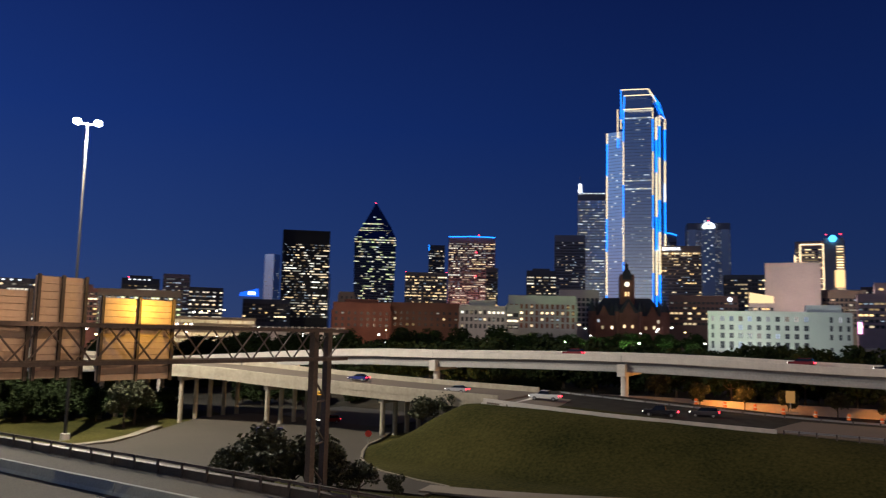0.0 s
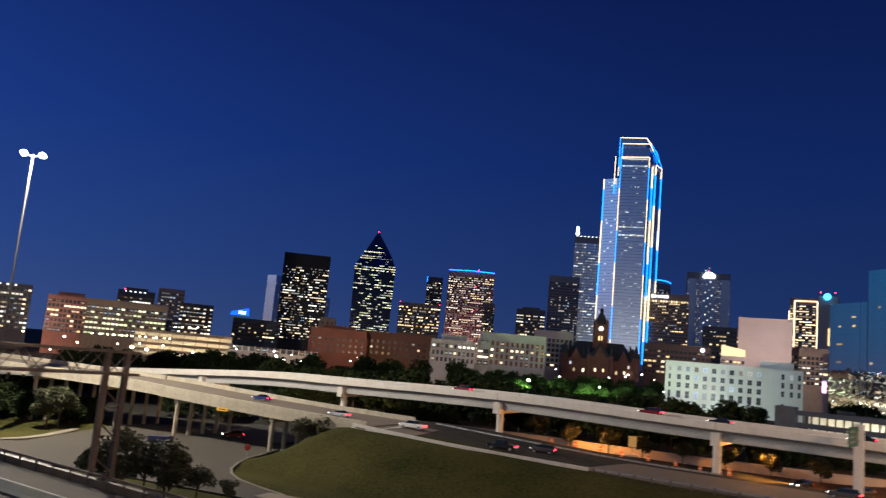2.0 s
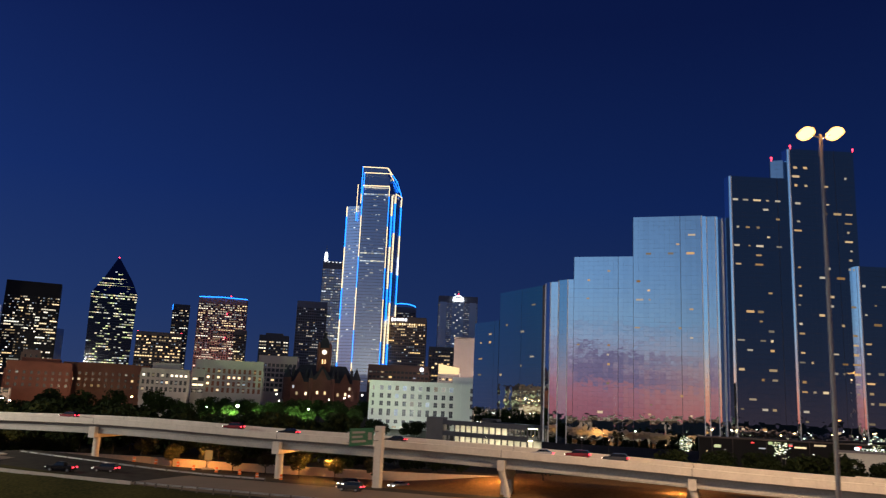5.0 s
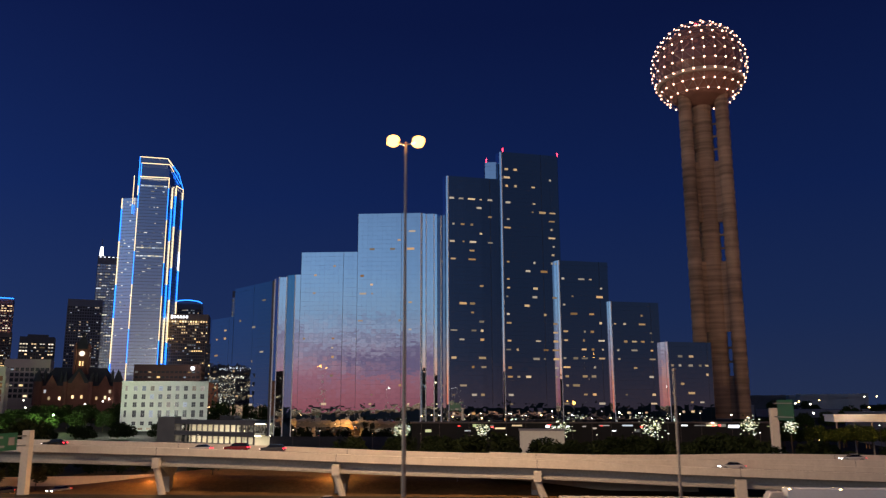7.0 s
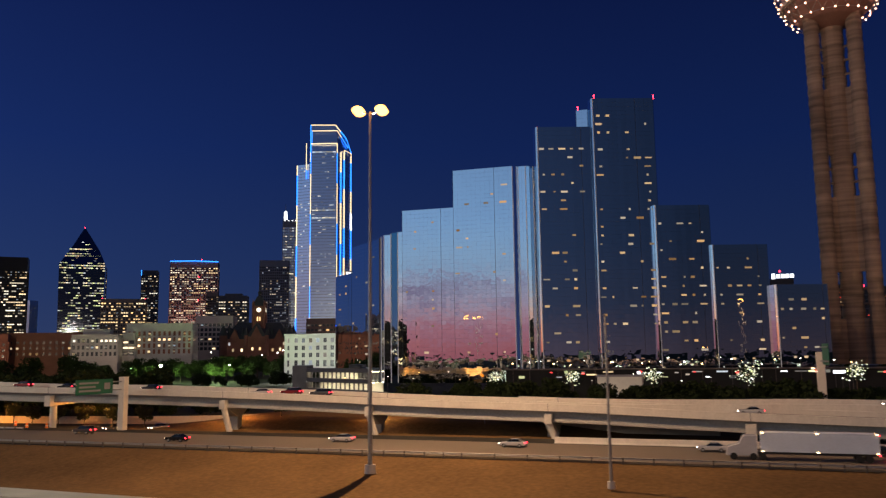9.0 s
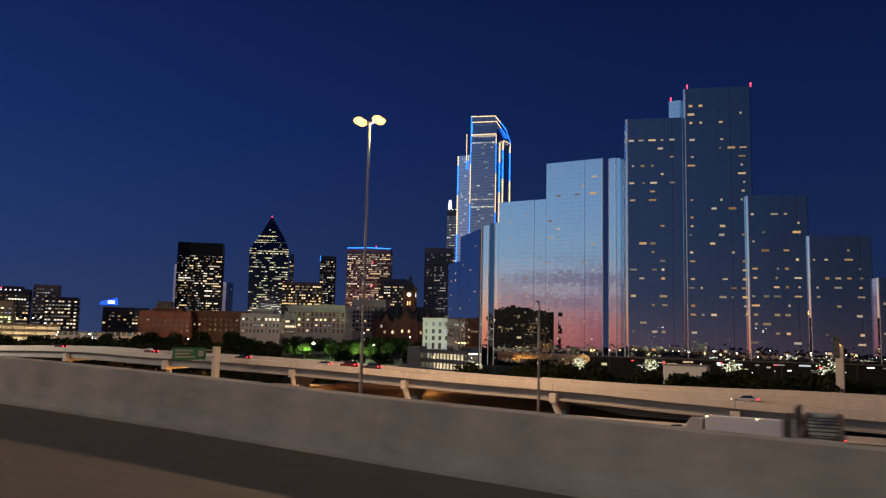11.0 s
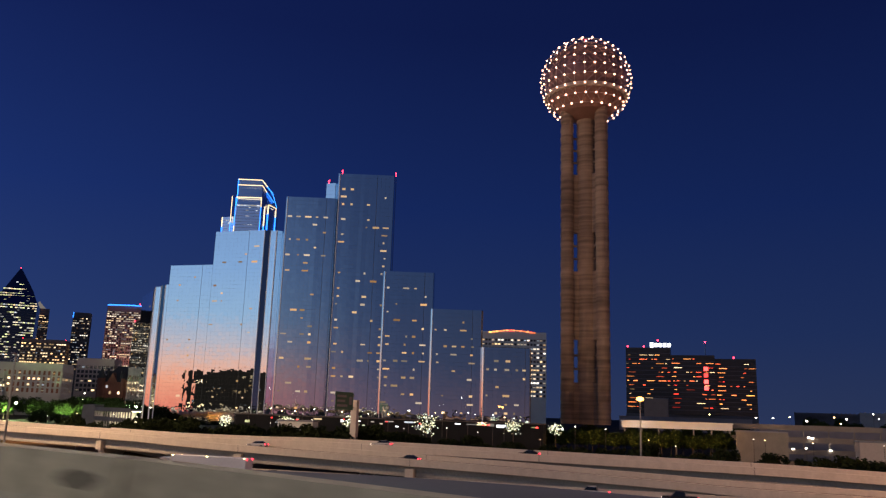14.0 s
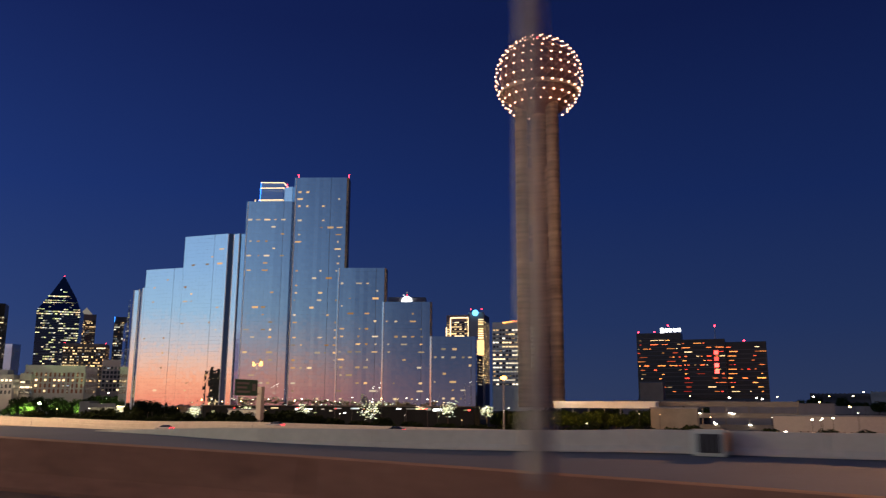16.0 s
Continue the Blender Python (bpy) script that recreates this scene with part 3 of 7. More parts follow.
LOWER = [(-308, 620, -4.55), (-308, 300, -4.55), (-308, 100, -4.55), (-308, 40, -4.7)]
low_road = road("lower_highway", LOWER, 19.4, LOWPAVE, "worn concrete highway lanes below the viaduct")
for off in (-6.5, -2.9):
    marks(low_road, [(-308, 300, -4.55), (-308, 180, -4.55)], off, 3, 9, WHITEP, 0.08)
GRADE = [(-205.8, 236, -5.75), (-203, 212, -7.0), (-198, 185, -8.05), (-197, 150, -8.15), (-198, 60, -8.15), (-199, 0, -8.15), (-200, -160, -8.15), (-206, -420, -8.15)]
g_road = road("street_level_highway", GRADE, 8.0, ROADCON, "street level highway carriageway in warm lamplight")
marks(g_road, GRADE[:6], 0.0, 3, 9, WHITEP)
bm = bmesh.new()
sweep(bm, [(x, y, z + 0.004) for x, y, z in GRADE], ((-7.3, 0), (-7.18, 0), (-7.18, 0.004), (-7.3, 0.004)))
part("edge_line", bm, YELLOW, g_road, "yellow edge line")
bm = bmesh.new()
prism(bm, ((-268, 285), (-256, 262), (-252, 240), (-249, 224), (-243, 224), (-240, 238), (-234, 247), (-223, 254.5), (-216, 257), (-204, 262), (-204, 305), (-214, 310), (-247.5, 294), (-262, 301)), -14.4, -13.86)
tagged(part("street", bm, LOT), "wide worn grey side street beside the ramp columns", "street", kind="structure")
road("underpass_street", [(-204, 284, -13.9), (-165, 276, -13.5), (-120, 262, -10.3)], 16, ASPHALT, "dark asphalt street in the shade under the ramps", 0.02)
road("footpath", [(-246, 226, -13.75), (-244, 216, -13.7), (-240, 205, -13.7), (-233, 186, -13.6), (-230, 160, -12.4)], 1.9, PATHM, "pale concrete footpath round the grass bank", 0.08, 0.3)
road("footpath", [(-278, 318, -13.85), (-262, 303.5, -13.8), (-247, 296.5, -13.8), (-230, 305, -13.8)], 1.0, PATHM, "narrow pale pavement along the side street", 0.1, 0.3)
road("kerb_edge", [(-216, 257, -13.9), (-223, 254.6, -13.9), (-234, 247, -13.9), (-240, 238, -13.9), (-243, 224, -13.9)], 0.2, PATHM, "pale concrete kerb of the side street", 0.15, 0.3)

# ---- barriers and rails ----


def barrier(name, line, label, profile=JERSEY, material=BARRIER, piece=9.0):
    """A precast concrete barrier: unit after unit with open joints."""
    ob = thing(name, label, "barrier", kind="structure")
    pts = smooth(line, 1.0)
    i, n = 0, int(piece)
    while i + 2 < len(pts):
        seg = pts[i:i + n + 1]
        d = (seg[-1] - seg[0]).normalized()
        seg[-1] = seg[-1] - d * 0.05
        bm = bmesh.new()
        sweep(bm, [tuple(p) for p in (seg[0], seg[len(seg) // 2], seg[-1])], profile, 99)
        part("barrier_unit", bm, material, ob)
        i += n
    return ob


def guardrail(line, label, height=0.75, gap=4.0, metal=STEEL):
    ob = thing("guardrail", label, "guardrail", kind="structure")
    bm = bmesh.new()
    sweep(bm, line, ((-0.05, height - 0.32), (0.05, height - 0.26), (0.0, height - 0.16), (0.05, height - 0.06), (-0.05, height), (-0.07, height - 0.16)))
    part("rail", bm, metal, ob)
    pm = bmesh.new()
    box(pm, -0.08, 0.08, -0.1, 0.1, -0.4, height)
    me = bpy.data.meshes.new("post")
    pm.to_mesh(me)
    pm.free()
    me.materials.append(RUST)
    pts = smooth(line, gap)
    for p in pts:
        share("post", me, ob, Matrix.Translation(p + Vector((-0.14, 0, 0))))
    return ob


barrier("median_barrier", [(-297, 430, -4.6), (-297, 100, -4.6)], "blue-grey concrete median barrier of the lower highway", material=BLUEGREY, piece=10)
guardrail([(-289.6, 430, -4.55), (-289.6, 150, -4.55)], "dark steel bridge rail along the lower highway", 1.35, 3.0, RUST)
bm = bmesh.new()
sweep(bm, [(-289.2, 440, -5.6), (-289.2, 140, -5.6)], slab(0.3, 1.75))
tagged(part("bridge_kerb", bm, SIGNDARK), "low dark wall under the bridge rail", "kerb", kind="structure")
WALLTOP = [(-213.5, 236, -5.9), (-211.5, 214, -7.1), (-206.8, 188, -8.2)]
bm = bmesh.new()
sweep(bm, WALLTOP, ((-0.2, -0.6), (0.2, -0.6), (0.2, 0.75), (-0.2, 0.75)))
tagged(part("retaining_wall", bm, CONCRETE), "low pale concrete wall along the top of the grass bank", "wall", kind="structure")
guardrail([(-206.6, 187, -8.2), (-206.3, 60, -8.3), (-207.4, -6, -8.3)], "dark steel guardrail above the bare earth slope")
guardrail([(-190.0, 232, -6.4), (-189.6, 190, -8.1), (-189.4, 170, -8.2)], "steel guardrail on the inside of the street level highway")
barrier("roadside_barrier", [(-207.6, -8, -8.25), (-209, -160, -8.25), (-214, -400, -8.25)], "grey concrete roadside barrier", piece=8)
barrier("roadside_barrier", [(-189.0, 48, -8.2), (-190, -60, -8.2), (-191, -300, -8.2)], "pale concrete barrier in front of the ramp piers", material=CONCRETE, piece=8)

# ---- elevated ramps ----


def viaduct(name, line, half, label, piers, bottom=2.6, col_r=0.8, col_off=2.6, ground=None, flush=False, con=CONCRETE):
    ob = thing(name, label, "overpass", kind="structure")
    bm = bmesh.new()
    sweep(bm, line, ((-half, -0.30), (half, -0.30), (half, 0.0), (-half, 0.0)))
    part("deck", bm, ROADCON, ob, "worn concrete deck")
    for s in (1, -1):
        bm = bmesh.new()
        o = s * half
        sweep(bm, line, ((o - 0.18, -0.42), (o + 0.18, -0.42), (o + 0.18, 0.95), (o + 0.12, 1.02), (o - 0.12, 1.02), (o - 0.18, 0.95)))
        part("parapet", bm, con, ob, "concrete parapet")
    if flush:
        # outer girders carry the parapet line straight down
        for s in (1, -1):
            bm = bmesh.new()
            o = s * (half - 0.2)
            sweep(bm, line, ((o - 0.3, -0.43), (o + 0.3, -0.43), (o + 0.3, -bottom), (o - 0.3, -bottom)))
            part("edge_girder", bm, con, ob, "stained pale concrete edge girder")
    for o in ((half - 1.35), -(half - 1.35), 0.0):
        bm = bmesh.new()
        sweep(bm, line, ((o - 0.55, -0.31), (o + 0.55, -0.31), (o + 0.35, -0.6), (o + 0.25, -1.6), (o + 0.5, -bottom + 0.3), (o + 0.5, -bottom), (o - 0.5, -bottom), (o - 0.5, -bottom + 0.3), (o - 0.25, -1.6), (o - 0.35, -0.6)))
        part("girder", bm, GIRDER, ob, "grey concrete girder")
    pts = smooth(line, 2.0)
    for y, kind in piers:
        p = min(pts, key=lambda q: abs(q.y - y))
        for s in (1, -1):
            bm = bmesh.new()
            box(bm, p.x + s * half - 0.186, p.x + s * half + 0.186, p.y - 0.05, p.y + 0.05, p.z - 0.43, p.z + 1.024)
            part("expansion_joint", bm, DARKST, ob, "dark expansion joint")
        zg = (ground(p.x - half, p.y) if ground else land(p.x - half, p.y)) - 0.6
        bm = bmesh.new()
        z1 = p.z - bottom + 0.02
        if kind == "stub":
            box(bm, p.x - half - 0.35, p.x - half + 1.5, p.y - 0.9, p.y + 0.9, zg, p.z - 0.95)
            part("pier", bm, CONCRETE, ob)
            continue
        if kind == "tee":
            # cap that shows its end under the parapet, on one round column
            box(bm, p.x - half - 0.35, p.x + half - 0.6, p.y - 0.85, p.y + 0.85, p.z - bottom - 0.9, p.z - 0.95)
            cap = part("pier_cap", bm, CONCRETE, ob)
            bm = bmesh.new()
            tube(bm, (p.x - col_off, p.y, zg), (p.x - col_off, p.y, p.z - bottom - 0.85), col_r, n=16)
            part("column", bm, CONCRETE, ob)
        elif kind == "hammer":
            box(bm, p.x - half - 0.35, p.x - half + 1.3, p.y - 0.7, p.y + 0.7, p.z - bottom - 0.3, p.z - 0.95)
            part("pier_cap", bm, CONCRETE, ob)
            bm = bmesh.new()
            lo, hi = (-0.9, 0.9, -1.1, 1.1), (-half + 0.3, half - 0.3, -0.9, 0.9)
            prism(bm, ((p.x + lo[0], p.y + lo[2]), (p.x + lo[1], p.y + lo[2]), (p.x + lo[1], p.y + lo[3]), (p.x + lo[0], p.y + lo[3])), z1 - 2.4, z1,
                  ((p.x + hi[0], p.y + hi[2]), (p.x + hi[1], p.y + hi[2]), (p.x + hi[1], p.y + hi[3]), (p.x + hi[0], p.y + hi[3])))
            box(bm, p.x - 0.9, p.x + 0.9, p.y - 1.1, p.y + 1.1, zg, z1 - 2.38)
            part("column", bm, GIRDER, ob)
            bm = bmesh.new()
            tube(bm, (p.x - half + 0.5, p.y, p.z - bottom - 0.25), (p.x - half + 1.1, p.y - 1.3, zg), 0.62, 0.7, n=10)
            part("column", bm, CONCRETE, ob)
        else:
            box(bm, p.x - half + 0.3, p.x + half - 0.3, p.y - 0.6, p.y + 0.6, z1 - 0.9, z1)
            part("pier_cap", bm, con, ob)
            n = 5
            for k in range(n):
                bm = bmesh.new()
                x = p.x - half + 0.9 + (2 * half - 1.8) * k / (n - 1)
                tube(bm, (x, p.y, zg), (x, p.y, z1 - 0.88), 0.48, n=12)
                part("column", bm, con, ob)
    return ob


RAMP1 = [(-212, 440, -7.0), (-192, 365, -4.6), (-177, 305, -1.1), (-173.2, 271, -0.45), (-172.6, 222, 0.35), (-173, 181, -0.35), (-173, 149, -0.7),
         (-173, 111, -1.6), (-173, 78, -2.75), (-173, 46, -3.5), (-173, 25, -4.4), (-173, 0, -5.2), (-173.5, -41, -6.3), (-174.5, -75, -7.3), (-176, -100, -7.9), (-182, -200, -8.15), (-192, -420, -8.15)]
viaduct("upper_ramp", RAMP1, 5.2, "long pale concrete elevated ramp on hammerhead piers",
        ((355, "tee"), (318, "tee"), (271, "tee"), (224, "tee"), (174, "tee"), (124, "hammer"), (89, "hammer"), (51.5, "hammer"), (14.4, "stub"), (-25, "stub")), col_off=3.4)
RAMP2 = [(-253.2, 440, 0.2), (-233, 365, -0.6), (-214, 308, -2.6), (-208.5, 287, -3.9), (-205, 259, -5.1), (-203.5, 234, -5.6)]
viaduct("lower_ramp", RAMP2, 9.0, "weathered concrete ramp on rows of round columns",
        ((350, "row"), (328, "row"), (306.7, "row"), (286.9, "row"), (259, "row")), bottom=1.6, flush=True, con=OLDCON)
bm = bmesh.new()
box(bm, -213.5, -194.0, 231.5, 236.5, -15, -5.95)
tagged(part("abutment", bm, CONCRETE), "concrete abutment where the ramp meets the bank", "abutment", kind="structure")
RAMP3 = [(-168.5, 60, -3.3), (-166, 40, -4.0), (-163.6, 20, -4.2), (-162.6, 0, -4.1), (-162.4, -53, -4.8), (-162.6, -94, -5.3), (-163, -121, -6.0), (-166, -200, -7.2), (-176, -420, -8.1)]
viaduct("branch_ramp", RAMP3, 5.0, "pale concrete branch ramp behind the upper ramp", ((-10, "row"), (-50, "row"), (-90, "row")), bottom=2.2)

# own viaduct
OWN_Z = [(420, 3.26), (300, 5.76), (163, 8.46), (146, 9.46), (115, 10.61), (74, 11.61), (55, 11.56), (20, 10.88), (-14, 9.82), (-24, 9.60), (-32, 9.56), (-38, 9.45), (-44, 9.23), (-52, 8.99), (-59, 8.81), (-66, 8.60), (-73, 8.40), (-79, 8.18), (-87, 7.56), (-95, 6.88), (-112, 6.26), (-127, 5.76), (-200, 2.76), (-330, -1.74)]
OWN_E = [(420, -335.5), (163, -335.8), (115, -334.6), (95, -332.4), (75, -329.6), (50, -328.5), (24, -327.8), (-5, -325.3), (-60, -325.4), (-95, -327.2), (-128, -326.0), (-330, -326.0)]


def interp(table, y):
    for (a, u), (b, v) in zip(table, table[1:]):
        if b <= y <= a:
            return u + (v - u) * (a - y) / (a - b)
    return table[-1][1]


own = thing("viaduct", "elevated concrete highway deck with a grey side barrier", "overpass", kind="structure")
bm = bmesh.new()
rows = []
for k in range(0, 751, 5):
    y = 420 - k
    e, z = interp(OWN_E, y) + 0.45, interp(OWN_Z, y)
    rows.append([bm.verts.new(p) for p in ((e, y, z), (-354, y, z), (-354, y, z - 1.5), (e, y, z - 1.5))])
for A, B in zip(rows, rows[1:]):
    for i in range(4):
        bm.faces.new((A[i], A[(i + 1) % 4], B[(i + 1) % 4], B[i]))
bm.faces.new(rows[0]), bm.faces.new(rows[-1][::-1])
bmesh.ops.recalc_face_normals(bm, faces=bm.faces)
part("deck", bm, ROADCON, own, "worn concrete deck")
for y in range(400, -300, -50):
    bm = bmesh.new()
    z = interp(OWN_Z, y) - 1.5
    for x in (-350, -340, -331):
        tube(bm, (x, y, land(x, y) - 0.5), (x, y, z), 0.8, n=12)
    part("pier", bm, CONCRETE, own)
line = [(interp(OWN_E, y), y, interp(OWN_Z, y)) for y in (420, 300, 230, 163, 146, 130, 115, 105, 95, 85, 75, 62, 50, 37, 24, 10, -5, -14, -24, -32, -38, -44, -52, -59, -66, -73, -79, -87, -95, -112, -128, -160, -200, -330)]
barrier("viaduct_barrier", [p for p in line if p[1] > -97], "grey concrete barrier with scuffs and worn joints", LOWJERSEY, piece=9)
# the southern stretch has brown lamplight in its colour
barrier("viaduct_barrier", [p for p in line if p[1] < -94], "concrete barrier with dim orange lamplight in its colour and worn joints", LOWJERSEY, LAMPLITBAR, piece=9)
bm = bmesh.new()
sweep(bm, [(x - 0.75, y, z + 0.004) for x, y, z in line], ((-0.06, 0), (0.06, 0), (0.06, 0.004), (-0.06, 0.004)))
part("edge_line", bm, YELLOW, own, "worn yellow edge line")
# overpainted and sooty patches on the inner face of the barrier
rnd = random.Random(31)
for ya, yb, ua, ub, mat_, lab in ((-20.7, -21.5, 0.52, 0.68, PATCHP, "small pale overpainted patch"), (-23.0, -23.6, 0.60, 0.75, PATCHP, "small pale overpainted patch"), (-24.3, -25.7, 0.04, 0.52, PATCHP, "pale blue-grey overpainted patch"),
                                  (-42.4, -43.3, 0.10, 0.80, SOOT, "dark sooty smear"), (-74.0, -74.7, 0.25, 0.70, SOOT, "dark sooty smear"), (-76.1, -76.7, 0.05, 0.40, SOOT, "dark sooty smear")):
    bm = bmesh.new()
    n = 9
    rows = []
    for k in range(n + 1):
        y = ya + (yb - ya) * k / n
        edge = 1 - abs(2 * k / n - 1) ** 4
        lo, hi = ua + (0.5 - 0.5 * edge) * (ub - ua) + rnd.uniform(0, 0.05), ub - (0.45 - 0.45 * edge) * (ub - ua) - rnd.uniform(0, 0.06)
        e, z = interp(OWN_E, y), interp(OWN_Z, y)
        rows.append([bm.verts.new((e - 0.24 + 0.10 * u - o, y, z + 0.30 + 0.51 * u)) for u, o in ((lo, 0.006), (hi, 0.006), (hi, -0.01), (lo, -0.01))])
    for A, B in zip(rows, rows[1:]):
        for i in range(4):
            bm.faces.new((A[i], A[(i + 1) % 4], B[(i + 1) % 4], B[i]))
    bm.faces.new(rows[0][::-1]), bm.faces.new(rows[-1])
    bmesh.ops.recalc_face_normals(bm, faces=bm.faces)
    part("paint_patch", bm, mat_, own, lab)
barrier("viaduct_barrier", [(-353.4, 420, 3.26), (-353.4, 163, 8.46), (-353.4, 115, 10.61), (-353.4, 74, 11.61), (-353.4, 20, 11.01), (-353.4, -59, 8.76), (-353.4, -127, 5.76), (-353.4, -330, -1.74)], "grey concrete barrier with scuffs and worn joints", piece=30)

# neighbouring carriageway that climbs beside the viaduct
GSIDE = [(-258, 45, -9.0), (-263, 25, -6.6), (-268, 5, -3.4), (-272, -12, 0.4), (-277, -35, 2.75), (-280, -50, 3.55), (-283, -64, 3.95), (-285.3, -75, 4.0), (-287.4, -85, 3.92), (-289.5, -95, 3.8), (-292.8, -111, 3.9), (-294.5, -119, 4.1), (-296, -127, 4.25), (-304, -170, 4.1), (-312, -330, -1)]
GCEN = [(x - 10.2, y, z) for x, y, z in GSIDE]
gside = road("side_carriageway", GCEN, 10.5, SIDEPAVE, "dark asphalt carriageway climbing beside the viaduct", 0.0, 1.2)
t = thing("crash_cushion", "pale crash cushion with a dark side panel and an orange end", "crash cushion", pose(-296.5, -124.6, 4.2, 0, 0, -11))
bm = bmesh.new()
box(bm, -0.35, 0.35, -0.8, 0.8, 0.0, 1.22)
bmesh.ops.bevel(bm, geom=list(bm.edges), offset=0.08, segments=2, affect="EDGES")
part("shell", bm, WHITESTONE, t)
bm = bmesh.new()
box(bm, -0.39, -0.353, -0.60, 0.48, 0.16, 1.02)
bmesh.ops.bevel(bm, geom=list(bm.edges), offset=0.015, segments=1, affect="EDGES")
part("side_panel", bm, BLACKP, t, "dark ribbed side panel")
for k in range(5):
    bm = bmesh.new()
    box(bm, -0.42, -0.392, -0.55 + 0.23 * k, -0.50 + 0.23 * k, 0.2, 0.98)
    part("rib", bm, DARKST, t)
bm = bmesh.new()
box(bm, -0.37, 0.37, -0.86, -0.803, 0.25, 1.1)
part("end_plate", bm, CUSHIONEND, t, "orange reflective end plate")
barrier("side_barrier", [(-287.0, -78, 2.95), (-288.0, -84, 3.2), (-289.1, -90, 3.45), (-290.2, -95, 3.6), (-293.1, -111, 3.9)] + GSIDE[11:], "pale grey concrete barrier of the side carriageway", material=CONCRETE, piece=9)
for y in (-40, -70, -100, -130, -165, -200, -240):
    p = along(GCEN, y)
    bm = bmesh.new()
    tube(bm, (p.x, p.y, land(p.x, p.y) - 0.5), (p.x, p.y, p.z - 1.1), 1.0, n=12)
    part("pier", bm, CONCRETE, gside)

# ---- towers of the skyline ----


def tower(name, label, cx, cy, w, d, z1, az, wall, fh=3.9, cw=3.0, lit=0.2, glow=LIT, glass=DARKGLASS, band=0.35, pier=0.25, seed=1,
          top=0.94, run=0.45, z0=-7.0, proud=0.25, roof=0.0, rows=None, start=4.0, sides=True, lith=0.36, litw=0.8, joined=False):
    """An office block: glass body, floor bands and piers that stand proud, lit windows behind them."""
    rnd = random.Random(seed)
    t = thing(name, label, "building", pose(cx, cy, z0, 0, 0, -az))
    h = z1 - z0
    bm = bmesh.new()
    box(bm, -w / 2 - proud, w / 2 + proud, -d / 2 - proud, d / 2 + proud, -13.5 - max(0.0, rise(cx) - rise(250)), -0.01)
    part("plinth", bm, wall, t)
    bm = bmesh.new()
    box(bm, -w / 2, w / 2, -d / 2, d / 2, 0, h - 0.2)
    part("glazing", bm, glass, t, "dark window glass")
    nf = max(1, int((h * top - start) / fh))
    bm = bmesh.new()
    e = proud
    bh = fh * band
    for k in range(nf + 1):
        z = start + k * fh - bh / 2
        zt = z + bh
        if k == 0:
            z = 0
        if k == nf:
            zt = h
        box(bm, -w / 2 - e, w / 2 + e, -d / 2 - e, d / 2 + e, z, zt)
    tagged(part("floor_band", bm, wall, t), kind="stuff")
    nc, nd = max(1, round(w / cw)), max(1, round(d / cw))
    if pier > 0:
        bm = bmesh.new()
        f = e + 0.12
        pw = cw * pier / 2
        zt = start + nf * fh
        for i in range(nc + 1):
            x = -w / 2 + w * i / nc
            box(bm, x - pw, x + pw, -d / 2 - f, -d / 2 + 0.1, 0.02, zt)
        for i in range(nd + 1):
            y = -d / 2 + d * i / nd
            for s in (-1, 1):
                box(bm, s * w / 2 - f if s < 0 else w / 2 - 0.1, s * w / 2 + 0.1 if s < 0 else w / 2 + f, y - pw, y + pw, 0.02, zt)
        tagged(part("wall_pier", bm, wall, t), kind="stuff")
    if roof:
        bm = bmesh.new()
        box(bm, -w * 0.3, w * 0.3, -d * 0.3, d * 0.3, h - 0.02, h + roof)
        part("plant_room", bm, wall, t)
    me = pane_mesh(glow)
    sy = fh * lith
    small = bmesh.new()
    # side windows only where the side can be seen from the highway
    ca, sa = math.cos(radians(-az)), math.sin(radians(-az))
    seen = [f for f, n, q in (("left", nd, -1), ("right", nd, 1)) if any(q * ((ex - cx) * ca + (ey - cy) * sa) > w / 2 for ex, ey in ((-335, 165), (-335, -127)))]
    faces_ = [("front", nc)] + ([(f, nd) for f in seen] if sides else [])
    for face, n in faces_:
        for k in range(nf):
            if rows and rows(k / nf, rnd):
                p = 0.9
            else:
                p = lit * (0.32 + 1.15 * rnd.random())
            z = start + (k + 0.5) * fh
            i = 0
            while i < n:
                if rnd.random() >= p:
                    if rnd.random() < lit * 1.1 + 0.04:
                        u = (i + 0.5) / n - 0.5
                        q = 0.3 / n
                        if face == "front":
                            box(small, (u - q) * w, (u + q) * w, -d / 2 - 0.05, -d / 2 + 0.02, z - sy * 0.4, z + sy * 0.3)
                        elif face == "left":
                            box(small, -w / 2 - 0.05, -w / 2 + 0.02, (u - q) * d, (u + q) * d, z - sy * 0.4, z + sy * 0.3)
                        else:
                            box(small, w / 2 - 0.02, w / 2 + 0.05, (u - q) * d, (u + q) * d, z - sy * 0.4, z + sy * 0.3)
                    i += 1
                    continue
                m = 1
                while i + m < n and m < 7 and rnd.random() < run:
                    m += 1
                u = (i + m / 2) / n - 0.5
                wide = (m - 1 + litw) / n
                if joined:
                    box(small, (u - wide / 2) * w, (u + wide / 2) * w, -d / 2 - 0.08, -d / 2 + 0.02, z - sy / 2, z + sy / 2)
                elif face == "front":
                    share("window", me, t, place(u * w, -d / 2 - 0.02, z, w * wide, 0.12, sy))
                elif face == "left":
                    share("window", me, t, place(-w / 2 - 0.02, u * d, z, 0.12, d * wide, sy))
                else:
                    share("window", me, t, place(w / 2 + 0.02, u * d, z, 0.12, d * wide, sy))
                i += m + 1
    if len(small.verts):
        tagged(part("small_window", small, SMALLLIT, t, "small faintly lit windows"), kind="stuff")
    else:
        small.free()
    return t


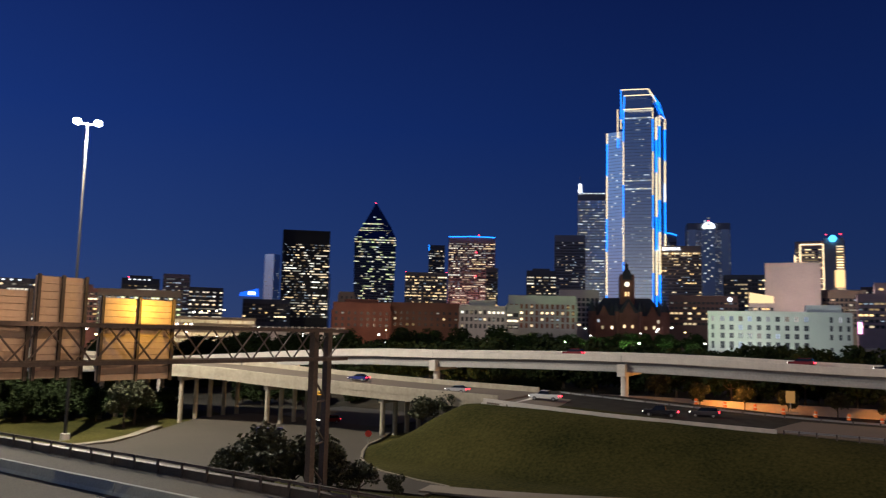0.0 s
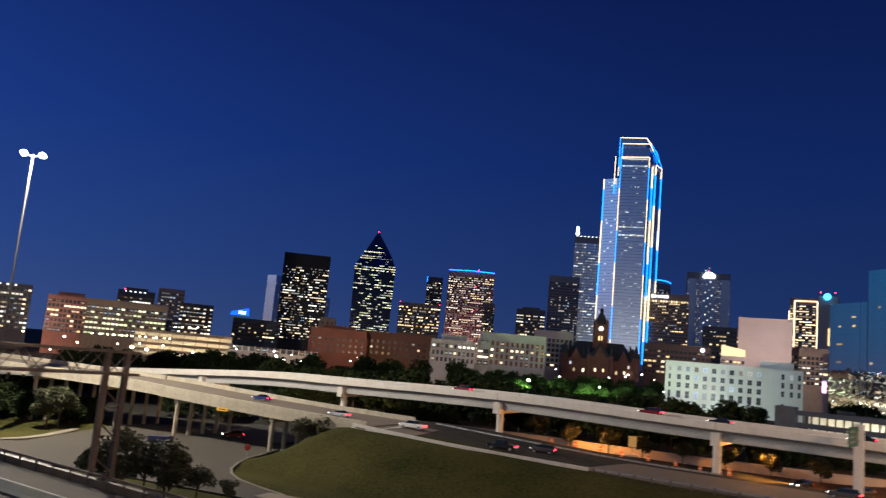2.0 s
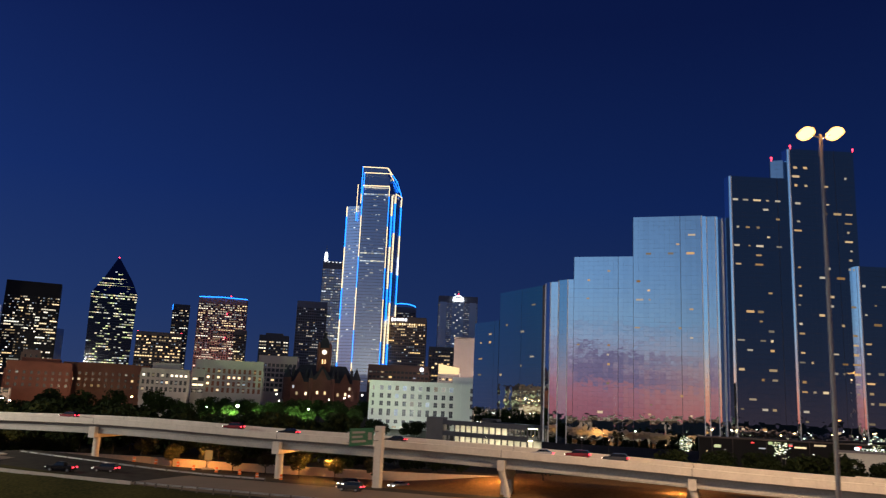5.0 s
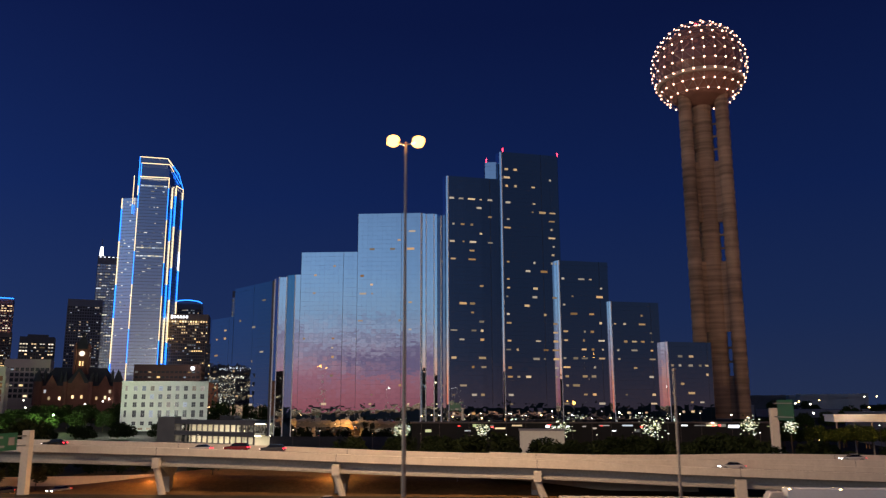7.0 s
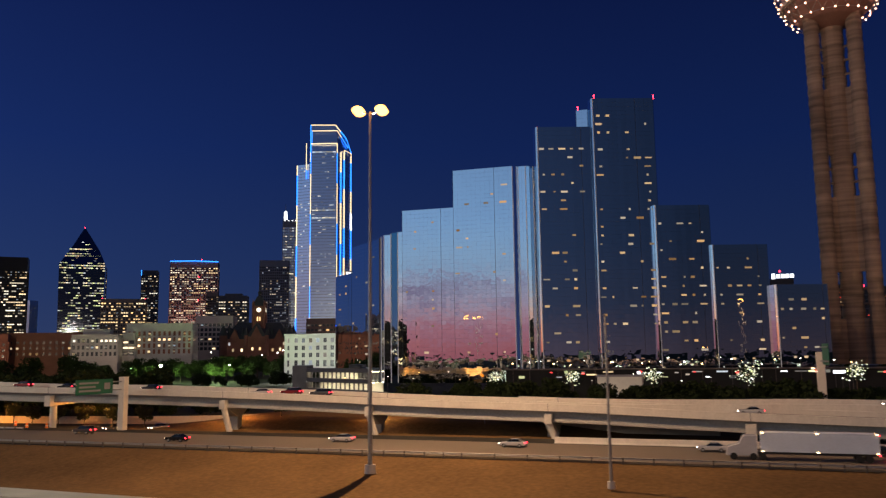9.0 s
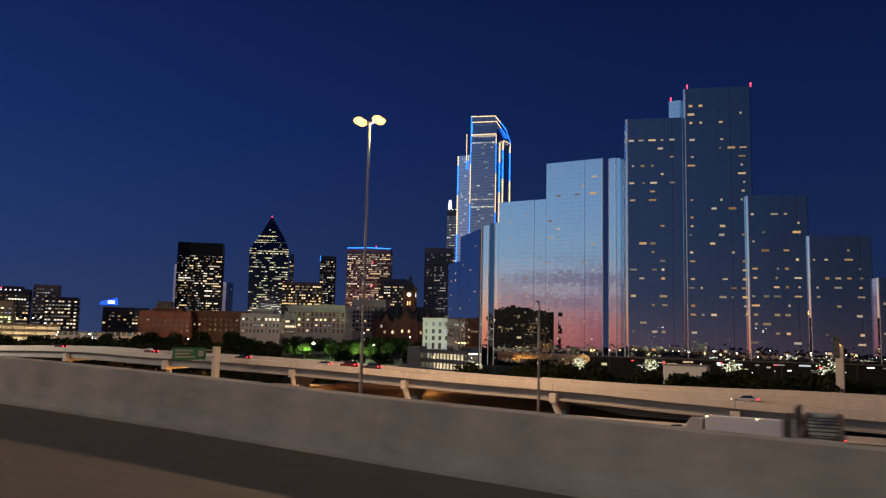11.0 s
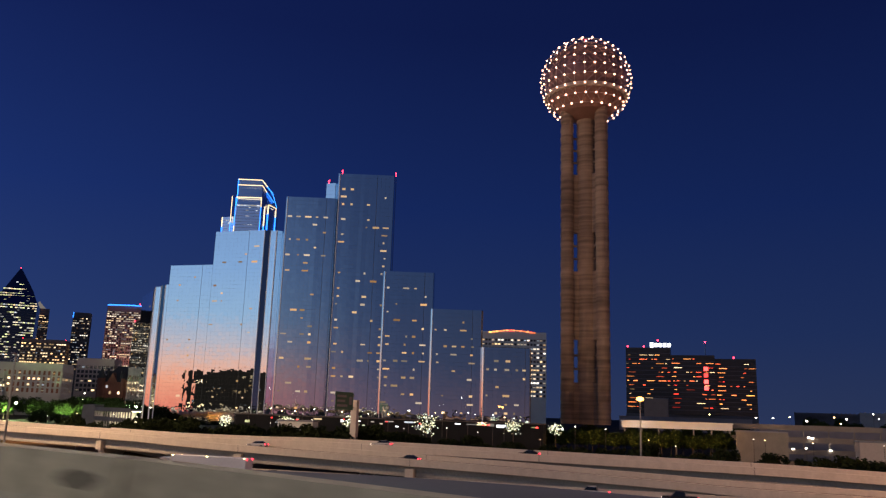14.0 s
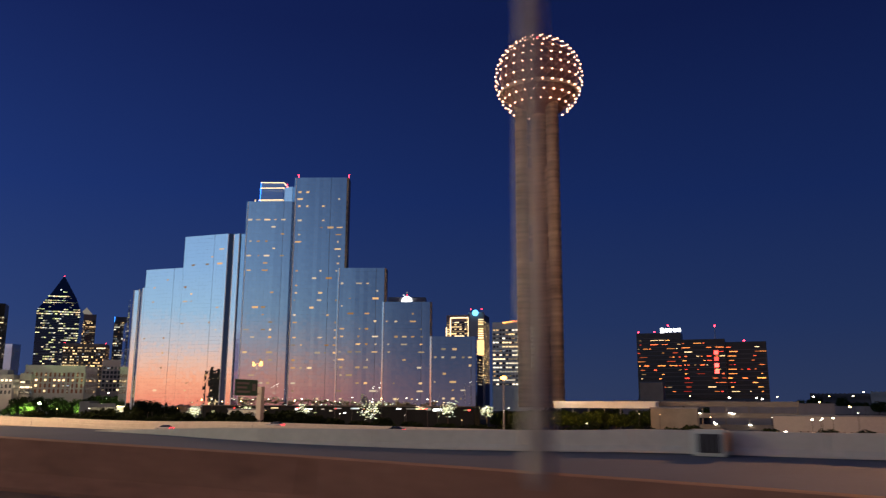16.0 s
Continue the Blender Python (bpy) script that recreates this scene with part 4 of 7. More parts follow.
def strip(t, name, a, b, w, material, label=""):
    bm = bmesh.new()
    a, b = Vector(a), Vector(b)
    tube(bm, a, b, w, n=6)
    return part(name, bm, material, t, label)


def bent_tube(bm, pts, r, n=6):
    """One unbroken bent tube along points that lie in an upright plane."""
    rings = []
    for i, p in enumerate(pts):
        a, b = Vector(pts[max(i - 1, 0)]), Vector(pts[min(i + 1, len(pts) - 1)])
        d = (b - a).normalized()
        u = Vector((0, 1, 0))
        w = d.cross(u)
        rings.append([bm.verts.new(Vector(p) + (u * math.cos(2 * math.pi * j / n) + w * math.sin(2 * math.pi * j / n)) * r) for j in range(n)])
    for A, B in zip(rings, rings[1:]):
        for j in range(n):
            bm.faces.new((A[j], A[(j + 1) % n], B[(j + 1) % n], B[j]))
    bm.faces.new(rings[0][::-1]), bm.faces.new(rings[-1])
    bmesh.ops.recalc_face_normals(bm, faces=bm.faces)


def beacon(t, x, y, z, r=0.55):
    bm = bmesh.new()
    tube(bm, (x, y, z - 0.6), (x, y, z), 0.12, n=6)
    ball(bm, (x, y, z + r * 0.8), r, 8, 5)
    return part("beacon", bm, BEACON, t, "red aviation light")


# far towers
t = tower("office_tower", "black glass slab tower with scattered lit windows", 556, 1009, 70, 40, 129, 47, BLACKP, 4.0, 3.2, 0.25, LIT, seed=3, top=0.86, band=0.25, pier=0.1, litw=0.75, lith=0.42)
t = tower("office_tower", "stepped office building with warm lit floors", 553, 782, 56, 34, 60, 54, TAN, 4.2, 3.2, 0.25, LITWARM, seed=5, rows=lambda f, r: f > 0.8 or abs(f - 0.55) < 0.06)
beacon(t, -27, -15, 67), beacon(t, 27, -15, 67)
t = tower("office_tower", "slim dark tower with a blue light at its top", 727, 883, 25, 24, 114, 55, DARKST, 3.9, 3.0, 0.22, LIT, seed=6)
strip(t, "led_strip", (-12.6, -12.5, 112), (-12.6, -12.5, 121), 0.5, LEDBLUE)
t = tower("office_tower", "wide office tower with pale piers and a blue light line", 884, 912, 82, 45, 139, 59, PINKST, 4.0, 4.1, 0.34, LIT, seed=7, pier=0.34, band=0.3, rows=lambda f, r: f > 0.9 or (0.55 < f and r.random() < 0.28), run=0.6)
strip(t, "led_strip", (-41.5, -23, 146.3), (0, -24.5, 147.4), 0.75, LEDBLUE), strip(t, "led_strip", (0, -24.5, 147.4), (41.5, -23, 146.3), 0.75, LEDBLUE)
beacon(t, 12, -10, 151, 0.9), beacon(t, 8, -24, 118, 0.9), beacon(t, 8, -24, 76, 0.9)
tower("office_tower", "narrow brown tower beside the blue-lit one", 850, 850, 20, 20, 82, 59, TAN, 3.9, 3.0, 0.2, LITWARM, seed=8)
tower("office_tower", "dark stepped office building with lit upper floors", 546, 604, 35, 30, 58, 62, DARKST, 3.9, 3.0, 0.22, LIT, seed=9, rows=lambda f, r: f > 0.85, roof=3)
tower("office_tower", "grey grid-faced office tower, mostly dark", 698, 635, 42, 36, 115, 64, GREYP, 3.9, 3.0, 0.10, LITDIM, seed=10, pier=0.3)
t = tower("glass_tower", "pale glass tower with a lit crown and spire", 722, 606, 50, 40, 176, 66, GREYP, 4.0, 3.4, 0.20, LITCOOL, PALEGLASS, 0.16, 0.08, 11)
for x in (-22, 18):
    bm = bmesh.new()
    tube(bm, (x, -10, 182.8), (x, -10, 196), 3.0, 2.0, n=10)
    ball(bm, (x, -10, 196), 2.0)
    part("crown_light", bm, SIGNWHITE if x < 0 else GREYP, t, "lit crown turret")
    strip(t, "mast", (x, -10, 196), (x, -10, 208), 0.35, STEEL)
for k in range(9):
    share("rooftop_light", pane_mesh(SIGNWHITE), t, place(-22 + 5.4 * k, -20.4, 181.5, 2.0, 0.4, 0.8))
t = tower("hotel_tower", "grey grid-windowed block with a lit roof sign", 611, 451, 46, 40, 86, 72, TAN, 3.6, 2.6, 0.12, LITWARM, seed=12, pier=0.42, band=0.45, top=0.9)
for k in range(6):
    share("sign_letter", pane_mesh(SIGNWHITE), t, place(-19 + 3.4 * k, -20.6, 89.6, 2.2, 0.4, 4.0 if k == 0 else 3.0))
for k in range(15):
    share("cornice_light", pane_mesh(LITWARM), t, place(-21 + 3 * k, -20.5, 84, 1.6, 0.3, 2.0))
t = tower("office_tower", "round-shouldered tower with a blue crown line", 815, 540, 40, 40, 118, 71, GREYP, 3.9, 3.0, 0.25, LITCOOL, seed=13)
bm = bmesh.new()
bent_tube(bm, [(math.cos(math.pi * (0.93 - 0.086 * k)) * 21, -21, 124 + 6 * math.sin(math.pi * (0.93 - 0.086 * k))) for k in range(11)], 0.8)
part("led_strip", bm, LEDBLUE, t)
t = tower("office_tower", "slate tower with bright corner bays and an arched light", 1284, 600, 82, 50, 184, 70, GREYP, 4.0, 3.4, 0.18, LITDIM, PALEGLASS, 0.2, 0.1, 14, start=5)
for x in (-31, 0, 31):
    bm = bmesh.new()
    box(bm, x - (12 if x == 0 else 7), x + (12 if x == 0 else 7), -27, -24, 0, 178)
    part("glass_bay", bm, PALEGLASS, t, "pale glass bay")
bm = bmesh.new()
for k in range(9):
    a, b = math.pi * k / 9, math.pi * (k + 1) / 9
    tube(bm, (math.cos(a) * 11, -28, 181 + 11 * math.sin(a)), (math.cos(b) * 11, -28, 181 + 11 * math.sin(b)), 1.2, n=6)
box(bm, -10, 10, -28.5, -27.6, 180, 187)
part("crown_arch", bm, SIGNWHITE, t, "lit arch")
beacon(t, 0, -20, 196, 0.9)
for k in range(24):
    share("window", pane_mesh(LITCOOL), t, place(-9 + (k * 7 % 19), -27.2, 74 + 5.5 * k, 3.2, 0.3, 2.6))
tower("office_block", "dark mid-rise with few lit windows", 435, 338, 36, 30, 43, 76, DARKST, 3.9, 3.0, 0.13, LITWARM, seed=16)
t = tower("office_block", "wide brown granite building with warm lit floors", 329, 347, 52, 40, 22, 73, BROWNST, 4.2, 3.4, 0.16, LITWARM, seed=17, band=0.55, rows=lambda f, r: 0.2 < f < 0.42)
bm = bmesh.new()
tube(bm, (20, -21.5, 26), (20, -20.9, 26), 1.7, n=16)
part("round_sign", bm, SIGNWHITE, t, "round white lit sign")
t = tower("office_tower", "pale tower outlined in white light with a blue globe", 1000, 353.6, 68, 48, 116, 81, PINKST, 4.0, 4.4, 0.75, LITWARM, seed=18, band=0.5, pier=0.05)
for a, b in (((-27, -24.6, 24), (-27, -24.6, 118)), ((-27, -24.6, 118), (5, -24.6, 118)), ((5, -24.6, 118), (5, -24.6, 24)), ((-34.4, -24.6, 36), (-34.4, -24.6, 102))):
    strip(t, "light_outline", a, b, 0.95, LEDWARM)
bm = bmesh.new()
box(bm, 5.6, 33, -26.8, -24.3, 0, 127)
part("lit_bay", bm, BEIGE, t, "pale bay")
for k in range(26):
    share("bay_light", pane_mesh(LITWARM), t, place(27.5, -26.9, 14 + 4 * k, 9.0, 0.3, 2.0))
# floodlight on this panel is given as its own glow
bm = bmesh.new()
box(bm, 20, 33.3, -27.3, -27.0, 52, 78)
part("lit_panel", bm, LITWARM, t, "panel glowing warm as if floodlit")
bm = bmesh.new()
ball(bm, (18, -27.5, 126), 5.2, 16, 10)
part("globe_sign", bm, glow_mat("blue_globe", (0.08, 0.5, 1.0), 3.0), t, "lit blue globe")
beacon(t, 9, -24, 132, 0.9), beacon(t, 29, -24, 132, 0.9)
tower("office_block", "brown mid-rise with scattered lights", 640, 235, 52, 30, 36, 86, BROWNST, 3.9, 3.2, 0.25, LIT, seed=19)
t = tower("office_tower", "pale office tower with a red-lit crown", 540, 118, 74, 36, 68, 76, WHITESTONE, 4.6, 3.6, 0.30, LIT, seed=20, band=0.5, rows=lambda f, r: r.random() < 0.5)
for k in range(14):
    share("crown_light", pane_mesh(REDAMBER), t, place(-24 + 3.7 * k, -18.5, 74.5 + 2.2 * math.sin(math.pi * k / 13), 3.0, 0.5, 1.3))
t = tower("office_tower", "slim tower with a small lit pyramid roof", 955, 1203, 40, 38, 146, 45, TAN, 3.9, 2.8, 0.3, LITWARM, seed=21)
# the roof glows by itself in place of light falling on it
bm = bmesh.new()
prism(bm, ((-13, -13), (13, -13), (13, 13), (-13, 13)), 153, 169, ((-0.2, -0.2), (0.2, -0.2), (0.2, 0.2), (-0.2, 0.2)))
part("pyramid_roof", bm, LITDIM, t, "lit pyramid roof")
# left end of the skyline
for i, (nm, x, y, w, d, z, az, mat, lit_, gl, sd, lab) in enumerate((
        ("office_block", 20, 739, 32, 30, 26, 31, SALMON, 0.2, LITWARM, 31, "salmon brick low block with a few lit windows"),
        ("office_block", 28, 674, 56, 30, 24, 34, TAN, 0.92, LITGREEN, 32, "long low building with greenish lit ribbon windows"),
        ("office_block", 174, 878, 36, 30, 41, 35, DARKST, 0.22, LIT, 33, "dark mid-rise with a lit crown"),
        ("office_block", 202, 857, 26, 26, 46, 37, PINKST, 0.3, LITDIM, 34, "rounded residential tower with small lights"),
        ("office_block", 162, 762, 30, 26, 30, 39, DARKST, 0.85, LIT, 35, "mid-rise with nearly every window lit"),
        ("office_block", 239, 761, 46, 26, 20, 43, DARKST, 0.12, LITWARM, 36, "low dark block with a blue-lit gable"),
        ("office_block", -60, 760, 60, 30, 28, 23, DARKST, 0.42, LIT, 37, "dark office block with scattered lights"),
        ("office_block", -5, 800, 44, 30, 34, 28, DARKST, 0.42, LIT, 38, "dark office block with scattered lights"),
        ("office_block", -110, 700, 70, 30, 34, 20, DARKST, 0.36, LIT, 39, "dark glass office block with lit floors"),
        ("glass_tower", 696, 1224, 19, 19, 110, 80, PALEGLASS, 0.05, LITDIM, 40, "slender pale glass tower far off"),
        ("office_block", 690, 1092, 14, 20, 72, 80, PALEGLASS, 0.02, LITDIM, 41, "slender pale block beside the black slab tower"))):
    t = tower(nm, lab, x, y, w, d, z, az, mat, 3.8, 3.0, lit_, gl, PALEGLASS if "pale" in lab else DARKGLASS, seed=sd, roof=3 if i in (0, 2) else 0)
    if "blue-lit" in lab:
        bm = bmesh.new()
        prism(bm, ((-27, -13.6), (-8, -13.6), (-8, -12.8), (-27, -12.8)), 29.5, 36, ((-26, -13.6, 33), (-9, -13.6, 37.5), (-9, -12.8, 37.5), (-26, -12.8, 33)))
        part("lit_gable", bm, GABLEBLUE, t, "blue-lit gable")
        share("sign_panel", pane_mesh(SIGNWHITE), t, place(-15, -13.8, 32.5, 7, 0.3, 3.0))
    if i in (2, 6, 7, 8):
        beacon(t, -w / 3, 0, z + 8, 0.7)
        for k in range(5):
            share("roof_light", pane_mesh(SIGNWHITE), t, place(-w * 0.3 + k * w * 0.13, -d / 2 - 0.4, z + 5.6, 1.6, 0.3, 0.9))

t = tower("office_block", "tan stepped office building with warm lit floors", 312, 196, 70, 40, 22, 83, PINKST, 4.0, 3.4, 0.45, LITWARM, seed=91, band=0.45, pier=0.2)
bm = bmesh.new()
box(bm, -24, 30, -14, 16, 29.0, 37.0)
part("upper_floor", bm, PINKST, t)
share("neon_sign", pane_mesh(NEONPINK), t, place(-34, -20.6, 5, 2.6, 0.4, 8.0))
for k in range(9):
    share("window", pane_mesh(LITWARM), t, place(-20 + 5.4 * k, -14.1, 32.5, 2.6, 0.25, 1.5))

# pointed glass tower
t = thing("pointed_glass_tower", "green glass tower with a faceted pointed top and lit floors", "building", pose(671, 967, -7, 0, 0, -50))
bm = bmesh.new()
bm2 = bmesh.new()
box(bm2, -33, 33, -28, 28, -30, -0.01)
part("plinth", bm2, DARKST, t)
base = ((-31, -26), (31, -26), (31, 26), (-31, 26))
prism(bm, base, 0, 130, ((-33, -28), (33, -28), (33, 28), (-33, 28)))
part("glass_shaft", bm, SEMIGLASS, t, "green-grey glass")
bm = bmesh.new()
prism(bm, ((-33, -28), (33, -28), (33, 28), (-33, 28)), 130.02, 152, ((-20, -14), (24, -16), (22, 14), (-20, 14)))
prism(bm, ((-20, -14), (24, -16), (22, 14), (-20, 14)), 152.02, 190, ((-1.2, -0.6), (1.2, -0.6), (1.2, 0.6), (-1.2, 0.6)))
part("glass_peak", bm, SEMIGLASS, t, "sloping glass facets")
bm = bmesh.new()
for k in range(33):
    z = 4 + 3.9 * k
    s = 31 + 2 * z / 130 + 0.12
    box(bm, -s, s, -(s - 5), s - 5, z, z + 0.7)
tagged(part("floor_band", bm, DARKST, t), kind="stuff")
rnd = random.Random(77)
for k in range(43):
    z = 6.6 + 3.9 * k
    full = k in (24, 30, 31, 35, 36, 38) or rnd.random() < 0.1
    if z < 130:
        hw, fy = 31 + 2 * z / 130, -(26 + 2 * z / 130)
    elif z < 152:
        hw, fy = 33 - 12 * (z - 130) / 22, -(28 - 13 * (z - 130) / 22)
    else:
        hw, fy = 22 * (1 - (z - 152) / 38), -15 * (1 - (z - 152) / 38)
    n = int(hw * 2 / 3.4)
    on = False
    for i in range(n):
        p = 0.88 if full else 0.22
        if z > 158:
            p = 0.12
        on = rnd.random() < p + (0.45 * (1 - p) if on else 0)
        if on:
            share("window", pane_mesh(rnd.choice((LIT, LITGREEN, LITGREEN, LITCOOL))), t, place(-hw + (i + 0.5) * 2 * hw / n, fy - 0.25, z, 2 * hw / n * 0.86, 0.2, 1.4))
beacon(t, 0, 0, 190.5, 0.8)

# tallest tower with argon outlines
t = thing("skyscraper", "tall slate glass skyscraper outlined in blue and warm light tubes", "building", pose(582, 496, -7, 0, 0, -69) @ Matrix.Diagonal((0.96, 1, 1, 1)))
L_, M_, R_ = 248, 263, 250
bm = bmesh.new()
box(bm, -38, 38, -22, 36, -27, -0.01)
part("plinth", bm, DARKST, t)
shaft = ((-35, -2), (-14.6, -11), (-14.2, -17), (21, -19), (29, -10), (36.5, 8), (36.5, 34), (-30, 34), (-35, 22))
bm = bmesh.new()
prism(bm, shaft, 0, L_ - 14)
prism(bm, ((-14.2, -17), (21, -19), (29, -10), (36.5, 8), (36.5, 30), (-14.2, 30)), L_ - 13.98, L_,
      ((-14.2, -17), (21, -19), (29, -10), (36.5, 8), (36.5, 30), (-14.2, 30)))
part("glass_shaft", bm, BOAGLASS, t)
bm = bmesh.new()
prism(bm, ((-13.6, -16), (20, -18), (28, -9), (35, 8), (34, 30), (-13.6, 30)), L_ + 0.02, 272,
      ((-13.6, -14, 272), (20, -15, 272), (24, -8, 268), (32, 8, 258), (32, 28, 258), (-13.6, 28, 272)))
prism(bm, ((-17.5, 2), (18, 2), (30, 12), (30, 30), (-17.5, 30)), L_ + 0.02, 289, ((-17.5, 2, 289), (16, 2, 289), (29, 12, 274), (29, 30, 274), (-17.5, 30, 289)))
part("glass_crown", bm, BOAGLASS, t)
bm = bmesh.new()
for k in range(61):
    z = 8 + 3.95 * k
    if z < L_ - 16:
        prism(bm, tuple((x * 1.004, y * 1.006 - 0.05) for x, y in shaft), z, z + 0.3)
    else:
        prism(bm, ((-14.3, -17.15), (21, -19.15), (29.1, -10.1), (36.6, 8), (36.6, 30), (-14.3, 30)), z, z + 0.3)
tagged(part("floor_band", bm, DARKST, t), kind="stuff")
rnd = random.Random(5)


def tubes(name, pts, seg=13.0, start=0):
    """Outline tube in runs of blue and warm white."""
    k = start
    for a, b in zip(pts, pts[1:]):
        a, b = Vector(a), Vector(b)
        n = max(1, round((b - a).length / seg))
        for i in range(n):
            strip(t, name, a.lerp(b, i / n), a.lerp(b, (i + 1) / n), 0.46, LEDBLUE if k % 7 < 3 else LEDWARM)
            k += 1


tubes("light_tube", ((-35.4, -2.4, 8), (-35.4, -2.4, L_ - 14)), 13, 1)
tubes("light_tube", ((-14.9, -17.6, 8), (-14.9, -17.6, M_ - 4), (20.6, -19.7, M_ - 4), (20.6, -19.7, 8)), 13, 5)
tubes("light_tube", ((25.5, -15.0, 8), (25.5, -15.0, L_)), 13, 1)
tubes("light_tube", ((29.5, -10.6, 8), (29.5, -10.6, L_ + 4), (37, 8, L_ + 4), (37, 8, 8)), 13, 6)
tubes("light_tube", ((-22, -10, 214), (-22, -10, 262)), 13, 2)
tubes("light_tube", ((-18, 1.6, 240), (-18, 1.6, 289.6), (16, 1.6, 289.6), (29.6, 11.6, 274.5), (36.8, 14, 254)), 13, 6)
tubes("light_tube", ((-14, -14.6, 258), (-14, -14.6, 277), (20, -15.6, 277), (25, -8.5, 270), (33, 8, 260)), 13, 2)
for k in range(70):
    z = 10 + 3.95 * int(rnd.random() ** 0.8 * 60)
    u = rnd.uniform(-12, 18)
    share("window", pane_mesh(LITCOOL if rnd.random() < 0.6 else LITDIM), t, place(u, -17.4 - 2 * (u + 14) / 35 - 0.1, z + 2.2, rnd.choice((1.6, 2.4, 4)), 0.25, 0.7))
for z in (171.5, 161.5, 248):
    for k in range(7):
        share("window", pane_mesh(LITCOOL), t, place(-11 + 4.6 * k, -17.6 - 2 * (3 + 4.6 * k) / 35 - 0.1, z, 3.8, 0.25, 1.3))
for k in range(30):
    z = 10 + 3.95 * int(rnd.random() * 56)
    u = rnd.random()
    share("window", pane_mesh(LITCOOL), t, Matrix.Translation((-34 + 19 * u, -2.6 - 8.6 * u, z + 2)) @ Matrix.Rotation(radians(-24), 4, "Z") @ Matrix.Diagonal((2.2, 0.3, 1.1, 1)))
bm = bmesh.new()
box(bm, 33, 37, 7, 20, 150, 172)
part("lit_wall_panel", bm, SIGNWHITE, t, "white lit panel on the side wall")

# low brick and stone blocks in front
tower("brick_building", "long red brick warehouse with small windows", 113, 533, 40, 34, 15, 49, BRICK, 4.2, 4.4, 0.06, LITWARM, seed=51, band=0.5, pier=0.62, roof=2.5)
tower("brick_building", "tan brick water tower block", 136, 567, 11, 11, 24, 48, TAN, 5, 4, 0.05, LITWARM, seed=52, band=0.6, pier=0.6)
tower("brick_building", "red brick warehouse with arched brick piers and a stone cornice", 156, 511, 58, 40, 15, 55, BRICK2, 4.2, 4.6, 0.05, LITWARM, seed=53, band=0.5, pier=0.6)
t = tower("stone_building", "grey stone block with tall lit windows", 132, 442, 30, 26, 13, 57, STONE, 4.6, 3.0, 0.2, LIT, seed=54, band=0.4, pier=0.45, rows=lambda f, r: 0.4 < f < 0.7, roof=4)
tower("stair_block", "glazed stair block with every floor lit", 146, 426, 8, 10, 14, 57, STONE, 4.0, 4.0, 0.95, LIT, seed=55, band=0.3, pier=0.1)
t = tower("courthouse", "pale stone courthouse with red window bays and one lit floor", 172, 417, 46, 34, 20, 61, STONE, 4.4, 3.6, 0.06, LITWARM, BRICK, 0.28, 0.5, 56, rows=lambda f, r: 0.45 < f < 0.62, top=0.9)
tower("office_block", "beige block with a lit roof sign", 246, 421, 30, 26, 26, 64, BEIGE, 3.9, 3.4, 0.08, LITWARM, seed=57)
tower("office_block", "tall blank beige block behind the white building", 346, 281, 40, 30, 47, 78, BEIGE, 60, 60, 0, LIT, BEIGE, 0.3, 0, 58, sides=False)
tower("office_block", "brown mid-rise behind the white building", 372, 262, 60, 30, 27, 80, TAN, 4.0, 3.2, 0.2, LIT, seed=59)
t = tower("low_building", "long low white building behind street trees", 53, 537, 58, 30, -1.5, 45, BEIGE, 4.0, 4.0, 0.3, LIT, seed=60, start=2.0)

t = tower("office_block", "small pale corner block with a brightly lit sloping top", 330, 301.1, 18, 20, 17.6, 78, BEIGE, 4.2, 3.0, 0.5, LITWARM, seed=93, band=0.4, pier=0.3)
# the fascia's brightness is its own glow, no lamp shines on it
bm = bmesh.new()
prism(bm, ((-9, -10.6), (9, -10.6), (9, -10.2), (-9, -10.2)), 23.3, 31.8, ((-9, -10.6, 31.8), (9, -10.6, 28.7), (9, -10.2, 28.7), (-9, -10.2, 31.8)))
part("lit_fascia", bm, LITWARM, t, "sloping fascia glowing as if brightly lit")

# red sandstone courthouse with a clock tower
t = thing("old_courthouse", "red sandstone courthouse with turrets, slate roofs and a lit clock tower", "building", pose(253, 384, -8, 0, 0, -65))
bm = bmesh.new()
box(bm, -27, 27, -15, 18, 0, 14)
box(bm, -8, 8, -18, -14.9, 0, 16)
box(bm, -29, 29, -18, 20, -12, -0.01)
part("wall", bm, REDSAND, t)
for cx_, cy_ in ((-27, -15), (27, -15), (-27, 18), (27, 18), (-8.5, -18), (8.5, -18)):
    bm = bmesh.new()
    tube(bm, (cx_, cy_, 0), (cx_, cy_, 17), 3.2 if abs(cx_) > 10 else 1.6, n=12)
    part("turret", bm, REDSAND, t)
    bm = bmesh.new()
    tube(bm, (cx_, cy_, 17), (cx_, cy_, 26.5 if abs(cx_) > 10 else 23), 3.7 if abs(cx_) > 10 else 1.9, 0.1, n=12)
    part("turret_roof", bm, ROOFD, t, "conical slate roof")
bm = bmesh.new()
prism(bm, ((-27, -15), (27, -15), (27, 18), (-27, 18)), 14.02, 28, ((-18, 0), (18, 0), (18, 3), (-18, 3)))
prism(bm, ((-8, -18), (8, -18), (8, -6), (-8, -6)), 16.02, 27, ((-0.3, -17.6), (0.3, -17.6), (0.3, -4), (-0.3, -4)))
part("roof", bm, ROOFD, t, "steep slate roof")
